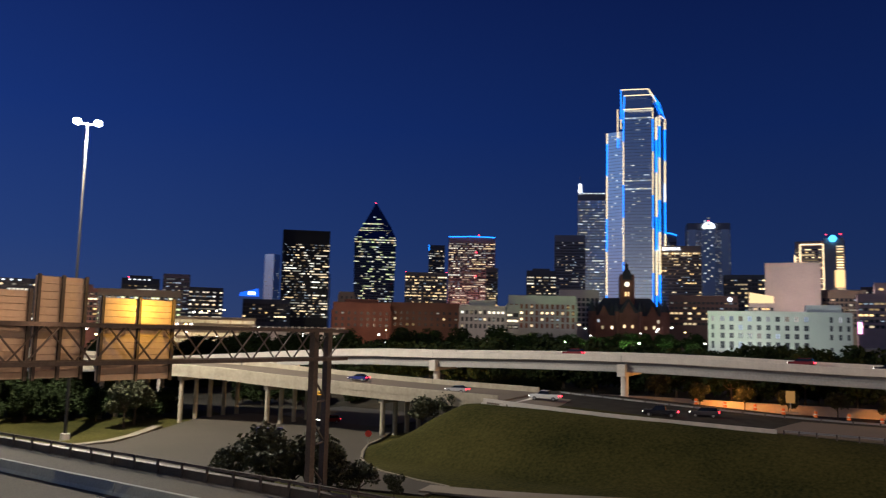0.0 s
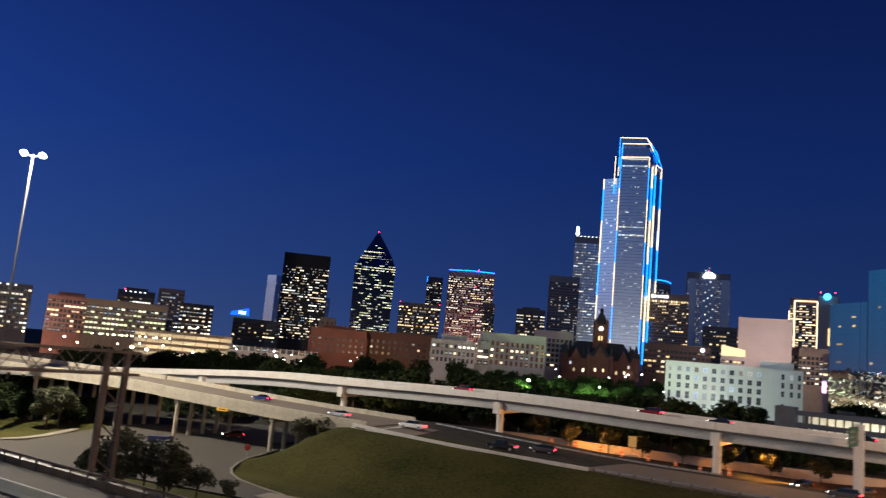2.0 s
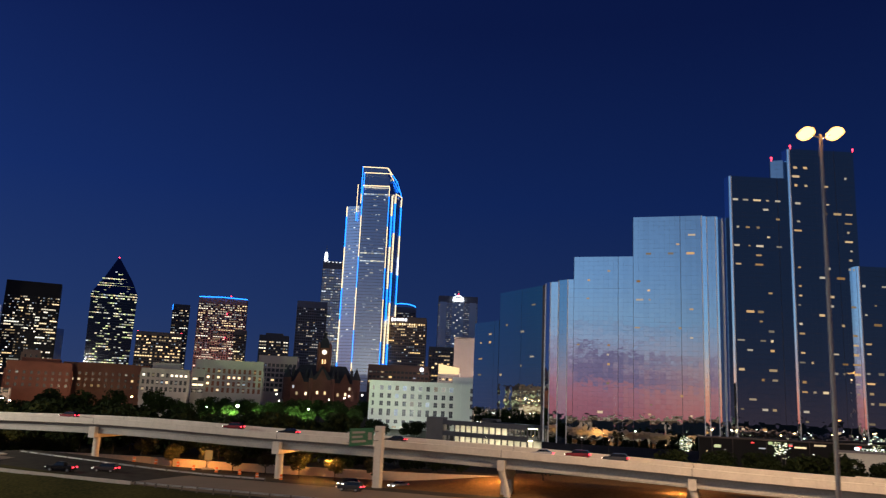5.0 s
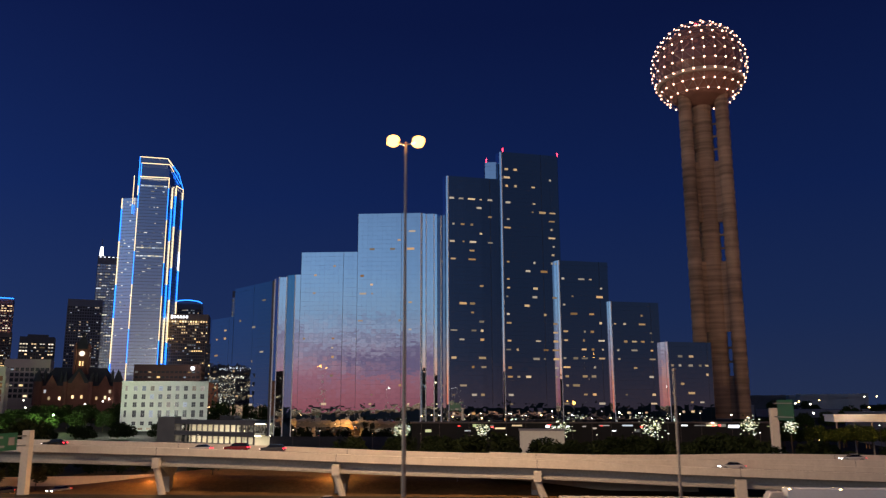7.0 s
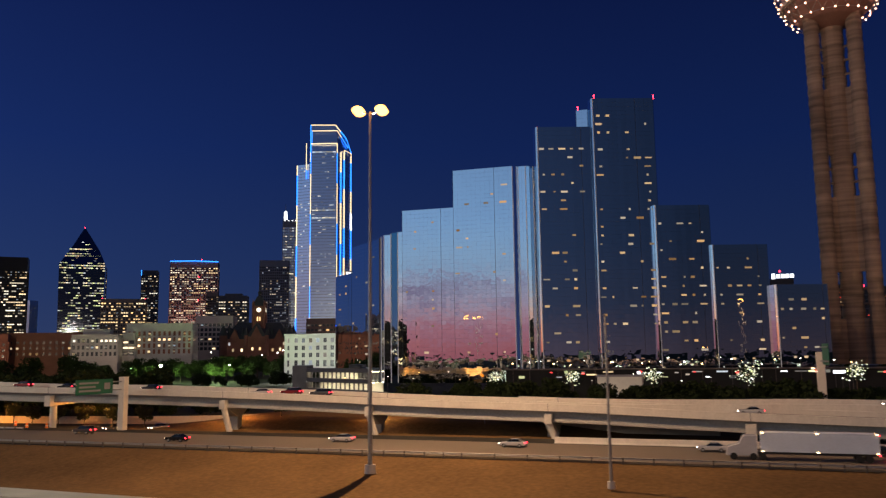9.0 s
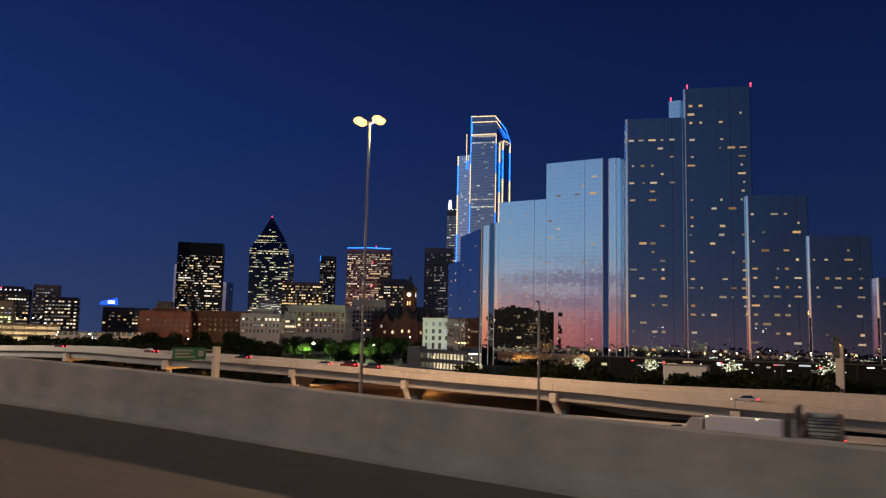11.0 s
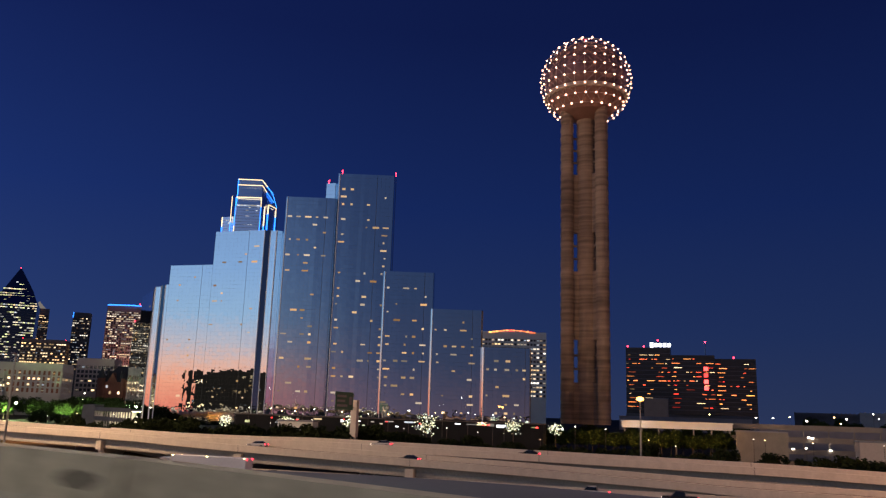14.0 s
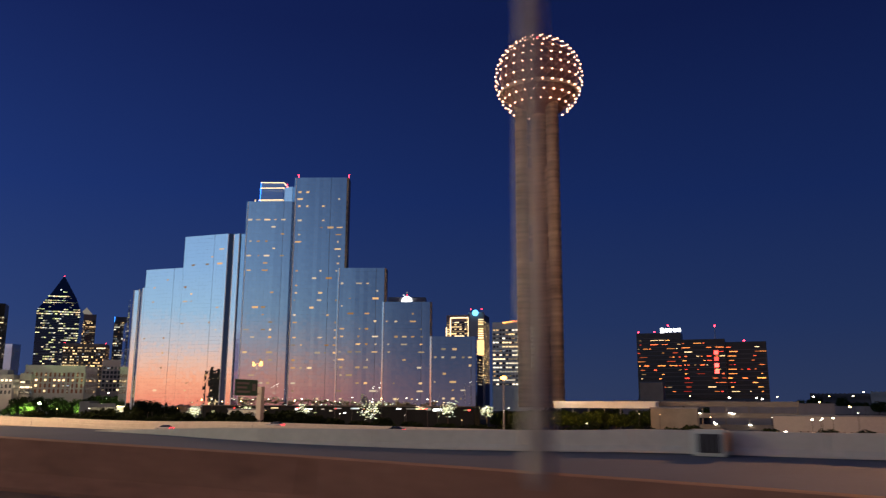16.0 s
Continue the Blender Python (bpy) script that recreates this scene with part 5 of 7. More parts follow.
# gables with copings, and dormers on the roof
for gx, gw, gh, gy in ((-18, 5.0, 9.0, -15.3), (18, 5.0, 9.0, -15.3), (0, 6.5, 11.5, -18.3)):
    bm = bmesh.new()
    v = [bm.verts.new(p) for p in ((gx - gw, gy, 12), (gx + gw, gy, 12), (gx, gy, 13 + gh), (gx - gw, gy + 4, 12), (gx + gw, gy + 4, 12), (gx, gy + 9, 13 + gh))]
    for f in ((0, 1, 2), (5, 4, 3), (0, 2, 5, 3), (1, 4, 5, 2), (0, 3, 4, 1)):
        bm.faces.new([v[i] for i in f])
    part("gable", bm, REDSAND, t)
for dx in (-23, -12, -9, 9, 12, 23):
    bm = bmesh.new()
    tube(bm, (dx, -11, 13), (dx, -11, 21 + abs(dx) % 3), 1.1, n=8)
    tube(bm, (dx, -11, 21.01 + abs(dx) % 3), (dx, -11, 25 + abs(dx) % 3), 1.4, 0.05, n=8)
    part("dormer_turret", bm, ROOFD, t)
bm = bmesh.new()
prism(bm, ((-5.0, -5.0), (5.0, -5.0), (5.0, 5.0), (-5.0, 5.0)), 13, 42, ((-4.5, -4.5), (4.5, -4.5), (4.5, 4.5), (-4.5, 4.5)))
for sx in (-4.6, 4.6):
    for sy in (-4.6, 4.6):
        tube(bm, (sx, sy, 20), (sx, sy, 43.5), 1.1, n=8)
        tube(bm, (sx, sy, 43.5), (sx, sy, 47), 1.3, 0.05, n=8)
part("clock_tower", bm, REDSAND, t)
bm = bmesh.new()
prism(bm, ((-5.2, -5.2), (5.2, -5.2), (5.2, 5.2), (-5.2, 5.2)), 42.02, 50, ((-2.0, -2.0), (2.0, -2.0), (2.0, 2.0), (-2.0, 2.0)))
tube(bm, (0, 0, 49.9), (0, 0, 53), 1.5, 1.2, n=10)
ball(bm, (0, 0, 53.3), 1.6, 12, 8)
tube(bm, (0, 0, 54), (0, 0, 58.5), 0.3, 0.05, n=6)
part("tower_roof", bm, ROOFD, t, "slate tower roof with a finial")
for rot in (0, 90):
    bm = bmesh.new()
    tube(bm, (0, -5.35, 38.5), (0, -4.5, 38.5), 1.9, n=20)
    ob = part("clock_face", bm, glow_mat("clock_glow", (1.0, 0.9, 0.65), 1.5), t, "lit white clock face")
    ob.matrix_basis = Matrix.Rotation(radians(rot), 4, "Z")
for k, (x, z) in enumerate(((-19, 5), (-12, 5), (13, 5), (19, 5.5), (-3, 6), (3, 6), (22, 10), (-22, 10))):
    share("window", pane_mesh(LITWARM if k < 6 else LITDIM), t, place(x, -15.1 if abs(x) > 8 else -18.1, z, 1.5, 0.3, 2.4))
for x in (-1, 1):
    share("window", pane_mesh(LITWARM), t, place(x, -4.95, 31, 0.9, 0.5, 3.4))

# white federal building with punched windows
t = thing("white_building", "white limestone six-storey building with punched square windows", "building", pose(134, 284, -19, 0, 0, -79))
rnd = random.Random(12)
cols = [-3.4] + [1.9 + 4.9 * i for i in range(10)]
zs = [4.6, 10.2, 15.6, 20.3, 25.2]
X0, X1, H = -6.0, 52.0, 29.3


def punched(bm, x0, x1, h, holes, depth=0.7):
    """A wall slab with real openings."""
    xsx = sorted({x0, x1, *[a for a, b, c, d in holes], *[b for a, b, c, d in holes]})
    zsz = sorted({0.0, h, *[c for a, b, c, d in holes], *[d for a, b, c, d in holes]})
    for xa, xb in zip(xsx, xsx[1:]):
        for za, zb in zip(zsz, zsz[1:]):
            mx, mz = (xa + xb) / 2, (za + zb) / 2
            if any(a < mx < b and c < mz < d for a, b, c, d in holes):
                continue
            box(bm, xa, xb, 0, depth, za, zb)


holes = []
for i, x in enumerate(cols):
    for j, z in enumerate(zs):
        w_ = 0.7 if i == 0 else 1.15
        hh = (1.1, 2.0, 1.4, 1.4, 1.4)[j]
        holes.append((x - w_, x + w_, z - hh, z + hh))
bm = bmesh.new()
punched(bm, X0, X1, H, holes)
bmesh.ops.remove_doubles(bm, verts=bm.verts, dist=0.001)
part("front_wall", bm, WHITESTONE, t)
bm = bmesh.new()
box(bm, X0, X1, 0.72, 30, 0, H)
part("core", bm, WHITESTONE, t)
bm = bmesh.new()
holes2 = [(x - 0.75, x + 0.75, z - 1.5, z + 1.5) for x in (58.5, 63.0, 67.0) for z in (15.6, 20.4, 25.2)] + [(57.8, 59.2, 8.0, 10.0), (57.8, 59.2, 3.0, 5.0)]
wing = bmesh.new()
punched(wing, 52.05, 69, 29.3, holes2)
bmesh.ops.remove_doubles(wing, verts=wing.verts, dist=0.001)
box(wing, 52.05, 69, 0.72, 30, 0, 29.3)
box(wing, 46, 64, 4, 22, 29.32, 33.5)
part("side_wing", wing, WHITESTONE, t, "taller plain wing with a plant room")
bm.free()
for i, (a, b, c, d) in enumerate(holes + holes2):
    lit_ = rnd.random() < (0.75 if d > 25 and i < len(holes) else 0.1)
    g = bmesh.new()
    box(g, a, b, 0.45, 0.6, c, d)
    wob = part("window", g, LITDIM if lit_ else DARKGLASS, t)
    g = bmesh.new()
    mx = (a + b) / 2
    box(g, mx - 0.07, mx + 0.07, 0.36, 0.44, c, d)
    box(g, a, b, 0.36, 0.44, (c + d) / 2 - 0.06, (c + d) / 2 + 0.06)
    part("muntin", g, GREYP, wob)
g = bmesh.new()
box(g, X0 - 0.3, 52, -0.35, 0.1, H - 0.7, H + 0.25)
part("cornice", g, WHITESTONE, t)
for k in range(8):
    share("entrance_light", pane_mesh(LITDIM), t, place(6 + 5 * k, -0.2, 1.4, 2.6, 0.3, 1.2))

# ---- mirror glass hotel ----
hotel = thing("glass_hotel", "stepped mirror-glass hotel reflecting the sunset, with scattered lit rooms", "building", pose(0, 0, 0))
HZ = -8.0
FLOOR = 3.2


def glass_block(outline, top, seed, lit=0.09, vis=None, bay=9, z0=HZ):
    """One shaft of the hotel: dark frame body and a skin of slightly tilted mirror panes."""
    rnd = random.Random(seed)
    bm = bmesh.new()
    prism(bm, outline, z0, top)
    body = part("shaft_frame", bm, MULLION, hotel, "dark frame")
    bm = bmesh.new()
    dimbm = bmesh.new()
    n = len(outline)
    nf = int((top - z0) / (FLOOR / 2))
    ph = (top - z0) / nf
    for i in range(n):
        if vis is not None and i not in vis:
            continue
        a, b = Vector((*outline[i], 0)), Vector((*outline[(i + 1) % n], 0))
        ln = (b - a).length
        d = (b - a) / ln
        out = Vector((d.y, -d.x, 0))
        k = max(1, round(ln / 1.75))
        pw = ln / k
        for j in range(k):
            ga = 0.012 if j % bay else 0.07
            gb = 0.012 if (j + 1) % bay else 0.07
            lean = rnd.gauss(0, 0.0030)
            for f in range(nf):
                tx, tz = lean + rnd.gauss(0, 0.0014), rnd.gauss(0, 0.0012)
                za, zb = z0 + f * ph + 0.014, z0 + (f + 1) * ph - 0.014
                pa, pb = a + d * (j * pw + ga), a + d * ((j + 1) * pw - gb)
                o = 0.07
                quad = (pa + out * (o - tx - tz), pb + out * (o + tx - tz), pb + out * (o + tx + tz), pa + out * (o - tx + tz))
                bm.faces.new([bm.verts.new((q.x, q.y, z)) for q, z in zip(quad, (za, za, zb, zb))])
        if ln > 9 and lit:
            for f in range(2, nf // 2 - 1):
                for j in range(max(1, int(ln / 3.5))):
                    col = 0.5 + 1.2 * ((j * 7 + seed) % 5 == 2) + 0.6 * ((j * 3 + seed) % 4 == 1)
                    if rnd.random() < lit * col:
                        c = a + d * ((j + 0.5) * 3.5) + out * 0.10
                        m = Matrix.Translation((c.x, c.y, z0 + (f + 0.42) * 2 * ph)) @ Matrix.Rotation(math.atan2(d.y, d.x), 4, "Z") @ Matrix.Diagonal((rnd.choice((0.9, 1.3, 1.8, 2.6)), 0.05, rnd.choice((0.6, 0.8)), 1))
                        share("lit_room", pane_mesh(HOTELLIT), hotel, m)
                    elif rnd.random() < lit * 1.6 * col:
                        c = a + d * ((j + rnd.uniform(0.3, 0.7)) * 3.5) + out * 0.10
                        u, hh = d * rnd.choice((0.35, 0.5, 0.9, 1.2)), rnd.uniform(0.25, 0.42)
                        zc = z0 + (f + 0.42) * 2 * ph
                        dimbm.faces.new([dimbm.verts.new((q.x, q.y, zz)) for q, zz in ((c - u, zc - hh), (c + u, zc - hh), (c + u, zc + hh), (c - u, zc + hh))])
    tagged(part("mirror_panes", bm, HYGLASS, hotel, "silver mirror panes"), kind="stuff")
    if len(dimbm.faces):
        tagged(part("dim_room", dimbm, DIMROOM, hotel, "curtained rooms glowing dimly"), kind="stuff")
    else:
        dimbm.free()
    return body


HOTELLIT = glow_mat("hotel_room_light", (1.0, 0.54, 0.20), 0.44, 0.6, (1.0, 0.74, 0.42))
DIMROOM = isle_mat("dim_hotel_rooms", [(1.0, 0.62, 0.30), (1.0, 0.74, 0.46), (0.95, 0.80, 0.60)], 0.34)
# west-facing shafts
glass_block(((-52.6, 131.7), (-51.9, 111.05), (-30, 111.05), (-30, 131.7)), 57.5, 1, 0.05, (0, 3))
glass_block(((-52.5, 111.0), (-51.8, 88.0), (-50.1, 86.3), (-50.1, 83.4), (-47.8, 81.1), (-28, 81.1), (-28, 111.0)), 71.5, 2, 0.035, (0, 1, 2, 3, 4, 6))
# chamfered corner shafts at the north end
glass_block(((-49.6, 137.6), (-51.6, 134.0), (-51.6, 131.8), (-32, 131.8), (-32, 137.6)), 49.5, 3, 0, (0, 1, 4))
glass_block(((-46.6, 143.0), (-49.4, 140.6), (-49.4, 137.7), (-32, 137.7), (-32, 143.0)), 49.0, 4, 0, (0, 1, 4))
# north wing, turned away from the glow
glass_block(((-26.3, 165.4), (-46.0, 144.2), (-46.0, 143.1), (-10, 143.1), (-8, 155)), 48.3, 5, 0.04, (0, 4))
glass_block(((-13.4, 179.4), (-26.1, 165.6), (-7.9, 155.2), (4, 170)), 37.4, 6, 0.04, (0, 3))
# south-west shafts: each a flat face with a bright bevel on its north edge
for px0, py0, ln, top, sd, lf in ((-52.6, 77.9, 19.4, 85.1, 11, 0.14), (-45.2, 58.4, 22.4, 96.0, 12, 0.13), (-40.6, 38.0, 19.4, 55.0, 13, 0.16), (-35.2, 19.1, 19.4, 40.2, 14, 0.16), (-31.4, -1.3, 18.0, 25.4, 15, 0.14)):
    q = (px0 + ln * 0.342, py0 - ln * 0.94)
    glass_block(((px0, py0), q, (q[0] + 1.4, q[1] - 0.2), (q[0] + 6.5, q[1] + 1.6), (px0 + 24, py0 - 1.0), (px0 + 3.3, py0 + 2.35), (px0 + 0.25, py0 + 0.9)), top, sd, lf, (0, 1, 4, 5, 6))
    bm = bmesh.new()
    tube(bm, (px0 - 0.12, py0 + 0.1, HZ), (px0 - 0.12, py0 + 0.1, top), 0.16, n=6)
    part("corner_trim", bm, WHITEM, hotel, "bright corner trim")
for cx_, cy_, ct in ((-51.9, 88.0, 71.4), (-50.2, 86.3, 71.4), (-50.2, 83.4, 71.4), (-47.9, 81.0, 71.4), (-49.7, 137.7, 49.4), (-51.7, 134.0, 49.4), (-46.7, 143.1, 48.9), (-49.5, 140.7, 48.9)):
    bm = bmesh.new()
    tube(bm, (cx_, cy_, HZ), (cx_, cy_, ct), 0.16, n=6)
    part("corner_trim", bm, WHITEM, hotel, "bright corner trim")
glass_block(((-44.6, 64.8), (-44.6, 60.6), (-42.5, 60.2), (-28, 60.2), (-28, 64.8)), 92.2, 21, 0, (0, 1, 4))
for bx, by, bz in ((-44.8, 58.0, 96.1), (-36.6, 37.2, 96.1), (-44.4, 64.2, 92.3)):
    bm = bmesh.new()
    tube(bm, (bx + 0.6, by, bz - 0.1), (bx + 0.6, by, bz + 1.2), 0.15, n=6)
    ball(bm, (bx + 0.6, by, bz + 1.3), 0.3, 8, 6)
    part("beacon", bm, BEACON, hotel, "red aviation light")
bm = bmesh.new()
box(bm, -44, -30, -24, 84, HZ, HZ + 2.2)
part("podium", bm, DARKST, hotel, "low dark podium")
rnd = random.Random(77)
DOORLIT = glow_mat("entrance_lamp", (1.0, 0.9, 0.7), 2.2, 0.8, (0.8, 0.95, 0.9))
for k in range(16):
    y = 76 - 7.2 * k + rnd.uniform(-1.5, 1.5)
    share("entrance_light", pane_mesh(DOORLIT), hotel, place(-57.5 + 0.24 * (78 - y), y, -4.2 + rnd.uniform(-1.2, 0.6), 0.25, rnd.choice((0.3, 0.4, 0.6)), rnd.choice((0.4, 0.7, 1.2, 1.8))))

# ---- observation tower ----
TX, TY, TZ = 27.0, -33.7, -6.0
ORB, OR = 154.6 - TZ, 21.6
obs = thing("observation_tower", "concrete observation tower with a geodesic ball of lights", "tower", pose(TX, TY, TZ))


def banded(bm, x, y, z0, z1, r, n=20, pitch=4.6):
    """A cast-in-lifts round shaft: each lift swells a little."""
    k = int((z1 - z0) / pitch * 4)
    rings = []
    for i in range(k + 1):
        z = z0 + (z1 - z0) * i / k
        rr = r + (0.0, 0.22, 0.26, 0.12)[i % 4]
        rings.append([bm.verts.new((x + rr * math.cos(2 * math.pi * j / n), y + rr * math.sin(2 * math.pi * j / n), z)) for j in range(n)])
    for A, B in zip(rings, rings[1:]):
        for j in range(n):
            bm.faces.new((A[j], A[(j + 1) % n], B[(j + 1) % n], B[j]))
    bm.faces.new(rings[-1]), bm.faces.new(rings[0][::-1])


bm = bmesh.new()
banded(bm, 0, 0, 0, ORB - 12, 4.2)
part("core_shaft", bm, TOWERCON, obs)
for ang in (94, 214, 334):
    a = radians(90 - ang)
    d = Vector((math.cos(a), math.sin(a), 0))
    nrm = Vector((-d.y, d.x, 0))
    bm = bmesh.new()
    banded(bm, d.x * 9.3, d.y * 9.3, 0, ORB - 14, 2.85, 16)
    part("outer_shaft", bm, TOWERCON, obs)
    # web walls, open at the slots
    for za, zb in ((0, 18), (37, 68), (86, 114)):
        bm = bmesh.new()
        prism(bm, [(v.x, v.y) for v in (d * 3.6 + nrm * 1.0, d * 3.6 - nrm * 1.0, d * 7.0 - nrm * 1.0, d * 7.0 + nrm * 1.0)], za, zb)
        bmesh.ops.recalc_face_normals(bm, faces=bm.faces)
        part("web_wall", bm, TOWERCON, obs)
    for z in (24, 30, 74, 80, 120, 126, 132):
        bm = bmesh.new()
        tube(bm, d * 3.6 + Vector((0, 0, z)), d * 7.0 + Vector((0, 0, z)), 0.5, n=6)
        part("strut", bm, TOWERCON, obs)


def lathe(bm, prof, n=40, z=0.0):
    rings = [[bm.verts.new((r * math.cos(2 * math.pi * j / n), r * math.sin(2 * math.pi * j / n), z + h)) for j in range(n)] for r, h in prof]
    for A, B in zip(rings, rings[1:]):
        for j in range(n):
            bm.faces.new((A[j], A[(j + 1) % n], B[(j + 1) % n], B[j]))
    bm.faces.new(rings[-1]), bm.faces.new(rings[0][::-1])


bm = bmesh.new()
lathe(bm, ((4.6, -19.5), (11.5, -16.2), (16.6, -11.4), (18.2, -8.8)), z=ORB)
part("pod_underside", bm, POD, obs, "brown underside of the pod")
bm = bmesh.new()
lathe(bm, ((18.3, -8.75), (19.3, -8.6), (19.5, -7.0), (18.2, -6.9)), z=ORB)
part("pod_ring", bm, BEIGE, obs, "pale ring balcony")
bm = bmesh.new()
lathe(bm, ((17.6, -6.85), (19.3, -2.0), (19.4, 3.0), (18.2, 7.2)), z=ORB)
part("window_band", bm, PODWIN, obs, "dark band of restaurant windows")
bm = bmesh.new()
lathe(bm, ((18.4, 7.25), (17.4, 9.6), (15.0, 13.0), (10.8, 16.4), (5.0, 19.0), (1.0, 19.8)), z=ORB)
part("pod_roof", bm, POD, obs, "brown pod roof")
nodes_ = []
step_ = 12.2
for i in range(-4, 8):
    lat = radians(step_ * i + 3)
    n = max(5, round(2 * math.pi * math.cos(lat) * OR / 4.75))
    nodes_.append([Vector((OR * math.cos(lat) * math.cos(2 * math.pi * (j + 0.5 * (i % 2)) / n), OR * math.cos(lat) * math.sin(2 * math.pi * (j + 0.5 * (i % 2)) / n), ORB + OR * math.sin(lat))) for j in range(n)])
bm = bmesh.new()
for r, ring in enumerate(nodes_):
    for j, p in enumerate(ring):
        tube(bm, p, ring[(j + 1) % len(ring)], 0.13, n=3)
        if r + 1 < len(nodes_):
            for q in sorted(nodes_[r + 1], key=lambda v: (v - p).length)[:2]:
                tube(bm, p, q, 0.13, n=3)
part("geodesic_frame", bm, STEEL, obs, "thin metal geodesic frame")
bm = bmesh.new()
ball(bm, (0, 0, 0), 0.36, 8, 6)
bulb = bpy.data.meshes.new("bulb")
bm.to_mesh(bulb)
bm.free()
bulb.materials.append(ORBLAMP)
for ring in nodes_:
    for p in ring:
        share("bulb", bulb, obs, Matrix.Translation(p))
beacon(obs, 0, 0, ORB + OR + 0.5, 0.5)

# ---- LED-faced hotel ----
t = thing("led_hotel", "curved dark hotel with red and amber LED windows", "building", pose(498, -72, -14.5, 0, 0, -90))
segs = ((-62, -18, 66, 5), (-18, 24, 58, -3), (24, 62, 55, 2))
bm = bmesh.new()
box(bm, -62, 62, 0, 30, -21, -0.01)
part("plinth", bm, DARKST, t)
rnd = random.Random(8)
for x0, x1, h, y in segs:
    bm = bmesh.new()
    box(bm, x0, x1, y, y + 24, 0, h)
    part("wing", bm, BLACKP, t, "black glass wing")
    bm = bmesh.new()
    for k in range(int((h - 4) / 4.3)):
        box(bm, x0 - 0.1, x1 + 0.1, y - 0.2, y + 0.1, 4 + 4.3 * k, 4.8 + 4.3 * k)
    tagged(part("floor_band", bm, DARKST, t), kind="stuff")
    for k in range(int((h - 6) / 4.3)):
        u = x0 + rnd.uniform(0.5, 4)
        while u < x1 - 2:
            n_ = min(rnd.choice((1.6, 2.6, 4.5, 7.5)), x1 - 0.5 - u)
            share("led_panel", pane_mesh(rnd.choice((REDAMBER, REDAMBER, REDAMBER, REDAMBER, LITWARM))), t, place(u + n_ / 2, y - 0.05, 6.9 + 4.3 * k, n_, 0.3, rnd.choice((0.4, 0.55))))
            u += n_ + rnd.choice((1.5, 4.0, 9.0, 16.0, 22.0))
for k in range(5):
    share("sign_letter", pane_mesh(SIGNWHITE), t, place(-36 + 4.2 * k, 4.6, 68.5, 3.2, 0.5, 5.2 if k == 0 else 3.8))
for k in range(4):
    share("led_tower", pane_mesh(LEDRED), t, place(15.5, -3.4, 26 + 6.2 * k, 4.0, 0.4, 3.8))
strip(t, "mast", (15.5, 0, 58), (15.5, 0, 70), 0.3, STEEL)
for x, z, y in ((15.5, 70, 0), (-60, 66, 6), (-44, 66, 6), (-30, 72, 6), (42, 55, 4)):
    beacon(t, x, y, z + 0.6, 0.9)
for k in range(8):
    share("window", pane_mesh(LITCOOL), t, place(-62.1, 8 + (k * 5) % 14, 8 + 6.6 * k, 0.3, 3.0, 1.6))

# ---- high masts and lamp posts ----


def high_mast(label, x, y, z0, z1, glow, arm=(0, 1), r=0.95, metal=STEEL):
    t = thing("high_mast_lamp", label, "street lamp", pose(x, y, z0))
    h = z1 - z0
    bm = bmesh.new()
    tube(bm, (0, 0, 0), (0, 0, h), 0.34, 0.16, n=12)
    part("pole", bm, metal, t)
    bm = bmesh.new()
    tube(bm, (0, 0, -0.4), (0, 0, 0.9), 0.9, 0.8, n=12)
    part("footing", bm, CONCRETE, t, "concrete footing")
    for s in (-1, 1):
        bm = bmesh.new()
        tube(bm, (0, 0, h - 0.5), (s * arm[0] * 1.5, s * arm[1] * 1.5, h), 0.09, n=6)
        part("arm", bm, STEEL, t)
        bm = bmesh.new()
        for k in (-1, 1):
            ball(bm, (s * arm[0] * 1.9 - k * arm[1] * 0.7, s * arm[1] * 1.9 + k * arm[0] * 0.7, h + 0.1), r, 12, 8, 0.7)
        part("lantern", bm, glow, t, "glowing lantern")
    return t


high_mast("tall steel high-mast lamp with white lanterns, lit", LAMP_A[0], LAMP_A[1], -13.9, LAMP_A[2], WHITEGLOW, (0.83, -0.55), 0.72, MASTDARK)
high_mast("tall steel high-mast lamp with amber lanterns, lit", LAMP_B[0] - 2.2, LAMP_B[1], -8.6, LAMP_B[2], WARMGLOW, (0.2, -0.98))
# the added masts out of view get poles and lanterns too
for mx_, my_, mc_, mw_ in UNSEEN_MASTS:
    high_mast("unseen high-mast lamp, added to light the ramps and roads", mx_, my_, land(mx_, my_), 40.2, WARMGLOW, (0.0, 1.0), 0.8 if mx_ < -300 else 0.4)


def lamp_post(label, x, y, z0, z1, head, glow=None, arm=2.4, r=0.14, side=-1, base=True, lens=0.3):
    t = thing("lamp_post", label, "street lamp", pose(x, y, z0))
    h = z1 - z0
    bm = bmesh.new()
    tube(bm, (0, 0, 0), (0, 0, h), r, r * 0.6, n=12)
    part("pole", bm, STEEL, t)
    if base:
        bm = bmesh.new()
        tube(bm, (0, 0, -0.5), (0, 0, 0.45), r * 2.4, r * 2.2, n=10)
        part("footing", bm, CONCRETE, t)
    if arm:
        bm = bmesh.new()
        tube(bm, (0, 0, h - 0.3), (side * arm, 0, h), 0.06, n=6)
        part("arm", bm, STEEL, t)
    if head:
        bm = bmesh.new()
        box(bm, side * arm - 0.4, side * arm + 0.4, -0.16, 0.16, h - 0.02, h + 0.16)
        hd = part("luminaire", bm, STEEL, t)
        if glow:
            bm = bmesh.new()
            ball(bm, (side * arm, 0, h - 0.4 * lens), lens, 10, 6, 0.6)
            part("lens", bm, glow, hd, "glowing lens")
    return t


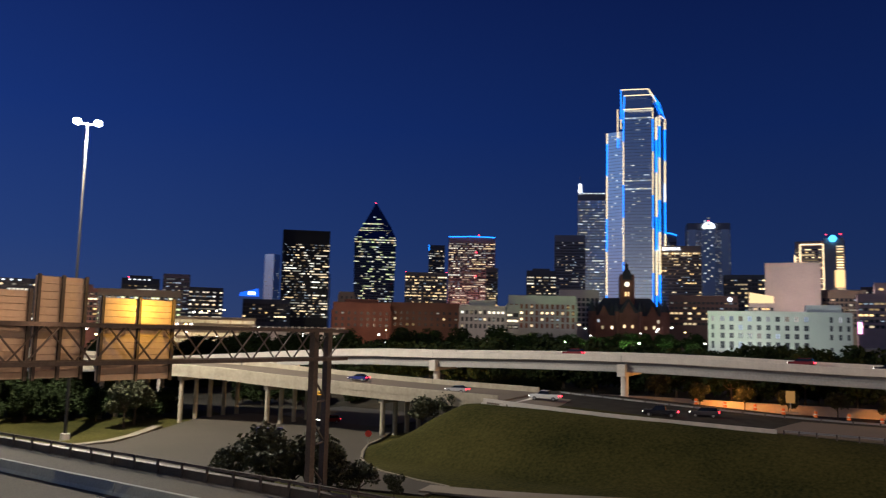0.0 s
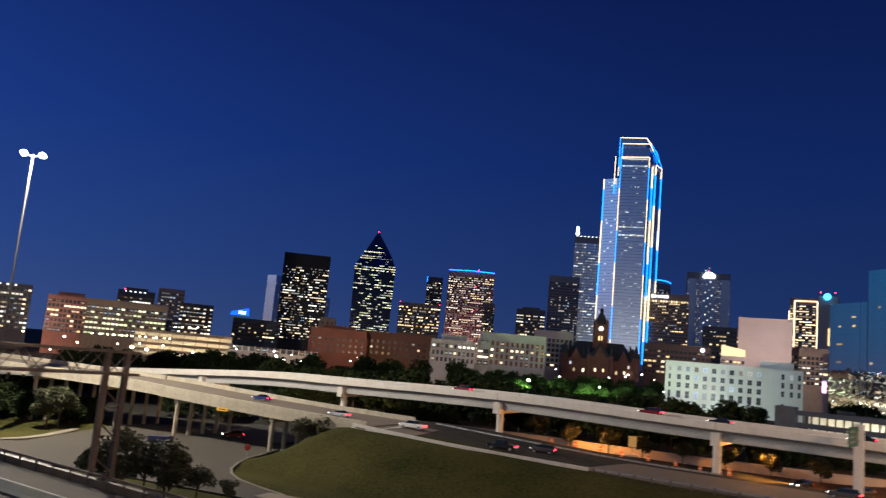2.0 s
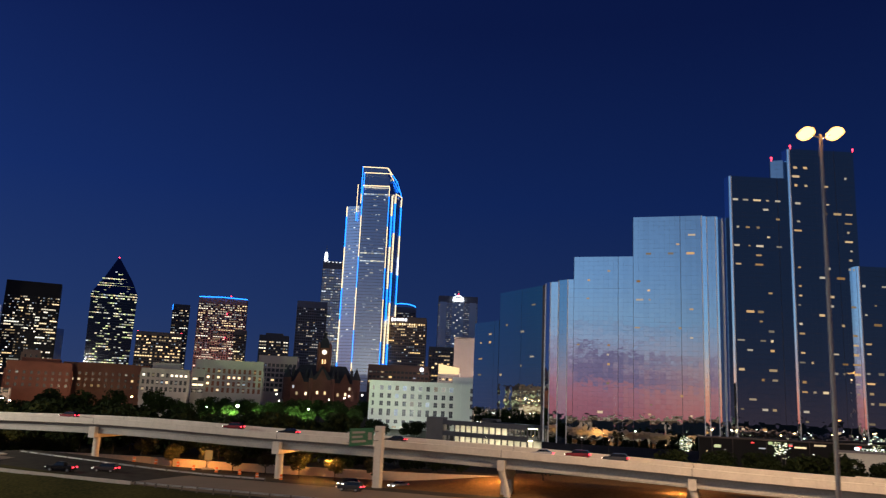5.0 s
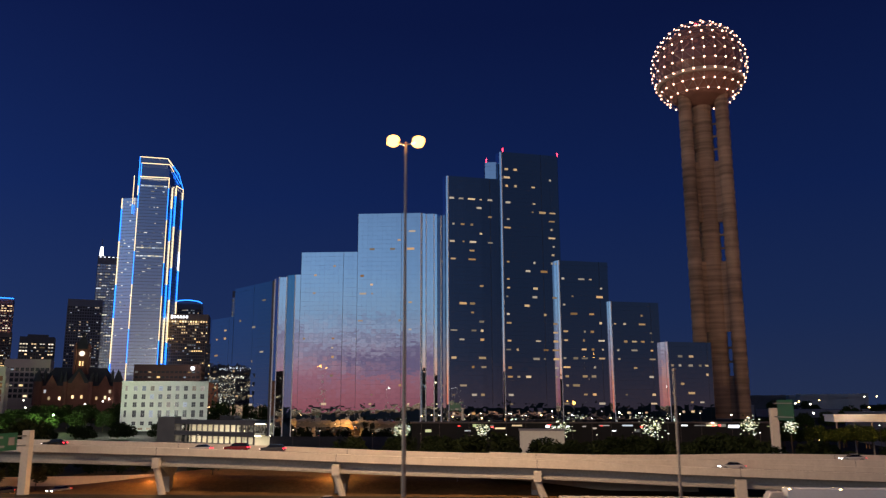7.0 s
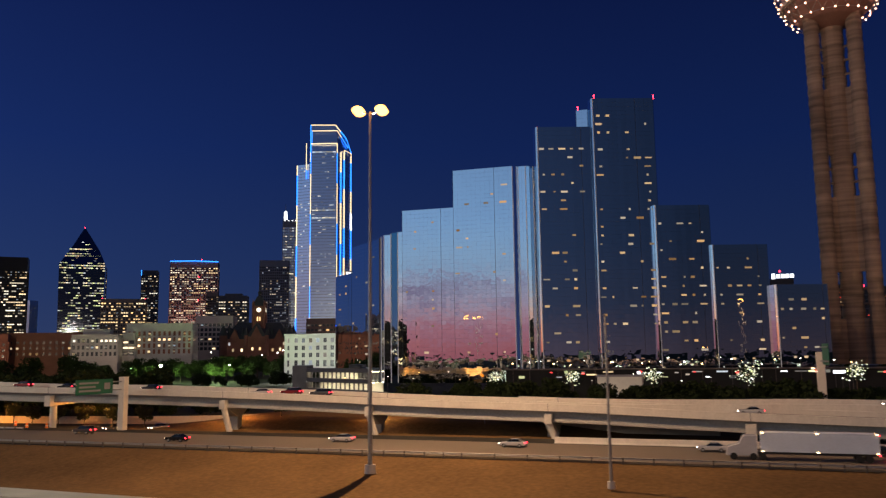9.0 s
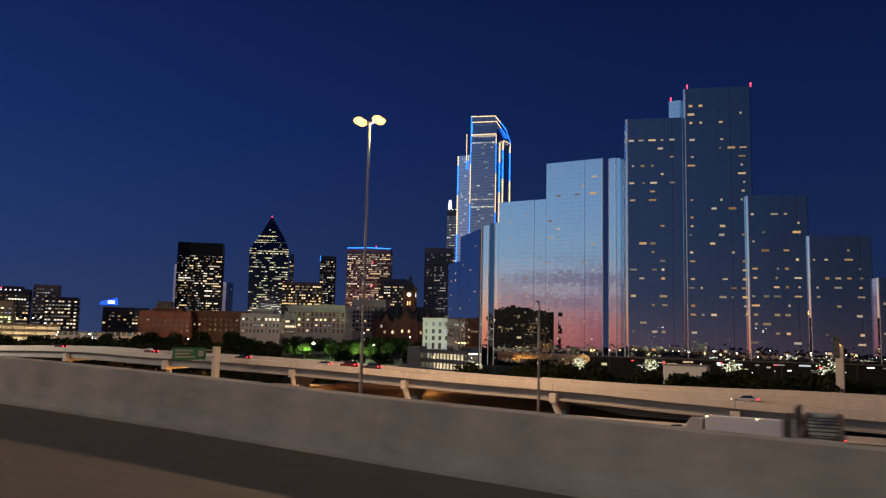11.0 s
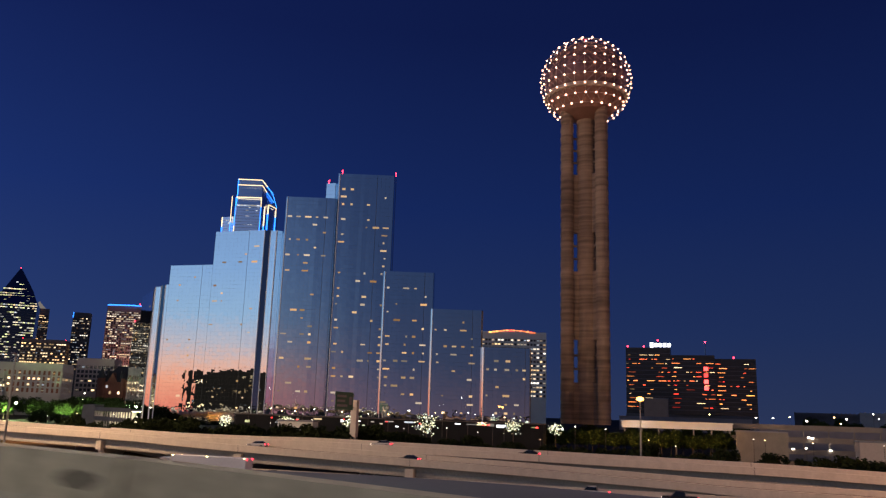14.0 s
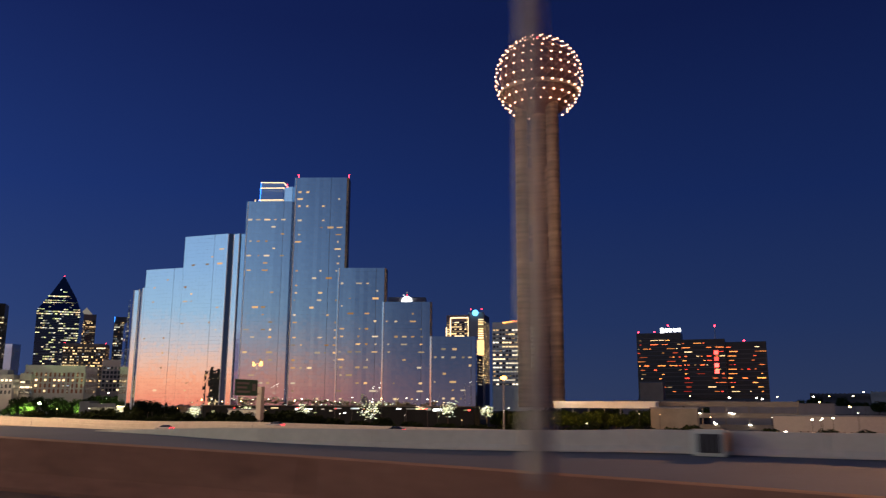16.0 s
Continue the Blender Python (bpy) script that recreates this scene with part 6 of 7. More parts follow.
for px_, py_, pw_, pc_ in POLES:
    lamp_post("grey steel lamp post standing beside the viaduct barrier", px_, py_, land(px_, py_), 25.2, True, STREETW, 2.3, 0.2)
# posts and heads for the unseen lamps added across the deck
for px_, py_, pz_, pw_, pc_ in ADDED_WESTPOLES:
    lamp_post("unseen grey steel lamp post on the far edge, added to light the barrier", px_ - 4.2, py_, interp(OWN_Z, py_) - 1.4, pz_, True, STREETW, 4.2, 0.12, 1)
lamp_post("steel lamp post with a lit amber lantern", LAMP_C[0], LAMP_C[1], land(LAMP_C[0], LAMP_C[1]), LAMP_C[2], True, WARMGLOW, 0.01, 0.2, lens=0.85)
lamp_post("unlit steel lamp post on the earth slope", LAMP_D[0], LAMP_D[1], -8.6, LAMP_D[2], True, None, 0.6, 0.22)

# ---- trees ----


def tree_kind(name, label, h, spread, leaf, n, seed, lean=0.0, low=0.35, leafm=LEAF, size=0.5):
    """A trunk with limbs and a crown of many leaf clumps, uneven and with gaps."""
    rnd = random.Random(seed)
    t = thing(name, label, "tree", pose(0, 0, 0))
    bm = bmesh.new()
    top = Vector((lean, 0, h * 0.62))
    tube(bm, (0, 0, -0.6), (lean * 0.4, 0, h * 0.32), 0.045 * h * 0.6, 0.03 * h * 0.6, n=8)
    tube(bm, (lean * 0.4, 0, h * 0.31), top, 0.03 * h * 0.6, 0.012 * h, n=7)
    lobes = []
    for k in range(9):
        a = k * 2.4 + rnd.random()
        r = spread * rnd.uniform(0.35, 0.8)
        p = Vector((lean + r * math.cos(a), r * math.sin(a), h * rnd.uniform(low + 0.15, 0.86)))
        s = Vector((lean * 0.4, 0, h * rnd.uniform(0.26, 0.5)))
        tube(bm, s, p, 0.014 * h, 0.005 * h, n=5)
        lobes.append((p, spread * rnd.uniform(0.28, 0.52)))
    lobes.append((Vector((lean, 0, h * 0.8)), spread * 0.5))
    part("trunk", bm, BARK, t, "branching brown trunk")
    bm = bmesh.new()
    for k in range(n):
        c, r = lobes[rnd.randrange(len(lobes))]
        d = Vector((rnd.gauss(0, 1), rnd.gauss(0, 1), rnd.gauss(0, 0.8))).normalized() * r * rnd.uniform(0.55, 1.08)
        p = c + d
        if p.z < h * low:
            continue
        u = Vector((rnd.gauss(0, 1), rnd.gauss(0, 1), rnd.gauss(0, 0.6))).normalized()
        w = u.cross(Vector((rnd.gauss(0, 1), rnd.gauss(0, 1), rnd.gauss(0, 1)))).normalized()
        s = size * rnd.uniform(0.6, 1.3)
        v = [bm.verts.new(p + q) for q in (u * s, w * s * 0.55, -u * s, -w * s * 0.55)]
        bm.faces.new(v)
    part("crown", bm, leafm, t)
    return t


OAKS = [tree_kind("oak_tree", "dark broad street tree with a dense rounded crown", 12, 6.0, None, 2600, 100 + i, lean=0.4 * i - 0.6, low=0.22) for i in range(3)]
# scrub crowns take the leaf copy darkened for shade
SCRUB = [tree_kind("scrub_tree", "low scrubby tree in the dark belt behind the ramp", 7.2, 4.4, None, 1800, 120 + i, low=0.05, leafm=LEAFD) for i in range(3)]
LIGHTT = [tree_kind("young_tree", "small airy tree with thin grey-green foliage", 7.5, 3.1, None, 1700, 140 + i, low=0.25, leafm=LEAF2, size=0.32) for i in range(2)]


def plant(kinds, x, y, s=1.0, z=None, rz=None, group=""):
    k = kinds[int(abs(x * 7.3 + y * 3.1)) % len(kinds)]
    rot = rz if rz is not None else (x * 37 + y * 91) % 360
    o = copy_thing(k, Matrix.Identity(4))
    zz = land(x, y) if z is None else z
    o.matrix_basis = pose(x, y, zz, 0, 0, rot) @ Matrix.Diagonal((s, s, s * (0.92 + 0.16 * ((x * 13.7 + y * 5.3) % 1)), 1))
    if group:
        tagged(o, group=group)
    return o


rnd = random.Random(400)
# street trees in front of the courthouse and the warehouses
for k in range(15):
    u = k / 14
    plant(OAKS, 118 + 40 * u + rnd.uniform(-4, 4), 400 - 100 * u + rnd.uniform(-4, 4), rnd.uniform(1.05, 1.35), -19.3, group="street trees by the courthouse")
for k in range(8):
    u = k / 7
    plant(OAKS, 96 + 34 * u + rnd.uniform(-4, 4), 378 - 80 * u + rnd.uniform(-4, 4), rnd.uniform(0.8, 1.1), -19.3, group="street trees by the courthouse")
for x, y, s in ((-9, 440, 1.35), (8, 418, 1.55), (15, 405, 1.5), (24, 393, 1.4), (38, 374, 1.45), (52, 372, 1.2), (-42, 470, 1.2), (-60, 500, 1.2), (-30, 452, 1.1)):
    plant(OAKS, x, y, s, -16.5, group="street trees by the warehouses")
# dark belt between the ramp and the hotel
y = 330.0
while y > -260:
    for x0 in (-146, -137, -126):
        if x0 == -146 and 20 < y < 165:
            continue
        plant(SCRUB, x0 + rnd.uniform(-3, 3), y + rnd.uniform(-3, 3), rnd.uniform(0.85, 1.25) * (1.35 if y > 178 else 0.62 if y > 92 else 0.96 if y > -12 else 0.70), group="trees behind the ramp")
    y -= 8.5
for x, y, s in ((-262, 241, 1.1), (-258.5, 234, 1.02), (-263, 246, 0.75), (-256, 229.5, 0.68), (-264, 237, 0.95), (-253, 226, 0.4), (-260, 237, 1.0), (-260, 231, 0.7)):
    plant(LIGHTT, x, y, s * 1.15, -14.2, group="bushes below the bridge rail")
for x, y, s in ((-250, 338, 1.2), (-262, 352, 1.3), (-240, 352, 1.2), (-275, 360, 1.3), (-228, 362, 1.3), (-246, 345, 1.4), (-241, 336, 1.1), (-238, 341, 1.3), (-236, 331, 1.0), (-233, 335, 1.1), (-231, 325, 0.9), (-252, 346, 1.3), (-258, 341, 1.0)):
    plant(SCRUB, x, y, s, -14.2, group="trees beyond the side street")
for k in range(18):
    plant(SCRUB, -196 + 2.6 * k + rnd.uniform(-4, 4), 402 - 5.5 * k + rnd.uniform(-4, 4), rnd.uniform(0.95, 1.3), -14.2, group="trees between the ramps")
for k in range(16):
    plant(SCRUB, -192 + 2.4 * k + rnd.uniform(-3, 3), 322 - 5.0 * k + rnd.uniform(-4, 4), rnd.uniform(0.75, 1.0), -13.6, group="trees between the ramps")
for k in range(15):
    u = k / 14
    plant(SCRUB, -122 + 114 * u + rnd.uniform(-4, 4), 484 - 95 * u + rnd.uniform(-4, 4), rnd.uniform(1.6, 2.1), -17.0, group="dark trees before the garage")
for k in range(16):
    plant(OAKS, 30 + 9 * k + rnd.uniform(-4, 4), -14 - 8.5 * k + rnd.uniform(-5, 5), rnd.uniform(0.75, 1.0), -18.5, group="dark trees beside the observation tower")
for k in range(9):
    plant(SCRUB, 64 + 3 * k + rnd.uniform(-4, 4), 300 - 9 * k + rnd.uniform(-3, 3), rnd.uniform(0.9, 1.3), -19.0, group="shrubs before the white building")
for k in range(26):
    plant(OAKS, -46 + rnd.uniform(-4, 1), -34 - 2.2 * k + rnd.uniform(-1, 1), rnd.uniform(0.50, 0.62), -11.3, group="lamp-lit shrubs under the canopy")
for x, y, s in ((-226, 330, 1.1), (-222, 325, 1.0), (-229, 337, 1.2), (-219, 318, 0.9), (-224, 318, 0.9), (-232, 345, 1.2)):
    plant(SCRUB, x, y, s, -14.2, group="trees beyond the side street")
plant(LIGHTT, -233.5, 311.5, 1.4, -14.1)
plant(LIGHTT, -229.5, 313.5, 1.3, -14.1)
plant(LIGHTT, -214.5, 248.5, 0.95, -12.3)
plant(LIGHTT, -212.5, 244.5, 0.8, -10.5)
for k in range(7):
    plant(LIGHTT, -163 + rnd.uniform(-2, 2), 212 - 9 * k, 0.75, None, group="young trees on the building site")
for o, (x, y, z) in zip((*OAKS, *SCRUB, *LIGHTT), ((44, 362, -16.5), (100, 405, -19.3), (-70, 455, -12), (-118, 40, -11.4), (-118, 10, -11.4), (-118, -20, -11.4), (-161, 120, -8.5), (-160, 222, -10.8))):
    o.matrix_basis = pose(x, y, z)
# far side of the highway, behind the viewer: seen in the mirror glass
for k in range(38):
    plant(SCRUB, -462 + rnd.uniform(-25, 20), -250 + 17 * k + rnd.uniform(-5, 5), rnd.uniform(1.3, 1.9), group="trees west of the highway")
tower("detention_block", "long dark institutional block with few lit windows", -422, 293, 86, 30, 40, 270, DARKRENDER, 4.0, 4.0, 0.05, LITWARM, DARKRENDER, seed=71, roof=2.5)

for k in range(60):
    plant(OAKS, 150 + rnd.uniform(0, 260), -150 - 7 * k + rnd.uniform(-15, 15), rnd.uniform(0.7, 1.1), -18.9, group="trees in the southern blocks")
for k in range(36):
    xx, yy = 420 + rnd.uniform(0, 320), -190 - 22 * k + rnd.uniform(-15, 15)
    tower("far_block", "low far-off block with a few lit windows", xx, yy, rnd.uniform(30, 70), 24, rnd.uniform(-6, 6), 100, rnd.choice((STONE, DARKST, BROWNST)), 4.0, 4.0, 0.14, LIT, seed=500 + k, sides=False, joined=True)

# ---- sign gantries ----


def gantry(label, x_post, x_end, y, z_deck, z_lo, z_hi, panels, mat=RUST, back=SIGNBACK, posts=True):
    t = thing("sign_gantry", label, "sign gantry", pose(0, 0, 0))
    w = 1.0
    for xx, yy in ((x_post, y - 0.6), (x_post + 3.4, y + 0.9)) if posts else ():
        bm = bmesh.new()
        box(bm, xx - 0.28, xx + 0.28, yy - 0.28, yy + 0.28, land(xx, yy) - 0.3, z_hi + 0.25)
        part("post", bm, mat, t, "weathered steel post")
    bm = bmesh.new()
    z = z_lo - 1.5
    up = True
    while posts and z > land(x_post, y) + 1:
        beam(bm, (x_post, y - 0.6, z), (x_post + 3.4, y + 0.9, z - 2.2 if up else z + 0.0), 0.12)
        beam(bm, (x_post, y - 0.6, z - 2.2), (x_post + 3.4, y + 0.9, z - 2.2), 0.1)
        z -= 3.6
    if posts:
        part("post_bracing", bm, mat, t)
    else:
        bm.free()
    for yy in (y - w, y + w):
        for zz in (z_lo, z_hi):
            bm = bmesh.new()
            box(bm, x_end, x_post + 3.8, yy - 0.14, yy + 0.14, zz - 0.14, zz + 0.14)
            part("chord", bm, mat, t)
    bm = bmesh.new()
    n = int(abs(x_end - x_post) / 2.0)
    for k in range(n):
        xa = x_end + (x_post + 3.6 - x_end) * k / n
        xb = x_end + (x_post + 3.6 - x_end) * (k + 1) / n
        za, zb = (z_lo, z_hi) if k % 2 else (z_hi, z_lo)
        for yy in (y - w, y + w):
            beam(bm, (xa, yy, za), (xb, yy, zb), 0.10)
        beam(bm, (xa, y - w, z_lo), (xb, y + w, z_lo), 0.07)
        beam(bm, (xa, y - w, z_hi), (xa, y + w, z_hi), 0.07)
    tagged(part("lattice", bm, mat, t), kind="stuff")
    for x0, x1, za, zb in panels:
        bm = bmesh.new()
        k = 13
        prof = []
        for i in range(k):
            h0, h1 = za + (zb - za) * i / k, za + (zb - za) * (i + 1) / k
            prof += [(0.39, h0), (0.34, h0 + 0.02), (0.34, h1 - 0.02), (0.39, h1 - 0.001)]
        prof += [(0.46, zb), (0.46, za)]
        ends = [[bm.verts.new((xx, y + w + o, h)) for o, h in prof] for xx in (x0, x1)]
        for i in range(len(prof)):
            j = (i + 1) % len(prof)
            bm.faces.new((ends[0][i], ends[0][j], ends[1][j], ends[1][i]))
        bm.faces.new(ends[0][::-1]), bm.faces.new(ends[1])
        bmesh.ops.recalc_face_normals(bm, faces=bm.faces)
        pn = part("sign_panel", bm, back, t, "bare ribbed aluminium back of a road sign")
        m = max(2, round((x1 - x0) / 2.9))
        for i in range(m + 1):
            bm = bmesh.new()
            xx = x0 + 0.15 + (x1 - x0 - 0.3) * i / m
            box(bm, xx - 0.1, xx + 0.1, y + w + 0.16, y + w + 0.33, za - 0.1, zb + 0.1)
            part("upright", bm, mat, pn, "dark steel upright")
    return t


gantry("dark steel sign gantry over the lower highway, seen from behind", -287.3, -328.0, 210, -4.5, 6.9, 9.3,
       ((-306.3, -300.3, 5.6, 11.2), (-310.8, -307.3, 5.9, 12.35), (-321.0, -311.0, 5.9, 11.35)))
# its panels take the sign back with shade in the colour
t = gantry("dark steel sign gantry over the side carriageway, seen from behind", -276.2, -304.0, -12.4, 0, 4.2, 6.0,
           ((-282.0, -278.8, 2.9, 7.0), (-294.5, -290.9, 3.1, 7.3)), back=SIGNDARK, posts=False)
for xx, top in ((-304.0, 7.4), (-272.4, 6.1)):
    bm = bmesh.new()
    tube(bm, (xx, -12.4, land(xx, -12.4)), (xx, -12.4, top), 1.2, n=18)
    part("concrete_column", bm, BLUEGREY, t, "round blue-grey column")
    bm = bmesh.new()
    tube(bm, (xx, -12.4, top - 2.3), (xx, -12.4, top - 1.5), 1.26, n=18)
    part("collar", bm, SIGNDARK, t, "dark steel collar")
t.matrix_basis = Matrix.Translation((-276.3, -11.7, 0)) @ Matrix.Rotation(radians(6.0), 4, "Z") @ Matrix.Translation((276, 12.4, 0))


def cantilever(label, x, y, zb, zt, panel, lettering):
    """A square concrete post with an arm and a green road sign over the lanes to the west."""
    t = thing("road_sign", label, "road sign", pose(x, y, zb))
    h = zt - zb
    bm = bmesh.new()
    box(bm, -0.75, 0.75, -0.75, 0.75, -1, h)
    part("post", bm, CONCRETE, t, "square pale post")
    x0, x1, z0, z1 = panel
    x0, x1 = x0 - x, x1 - x
    bm = bmesh.new()
    for z in (z0 + 0.7, z1 - 0.7):
        box(bm, x0 - 0.2, -0.7, -0.12, 0.12, z - zb - 0.12, z - zb + 0.12)
    part("arm", bm, STEEL, t)
    bm = bmesh.new()
    box(bm, x0, x1, -0.32, -0.2, z0 - zb, z1 - zb)
    pn = part("sign_panel", bm, SIGNGREEN, t, "green sign panel")
    bm = bmesh.new()
    for i, (a, b, zz, hh) in enumerate(lettering):
        box(bm, x0 + a * (x1 - x0), x0 + b * (x1 - x0), -0.345, -0.33, z0 - zb + zz * (z1 - z0), z0 - zb + (zz + hh) * (z1 - z0))
    part("legend", bm, GREYP, pn, "pale legend bars")
    return t


BARS = ((0.08, 0.6, 0.70, 0.13), (0.08, 0.52, 0.44, 0.13), (0.08, 0.66, 0.18, 0.13), (0.76, 0.92, 0.3, 0.45))
cantilever("green road sign on a square concrete post beside the ramp", -181.6, 149.3, land(-181.6, 149.3), 3.3, (-196.5, -185.5, -0.2, 3.0), BARS)
cantilever("green road sign on a square concrete post behind the ramp", -151.0, -0.4, land(-151, -0.4), 5.9, (-163.0, -153.0, 3.4, 7.6), BARS)

# ---- small signs and site things ----


def diamond(label, x, y, z, mat, s=0.75, h=2.4, rot=0.0):
    t = thing("warning_sign", label, "sign", pose(x, y, z, 0, 0, rot))
    bm = bmesh.new()
    tube(bm, (0, 0, -0.3), (0, 0, h), 0.05, n=6)
    part("post", bm, STEEL, t)
    bm = bmesh.new()
    v0 = [bm.verts.new((s * math.cos(a), -0.06, h + s * math.sin(a))) for a in (0, math.pi / 2, math.pi, 3 * math.pi / 2)]
    bm.faces.new(v0)
    bmesh.ops.solidify(bm, geom=list(bm.faces), thickness=0.04)
    part("plate", bm, mat, t)
    return t


SIGNBLUE = pbr("blue_sign_board", (0.035, 0.045, 0.16), 0.5, var=0.15)
AMBERP = pbr("amber_sign_face", (0.75, 0.42, 0.03), 0.5, var=0.1)
REDP = pbr("red_sign_face", (0.5, 0.03, 0.02), 0.5, var=0.1)
ORANGEP = pbr("orange_plastic", (0.8, 0.2, 0.03), 0.6, var=0.1)
diamond("amber diamond warning sign under the ramp", -167, 128, land(-167, 128) + 1.0, AMBERP, 1.1, 3.0, -70)
diamond("amber diamond warning sign under the ramp", -168, 67, land(-168, 67), AMBERP, 1.0, 3.4, -80)
t = thing("lot_sign", "board sign with a dark blue header beside the side street", "sign", pose(-234.5, 268.0, -13.9, 0, 0, -38))
for sx in (-2.2, 2.2):
    bm = bmesh.new()
    box(bm, sx - 0.16, sx + 0.16, -0.16, 0.16, -0.2, 3.3)
    part("post", bm, WHITESTONE, t, "pale square post")
bm = bmesh.new()
box(bm, -2.5, 2.5, -0.22, 0.22, 2.2, 3.4)
bmesh.ops.bevel(bm, geom=list(bm.edges), offset=0.04, segments=1, affect="EDGES")
part("header", bm, SIGNBLUE, t, "dark blue header board")
bm = bmesh.new()
box(bm, -2.02, 2.02, -0.08, 0.08, 0.5, 1.9)
part("panel", bm, SIGNDARK, t, "dark lower panel")
bm = bmesh.new()
box(bm, -2.02, 2.02, -0.12, 0.12, 1.92, 2.16)
part("rail", bm, WHITESTONE, t)
t = thing("stop_sign", "red octagonal stop sign by the side street", "sign", pose(-225.5, 252.5, -13.9, 0, 0, -40))
bm = bmesh.new()
tube(bm, (0, 0, -0.3), (0, 0, 2.6), 0.06, n=6)
part("post", bm, STEEL, t)
bm = bmesh.new()
tube(bm, (0, -0.1, 2.6), (0, -0.06, 2.6), 0.62, n=8)
part("plate", bm, REDP, t, "red octagon")
t = thing("service_shelter", "small shelter with a dark blue flat roof by the bushes", "shelter", pose(-246, 250, -14, 0, 0, -50))
bm = bmesh.new()
box(bm, -2.2, 2.2, -1.4, 1.4, 2.5, 2.85)
part("roof", bm, pbr("blue_roof", (0.03, 0.05, 0.12), 0.5), t)
for xx in (-2, 2):
    bm = bmesh.new()
    box(bm, xx - 0.15, xx + 0.15, -1.2, 1.2, 0, 2.48)
    part("side_panel", bm, BEIGE, t)
t = thing("arrow_board", "amber message board on a trailer at the building site", "sign", pose(-178.5, 191, land(-178.5, 191), 0, 0, -60))
bm = bmesh.new()
box(bm, -0.8, 0.8, -0.1, 0.1, 2.2, 4.4)
part("board", bm, glow_mat("amber_board", (1.0, 0.50, 0.14), 0.28), t, "glowing amber board")
bm = bmesh.new()
tube(bm, (0, 0, 0.5), (0, 0, 2.2), 0.12, n=8)
box(bm, -1.2, 1.2, -0.8, 0.8, 0.35, 0.6)
part("trailer", bm, STEEL, t)
for k in range(8):
    t = thing("traffic_barrel", "orange plastic barrel with white bands on the site", "traffic barrel", pose(-183 + 0.8 * (k % 3), 207 - 5.2 * k, land(-183, 207 - 5.2 * k)), group="barrels along the site")
    bm = bmesh.new()
    tube(bm, (0, 0, 0), (0, 0, 1.05), 0.34, 0.26, n=12)
    part("body", bm, ORANGEP, t)
    bm = bmesh.new()
    tube(bm, (0, 0, 0.45), (0, 0, 0.62), 0.325, 0.305, n=12)
    part("band", bm, WHITEP, t, "white reflective band")
bm = bmesh.new()
sweep(bm, [(-170, 318, -11.4), (-166, 270, -11.0), (-162, 225, -10.6), (-160, 190, -10.6), (-156, 150, -10.4), (-152, 110, -9.6), (-150, 60, -8.6)], ((-0.2, 0), (0.2, 0), (0.2, 2.0), (-0.2, 2.0)))
tagged(part("site_wall", bm, BEIGE), "low pale retaining wall beyond the ramp", "wall", kind="structure")
bm = bmesh.new()
sweep(bm, [(-162, 60, -8.4), (-164, 45, -8.6), (-164, 20, -8.8)], ((-2.5, -0.5), (3.5, -0.5), (0.5, 3.4), (-2.5, 3.4)))
tagged(part("slope_paving", bm, CONCRETE), "pale concrete slope paving under the ramp", "slope paving", kind="structure")

rnd = random.Random(31)
for k in range(14):
    h, y = rnd.uniform(0.5, 2.6), 25 + 1.6 * k + rnd.uniform(-0.4, 0.4)
    bm = bmesh.new()
    box(bm, -0.01, 0.01, -rnd.uniform(0.3, 0.9), rnd.uniform(0.3, 0.9), -rnd.uniform(0.2, 0.6), rnd.uniform(0.2, 0.6))
    ob = part("graffiti_bar", bm, BLACKP)
    ob.matrix_basis = pose(-163.95 - 3.5 + 3.0 * (h + 0.5) / 3.9 - 0.03, y, -8.75 + h, 0, 37.6, rnd.uniform(-4, 4))
    tagged(ob, "dark painted scrawl on the slope paving", "graffiti", group="scrawls under the ramp")
t = thing("clearance_sign", "small yellow clearance plate on the ramp girder", "sign", pose(-215.75, 272.5, -6.3, 0, 0, 5))
bm = bmesh.new()
box(bm, -0.03, 0.03, -1.6, 1.6, -0.35, 0.35)
plate = part("plate", bm, AMBERP, t)
bm = bmesh.new()
box(bm, -0.045, -0.035, -1.1, 1.1, -0.12, 0.12)
part("legend", bm, BLACKP, plate, "black legend bar")

LOTLAMPS = []
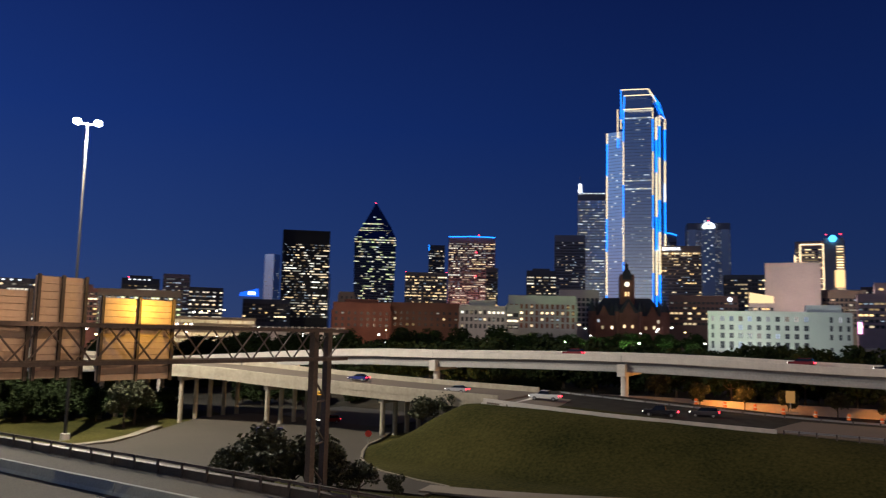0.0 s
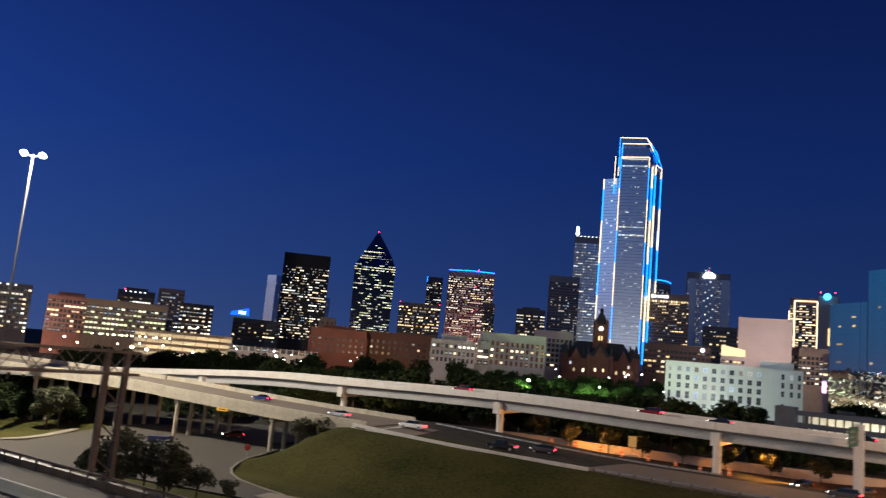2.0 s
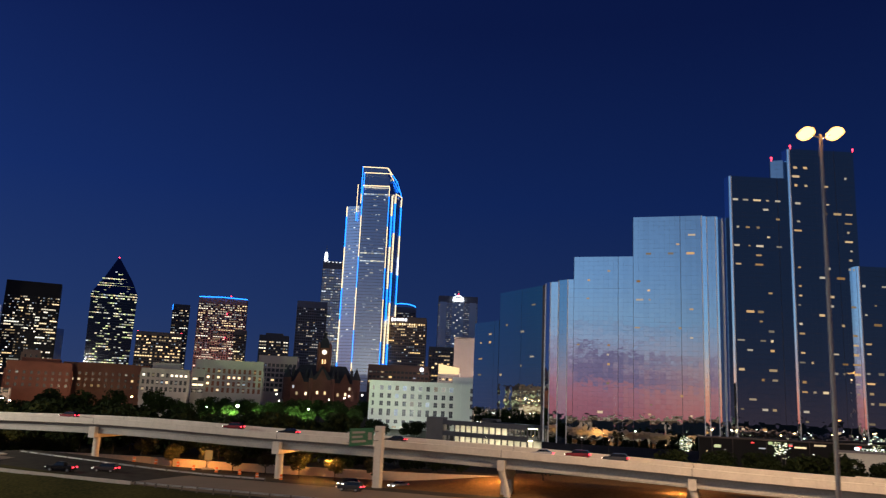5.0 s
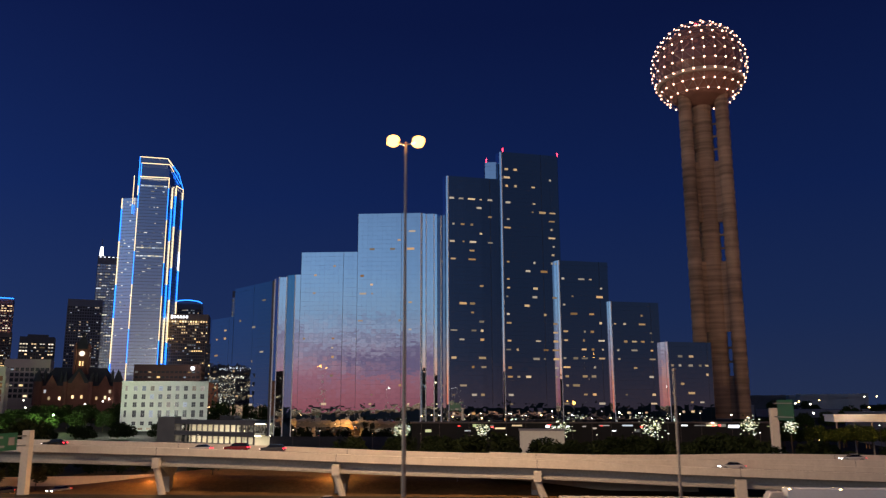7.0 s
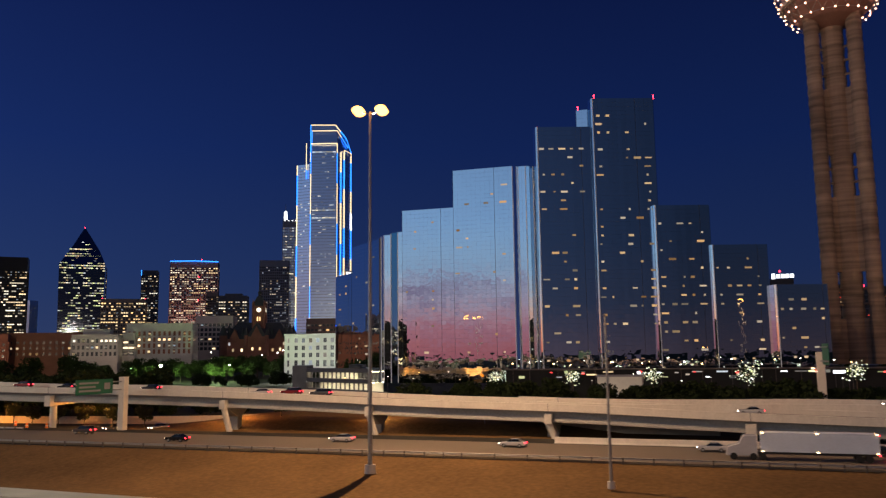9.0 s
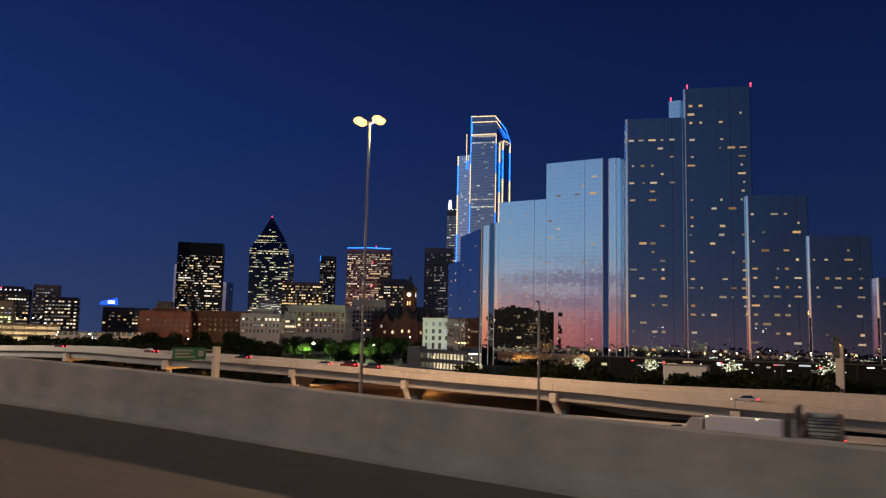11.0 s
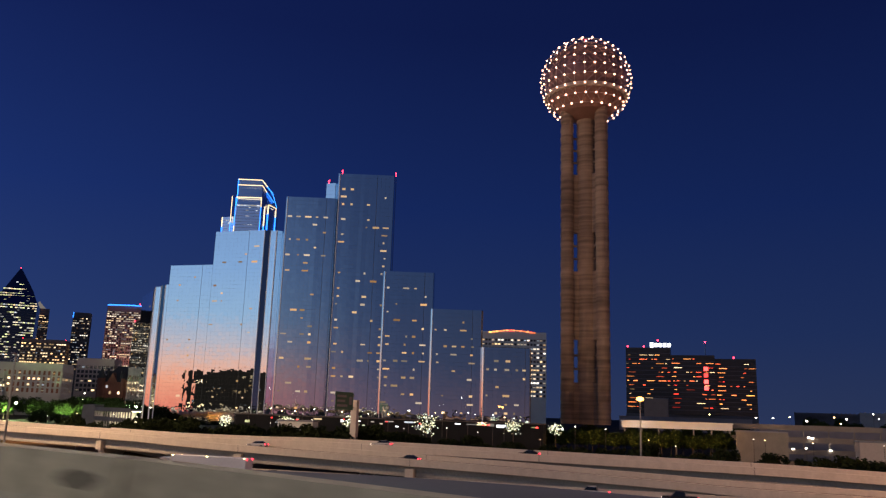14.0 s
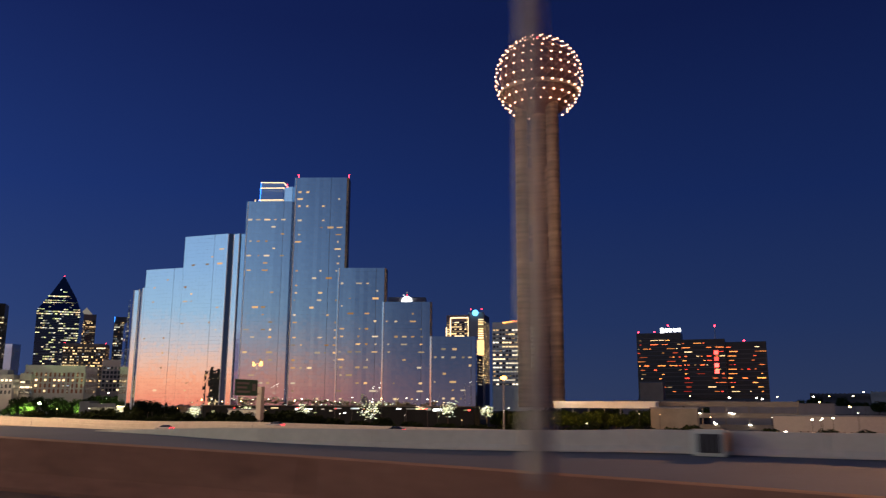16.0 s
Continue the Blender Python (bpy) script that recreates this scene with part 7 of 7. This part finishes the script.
# ---- parking decks and low buildings ----


def deck_block(name, label, x, y, w, d, z0, levels, fh, az, lit=True, mat=BEIGE, glow=DECKLIT, pitch=3.4):
    t = thing(name, label, "parking garage", pose(x, y, z0, 0, 0, -az))
    for k in range(levels + 1):
        bm = bmesh.new()
        box(bm, -w / 2, w / 2, -d / 2, d / 2, k * fh, k * fh + 0.35)
        part("deck", bm, mat, t)
        bm = bmesh.new()
        box(bm, -w / 2 - 0.1, w / 2 + 0.1, -d / 2 - 0.2, -d / 2 - 0.02, k * fh - 0.55, k * fh + 1.2)
        part("parapet", bm, mat, t)
    n = int(w / pitch)
    for k in range(levels):
        for i in range(n + 1):
            bm = bmesh.new()
            xx = -w / 2 + 0.5 + (w - 1) * i / n
            box(bm, xx - 0.2, xx + 0.2, -d / 2 + 0.1, -d / 2 + 0.6, k * fh + 0.36, (k + 1) * fh - 0.01)
            part("column", bm, mat, t)
            if lit and i < n:
                share("ceiling_light", pane_mesh(glow), t, place(xx + w / n / 2, -d / 2 + 3.0, (k + 1) * fh - 0.2, w / n * 0.75, 1.6, 0.12))
        if lit:
            bm = bmesh.new()
            box(bm, -w / 2, w / 2, -d / 2 + 7, -d / 2 + 7.3, k * fh + 0.36, (k + 1) * fh - 0.01)
            part("inner_wall", bm, WHITESTONE, t)
    return t


deck_block("parking_garage", "open parking garage with every level brightly lit", -30.5, 166.5, 48, 9, -16.9, 3, 4.2, 122, True, DARKST)
bm = bmesh.new()
box(bm, -22, -16, 189, 196, -18, -2.5)
tagged(part("stair_tower", bm, DARKST), "dark stair tower of the parking garage", "stair tower")
deck_block("parking_garage", "long lit parking garage far behind the ramp", 8, 577, 62, 30, -12, 4, 4.0, 38, mat=TAN, glow=DECKDIM, pitch=7)
g = deck_block("parking_garage", "pale concrete parking garage with open sides and a few lamps", -18, -115, 48, 28, -19, 4, 4.0, 92, False, GARAGEC, pitch=7)
for k, (gx, gz) in enumerate(((-11.5, 13.2), (-10.2, 13.4), (-8.8, 13.0), (1.6, 13.2), (2.6, 13.0), (-11.0, 9.4), (8.0, 9.2), (-3.5, 9.3))):
    share("ceiling_light", pane_mesh(STREETW), g, place(gx, -14.4, gz, 0.9, 0.5, 0.3))
for k, (x, y, w, d, z0, z1, mat, lab) in enumerate((
        (-56, -99.5, 7, 15, -19, -3.0, GARAGEC, "blank grey-beige stair core of the garage"),
        (-36, -73, 9, 37, -3.7, -1.7, WHITEM, "long white flat canopy roof on slim columns"),
        (290, -50, 13, 17, -12, 4, TAN, "small brown plant tower on a roof"),
        (285, -70, 40, 90, -21, -9.5, GREYP, "long low grey hall behind the canopy"),
        (300, -175, 60, 80, -18, -13, GREYP, "low convention hall with a stepped roof"),
        (60, -130, 40, 50, -19.6, -5.4, GREYP, "low grey hall with roof steps"),
        (-36, -150, 10, 40, -18, -6.0, BEIGE, "low beige hall lit by white lamps"),
        (-89, 47.5, 4, 13, -12.5, -3.1, WHITESTONE, "plain whitish shed on the lot"))):
    t = thing("low_building", lab, "building", pose(x, y, z0))
    bm = bmesh.new()
    box(bm, -w / 2, w / 2, -d / 2, d / 2, 0, z1 - z0)
    part("wall", bm, mat, t)
    bm = bmesh.new()
    box(bm, -w / 2 - 0.3, w / 2 + 0.3, -d / 2 - 0.3, d / 2 + 0.3, z1 - z0 + 0.004, z1 - z0 + 0.5)
    part("roof_edge", bm, WHITEM if mat is WHITEM else GREYP, t)
    if mat is WHITEM:
        for q in range(7):
            bm = bmesh.new()
            tube(bm, (-w / 2 + 1, -d / 2 + 1 + (d - 2) * q / 6, -15.5), (-w / 2 + 1, -d / 2 + 1 + (d - 2) * q / 6, -0.01), 0.3, n=8)
            part("column", bm, GREYP, t)
for x, y, h, key, s in ((-72.6, -132.8, 4.6, "w", 0.9), (-60, -112, 6.5, "w", 0.6), (-58, -141, 7.6, "w", 0.7), (-57, -144, 7.9, "w", 0.6), (-57, -147, 8.1, "w", 0.6), (120, -152, 9.0, "a", 1.3), (122, -168, 9.4, "a", 1.3), (125, -140, 9.2, "w", 1.1), (128, -146, 9.3, "w", 1.0)):
    LOTLAMPS.append((x, y, h, key, s))

# hotel podium with shop fronts behind the lots
t = thing("hotel_podium", "low dark hotel podium with a row of brightly lit shop fronts", "building", pose(-57, 22, -12.5))
bm = bmesh.new()
box(bm, -3, 3, -52, 68, 0, 9.6)
part("wall", bm, DARKRENDER, t)
bm = bmesh.new()
box(bm, -3.6, 3.2, -52.5, 68.5, 9.604, 10.0)
part("roof", bm, RUST, t)
rnd = random.Random(77)
u = -50.0
while u < 64:
    n_ = rnd.choice((1.2, 2.0, 2.0, 3.4))
    if rnd.random() < 0.8:
        share("shop_window", pane_mesh(rnd.choice((LITCOOL, LITGREEN, LITWARM, LITDIM, LITDIM, LITGREEN, SIGNWHITE))), t, place(-3.02, u + n_ / 2, rnd.choice((8.9, 8.6, 8.0, 7.2)), 0.12, n_, rnd.choice((0.35, 0.5, 0.9))))
    u += n_ + rnd.choice((0.4, 0.8, 2.2))
for u, z_ in ((-50, 8.6), (-33, 8.9), (-31, 8.9), (-8, 8.5), (5, 8.8), (22, 9.0), (41, 8.4), (52, 8.8)):
    share("red_sign", pane_mesh(LEDRED), t, place(-3.1, u, z_, 0.12, 0.8, 0.35))

# ---- city lights ----
bm = bmesh.new()
ball(bm, (0, 0, 0), 0.42, 8, 6)
HEADS = {}
for key, m in (("w", STREETW), ("a", STREETA), ("g", GREENG)):
    me = bpy.data.meshes.new("lens")
    bm.to_mesh(me)
    me.materials.append(m)
    HEADS[key] = me
bm.free()
bm = bmesh.new()
tube(bm, (0, 0, -0.3), (0, 0, 1), 0.09, 0.07, n=6)
POLEM = bpy.data.meshes.new("pole")
bm.to_mesh(POLEM)
bm.free()
POLEM.materials.append(RUST)


def street_lamp(x, y, h, key, s=1.0, z=None, group="street lamps of the city"):
    zz = land(x, y) if z is None else z
    t = thing("street_lamp", {"w": "street lamp with a white lantern, lit", "a": "street lamp with an amber lantern, lit", "g": "park lamp with a green-white lantern, lit"}[key], "street lamp", pose(x, y, zz), group)
    share("pole", POLEM, t, place(0, 0, 0, 1, 1, h))
    share("lens", HEADS[key], t, place(0, 0, h + 0.2, s, s, s * 0.8))


for x, y, h, key, s in ((26.5, 562.4, 12.7, "w", 2.0), (45.5, 564.6, 11.9, "w", 2.0), (44.5, 491.4, 10.9, "w", 2.2), (80, 526.6, 11.8, "w", 2.0), (20, 503, 16.5, "w", 1.5), (21, 502, 13.7, "w", 1.6), (20, 549, 10.5, "w", 1.8), (20, 439.4, 10.5, "w", 1.6), (9.6, 590.0, 26.7, "w", 1.3), (15.6, 590.0, 27.1, "a", 1.3), (21.8, 590.0, 27.4, "a", 1.3), (28.5, 590.0, 27.7, "w", 1.3), (34.8, 590.0, 28.1, "a", 1.3), 
                        (108, 368, 10, "g", 2.4), (130, 330, 9, "g", 1.6), (100, 385, 9, "g", 1.2), (60, 392, 10, "w", 2.2), (72, 385, 8, "w", 1.4), (-12, 448, 14, "w", 2.0), (-18, 455, 14, "w", 2.2),
                        (-70, 520, 12, "a", 2.4), (-64, 515, 12, "w", 2.0), (-95, 545, 12, "w", 1.4), (-110, 560, 12, "a", 1.4), (-40, 480, 12, "w", 1.4), (152, 297, 9, "w", 1.0), (36, 384, 8, "w", 1.2), (25, 398, 9, "w", 1.2)):
    street_lamp(x, y, h, key, s, -18.5 if x > -55 else None)
for x, y, h, key, s in LOTLAMPS:
    street_lamp(x, y, h, key, s, -13.8 if x < 0 else -18.0, "lamps round the garage")
for k in range(16):
    street_lamp(-66 + rnd.uniform(-3, 3), 86 - 7.0 * k + rnd.uniform(-2, 2), 12.5 + rnd.uniform(-0.5, 1.2), "w" if k % 3 else "a", rnd.uniform(0.22, 0.5), -13.0, "lamps along the hotel drive")
for k in range(26):
    street_lamp(-95 + rnd.uniform(-12, 22), 150 - 12 * k + rnd.uniform(-5, 5), rnd.uniform(7, 11), rnd.choice("wwa"), rnd.uniform(0.15, 0.32), None, "lamps on the lots by the hotel")
for k in range(24):
    street_lamp(60 + rnd.uniform(0, 240), -90 - 14 * k * 0.7 + rnd.uniform(-8, 8), rnd.uniform(8, 14), rnd.choice("wwwa"), rnd.uniform(0.7, 1.3), -17)
for k in range(30):
    street_lamp(-80 + 12 * k + rnd.uniform(-5, 5), 600 - 9.0 * k + rnd.uniform(-14, 14), rnd.uniform(8, 17), rnd.choice("wwa"), rnd.uniform(0.9, 1.6), -18)
for k in range(14):
    street_lamp(-44 + 2.5 * k, 600 - 2.5 * k + rnd.uniform(-3, 3), 13, "w" if k % 2 else "a", 1.2, -12)
for k in range(22):
    street_lamp(-420 + rnd.uniform(-60, 20), -160 + 26 * k, rnd.uniform(8, 12), rnd.choice("aaw"), 1.0, None, "street lamps west of the highway")

# shrubs hung with small lamps along the hotel drive
SPECK = isle_mat("tiny_white_lamps", [(1.0, 0.9, 0.7), (0.8, 1.0, 0.85), (1.0, 0.75, 0.4), (0.9, 1.0, 0.6)], 1.5)
for bx, by, bz, br in ((-62, 11, -4.0, 3.6), (-63, 40, -4.4, 2.6), (-61, -20, -3.6, 2.8), (-64, 66, -4.6, 2.4), (-60, 94, -5.0, 2.2), (-58, -34, -4.0, 2.0)):
    zg = land(bx, by)
    t = thing("lit_shrub", "tall shrub hung with tiny white lamps", "shrub", pose(bx, by, zg), group="lit shrubs along the hotel drive")
    bm = bmesh.new()
    tube(bm, (0, 0, -0.3), (0, 0, bz - zg), 0.3, 0.12, n=6)
    part("stem", bm, BARK, t)
    bm = bmesh.new()
    lamps_ = bmesh.new()
    for k in range(260):
        p = Vector((rnd.gauss(0, 0.5), rnd.gauss(0, 0.5), rnd.gauss(0, 0.42))) * br + Vector((0, 0, bz - zg))
        u = Vector((rnd.gauss(0, 1), rnd.gauss(0, 1), rnd.gauss(0, 1))).normalized()
        w = u.orthogonal().normalized()
        bm.faces.new([bm.verts.new(p + q) for q in (u * 0.4, w * 0.25, -u * 0.4, -w * 0.25)])
        if k % 2 == 0:
            r = rnd.uniform(0.07, 0.17)
            box(lamps_, p.x - r, p.x + r, p.y - r, p.y + r, p.z - r, p.z + r)
    part("foliage", bm, LEAF, t)
    tagged(part("lamp_string", lamps_, SPECK, t, "tiny white lamps"), kind="stuff")

# ---- cars ----
TYRE = pbr("tyre_rubber", (0.012, 0.012, 0.012), 0.9, var=0.1, bump=0)
CARGLASS = pbr("car_glass", (0.01, 0.012, 0.015), 0.05, var=0.1, bump=0)


def paint(name, col):
    return pbr(name, col, 0.25, 0.2, var=0.06, scales=(0.5, 3), bump=0)


def side_shape(bm, pts, half, taper=0.0, zt=1.0):
    """A body drawn from its side outline (x, z), narrower towards the top."""
    L = [bm.verts.new((x, -half + taper * max(0, z - zt), z)) for x, z in pts]
    R = [bm.verts.new((x, half - taper * max(0, z - zt), z)) for x, z in pts]
    n = len(pts)
    for i in range(n):
        bm.faces.new((L[i], L[(i + 1) % n], R[(i + 1) % n], R[i]))
    bm.faces.new(L[::-1]), bm.faces.new(R)
    bmesh.ops.recalc_face_normals(bm, faces=bm.faces)


def car_kind(name, label, mat, kind):
    t = thing(name, label, "car" if kind != "pickup" else "pickup truck", pose(0, 0, 0))
    if kind == "pickup":
        body = ((2.85, 0.45), (2.9, 0.95), (2.75, 1.12), (1.3, 1.2), (-2.75, 1.2), (-2.85, 0.6), (-2.8, 0.45))
        cab = ((1.35, 1.19), (0.75, 1.85), (-0.75, 1.88), (-0.95, 1.19))
        length, wz, wx = 2.9, 0.38, 1.85
    elif kind == "suv":
        body = ((2.35, 0.42), (2.4, 0.85), (2.2, 1.05), (1.2, 1.15), (-2.25, 1.2), (-2.38, 0.75), (-2.3, 0.42))
        cab = ((1.25, 1.14), (0.55, 1.72), (-1.9, 1.74), (-2.22, 1.19))
        length, wz, wx = 2.4, 0.36, 1.45
    else:
        body = ((2.3, 0.35), (2.35, 0.65), (2.1, 0.82), (0.95, 0.95), (-1.6, 1.0), (-2.25, 0.98), (-2.32, 0.6), (-2.25, 0.35))
        cab = ((1.0, 0.94), (0.25, 1.42), (-0.95, 1.44), (-1.75, 0.99))
        length, wz, wx = 2.35, 0.33, 1.4
    bm = bmesh.new()
    side_shape(bm, body, 0.93, 0.1, 0.8)
    bmesh.ops.bevel(bm, geom=list(bm.edges), offset=0.05, segments=1, affect="EDGES")
    part("body", bm, mat, t)
    bm = bmesh.new()
    side_shape(bm, cab, 0.84, 0.28, 1.0)
    bmesh.ops.bevel(bm, geom=list(bm.edges), offset=0.04, segments=1, affect="EDGES")
    part("window_band", bm, CARGLASS, t, "dark car windows")
    bm = bmesh.new()
    (xa, za), (xb, zb) = cab[1], cab[2]
    box(bm, xb + 0.05, xa - 0.05, -0.70, 0.70, min(za, zb) - 0.03, max(za, zb) + 0.025)
    part("roof", bm, mat, t)
    wm = bmesh.new()
    tube(wm, (0, -0.12, 0), (0, 0.12, 0), wz, n=16)
    me = bpy.data.meshes.new("wheel")
    wm.to_mesh(me)
    wm.free()
    me.materials.append(TYRE)
    rm = bmesh.new()
    tube(rm, (0, -0.13, 0), (0, 0.13, 0), wz * 0.58, n=10)
    rim = bpy.data.meshes.new("rim")
    rm.to_mesh(rim)
    rm.free()
    rim.materials.append(STEEL)
    for sx in (-wx, wx):
        for sy in (-0.84, 0.84):
            w = share("wheel", me, t, Matrix.Translation((sx, sy, wz)))
            share("rim", rim, w, Matrix.Identity(4))
    zl = 0.72 if kind == "sedan" else 0.9
    for sy in (-0.68, 0.68):
        share("head_light", pane_mesh(HEADWHITE), t, place(length - 0.02, sy, zl - 0.08, 0.12, 0.34, 0.16))
        share("tail_light", pane_mesh(TAILRED), t, place(-length + 0.03, sy, zl + 0.06, 0.12, 0.34, 0.2))
    return t


KINDS = {
    "blue": car_kind("sedan_car", "dark blue sedan with its lights on", paint("blue_car_paint", (0.02, 0.03, 0.16)), "sedan"),
    "dark": car_kind("sedan_car", "black sedan with red tail lights on", paint("black_car_paint", (0.012, 0.012, 0.014)), "sedan"),
    "silver": car_kind("sedan_car", "silver sedan with its lights on", paint("silver_car_paint", (0.45, 0.45, 0.46)), "sedan"),
    "white": car_kind("pickup_truck", "white pickup truck with its lights on", paint("white_car_paint", (0.72, 0.72, 0.70)), "pickup"),
    "blackp": car_kind("pickup_truck", "black pickup truck with its lights on", paint("black_truck_paint", (0.012, 0.012, 0.014)), "pickup"),
    "suv": car_kind("suv_car", "dark grey sport utility car with tail lights on", paint("grey_car_paint", (0.05, 0.05, 0.055)), "suv"),
    "red": car_kind("suv_car", "dark red sport utility car with tail lights on", paint("red_car_paint", (0.16, 0.012, 0.015)), "suv"),
}
used = set()


def park(key, x, y, z, rz=-90.0):
    m = pose(x, y, z, 0, 0, rz)
    if key not in used:
        used.add(key)
        KINDS[key].matrix_basis = m
        return KINDS[key]
    return copy_thing(KINDS[key], m)


def on_line(key, line, off, y, rz=90.0):
    pts = smooth(line, 1.0)
    i = min(range(1, len(pts) - 1), key=lambda k: abs(pts[k].y - y))
    p, d = pts[i], (pts[i + 1] - pts[i - 1]).normalized()
    r = Vector((d.y, -d.x, 0))
    turn = math.degrees(math.atan2(d.y, d.x)) + (0 if rz < 0 else 180)
    return park(key, p.x + r.x * off, p.y + r.y * off, p.z + r.z * off + 0.01, turn)


for key, off, y in (("blue", -2.0, 272), ("silver", 2.0, 246), ("white", -2.5, 229), ("blackp", 2.0, 207), ("suv", -2.5, 201)):
    on_line(key, RAMP2 if y > 238 else GRADE, off, y)
for key, off, y in (("dark", 2.0, 121), ("silver", -3.5, 88), ("silver", -3.0, 54), ("silver", -4.2, 21), ("dark", -4.5, -3), ("suv", -4.5, 150), ("white", -5.0, -64), ("blackp", -4.2, -78), ("dark", 3.0, -110)):
    on_line(key, GRADE, off, y)
for key, off, y in (("red", -2.0, 190), ("dark", -1.5, 176), ("silver", 1.0, 118), ("red", -1.0, 111), ("suv", -1.0, 104), ("dark", -2.0, 150), ("silver", -2.0, 14), ("dark", 2.0, -24), ("red", -2, 238)):
    on_line(key, RAMP1, off, y)
for key, off, y in (("silver", -1.5, -12), ("dark", 1.0, -46)):
    on_line(key, RAMP3, off, y)
park("red", -206, 279, -13.9, 150), park("silver", -168, 150, -10.4, 160), park("suv", -172, 160, -10.4, 160)
for k in range(22):
    park(("suv", "silver", "dark", "red", "white")[k % 5], -100 + rnd.uniform(-3, 24), 120 - 8.5 * k, land(-90, 0) + 0.05, rnd.choice((0, 0, 0, 180, 90, -90)))

# articulated lorry
t = thing("articulated_lorry", "lorry with a long plain white box trailer, lights on", "lorry", pose(-200.8, 8.4, -8.13, 0, 0, 90))
bm = bmesh.new()
box(bm, -10.2, 5.8, -1.28, 1.28, 1.25, 4.1)
bmesh.ops.bevel(bm, geom=list(bm.edges), offset=0.05, segments=1, affect="EDGES")
part("trailer_box", bm, WHITEM, t, "plain white trailer box")
bm = bmesh.new()
side_shape(bm, ((6.3, 0.6), (6.3, 3.6), (8.2, 3.6), (8.9, 2.4), (10.6, 1.9), (10.8, 0.6)), 1.2)
bmesh.ops.bevel(bm, geom=list(bm.edges), offset=0.08, segments=1, affect="EDGES")
part("cab", bm, paint("lorry_paint", (0.5, 0.5, 0.52)), t)
bm = bmesh.new()
box(bm, -9.8, 6.5, -0.5, 0.5, 0.85, 1.24)
part("chassis", bm, BLACKP, t)
for xx in (-8.8, -7.5, 5.6, 6.9, 9.7):
    for s in (-1, 1):
        bm = bmesh.new()
        tube(bm, (xx, s * 0.85, 0.52), (xx, s * 1.22, 0.52), 0.52, n=16)
        part("wheel", bm, TYRE, t)
for xx, z in ((-10.22, 3.9), (-10.22, 1.05)):
    for s in (-1, 1):
        share("tail_light", pane_mesh(TAILRED), t, place(xx, s * 1.0, z, 0.1, 0.4, 0.18))
for xx in (5.5, -2.0, -9.9):
    for z in (1.32, 4.05):
        share("marker_light", pane_mesh(STREETA), t, place(xx, -1.31, z, 0.3, 0.08, 0.1))
        share("marker_light", pane_mesh(STREETA), t, place(xx, 1.31, z, 0.3, 0.08, 0.1))


# ---- the climb towards the city ----
STANDS = {"glass_hotel": -45.0, "sign_gantry": -300.0}


def climb(ob, cap=250.0):
    """Sets one object on the slope: long pieces follow it, single things move up whole."""
    if ob.type == "MESH" and ob.data.users == 1 and ob.matrix_basis == Matrix.Identity(4):
        for v in ob.data.vertices:
            v.co.z += rise(min(v.co.x, cap))
    else:
        ob.location.z += rise(min(ob.location.x, cap))


for ob in [o for o in scene.objects if o.parent is None and o.type != "CAMERA"]:
    kind_name = ob.name.split(".")[0]
    if kind_name in STANDS:
        ob.location.z += rise(STANDS[kind_name])
    elif ob.type == "EMPTY" and ob.location.length < 0.01:
        for piece in ob.children:
            climb(piece)
    elif ob.get("category") == "building" and kind_name not in ("low_building", "far_block"):
        ob.location.z += rise(ob.location.x)
    else:
        climb(ob)
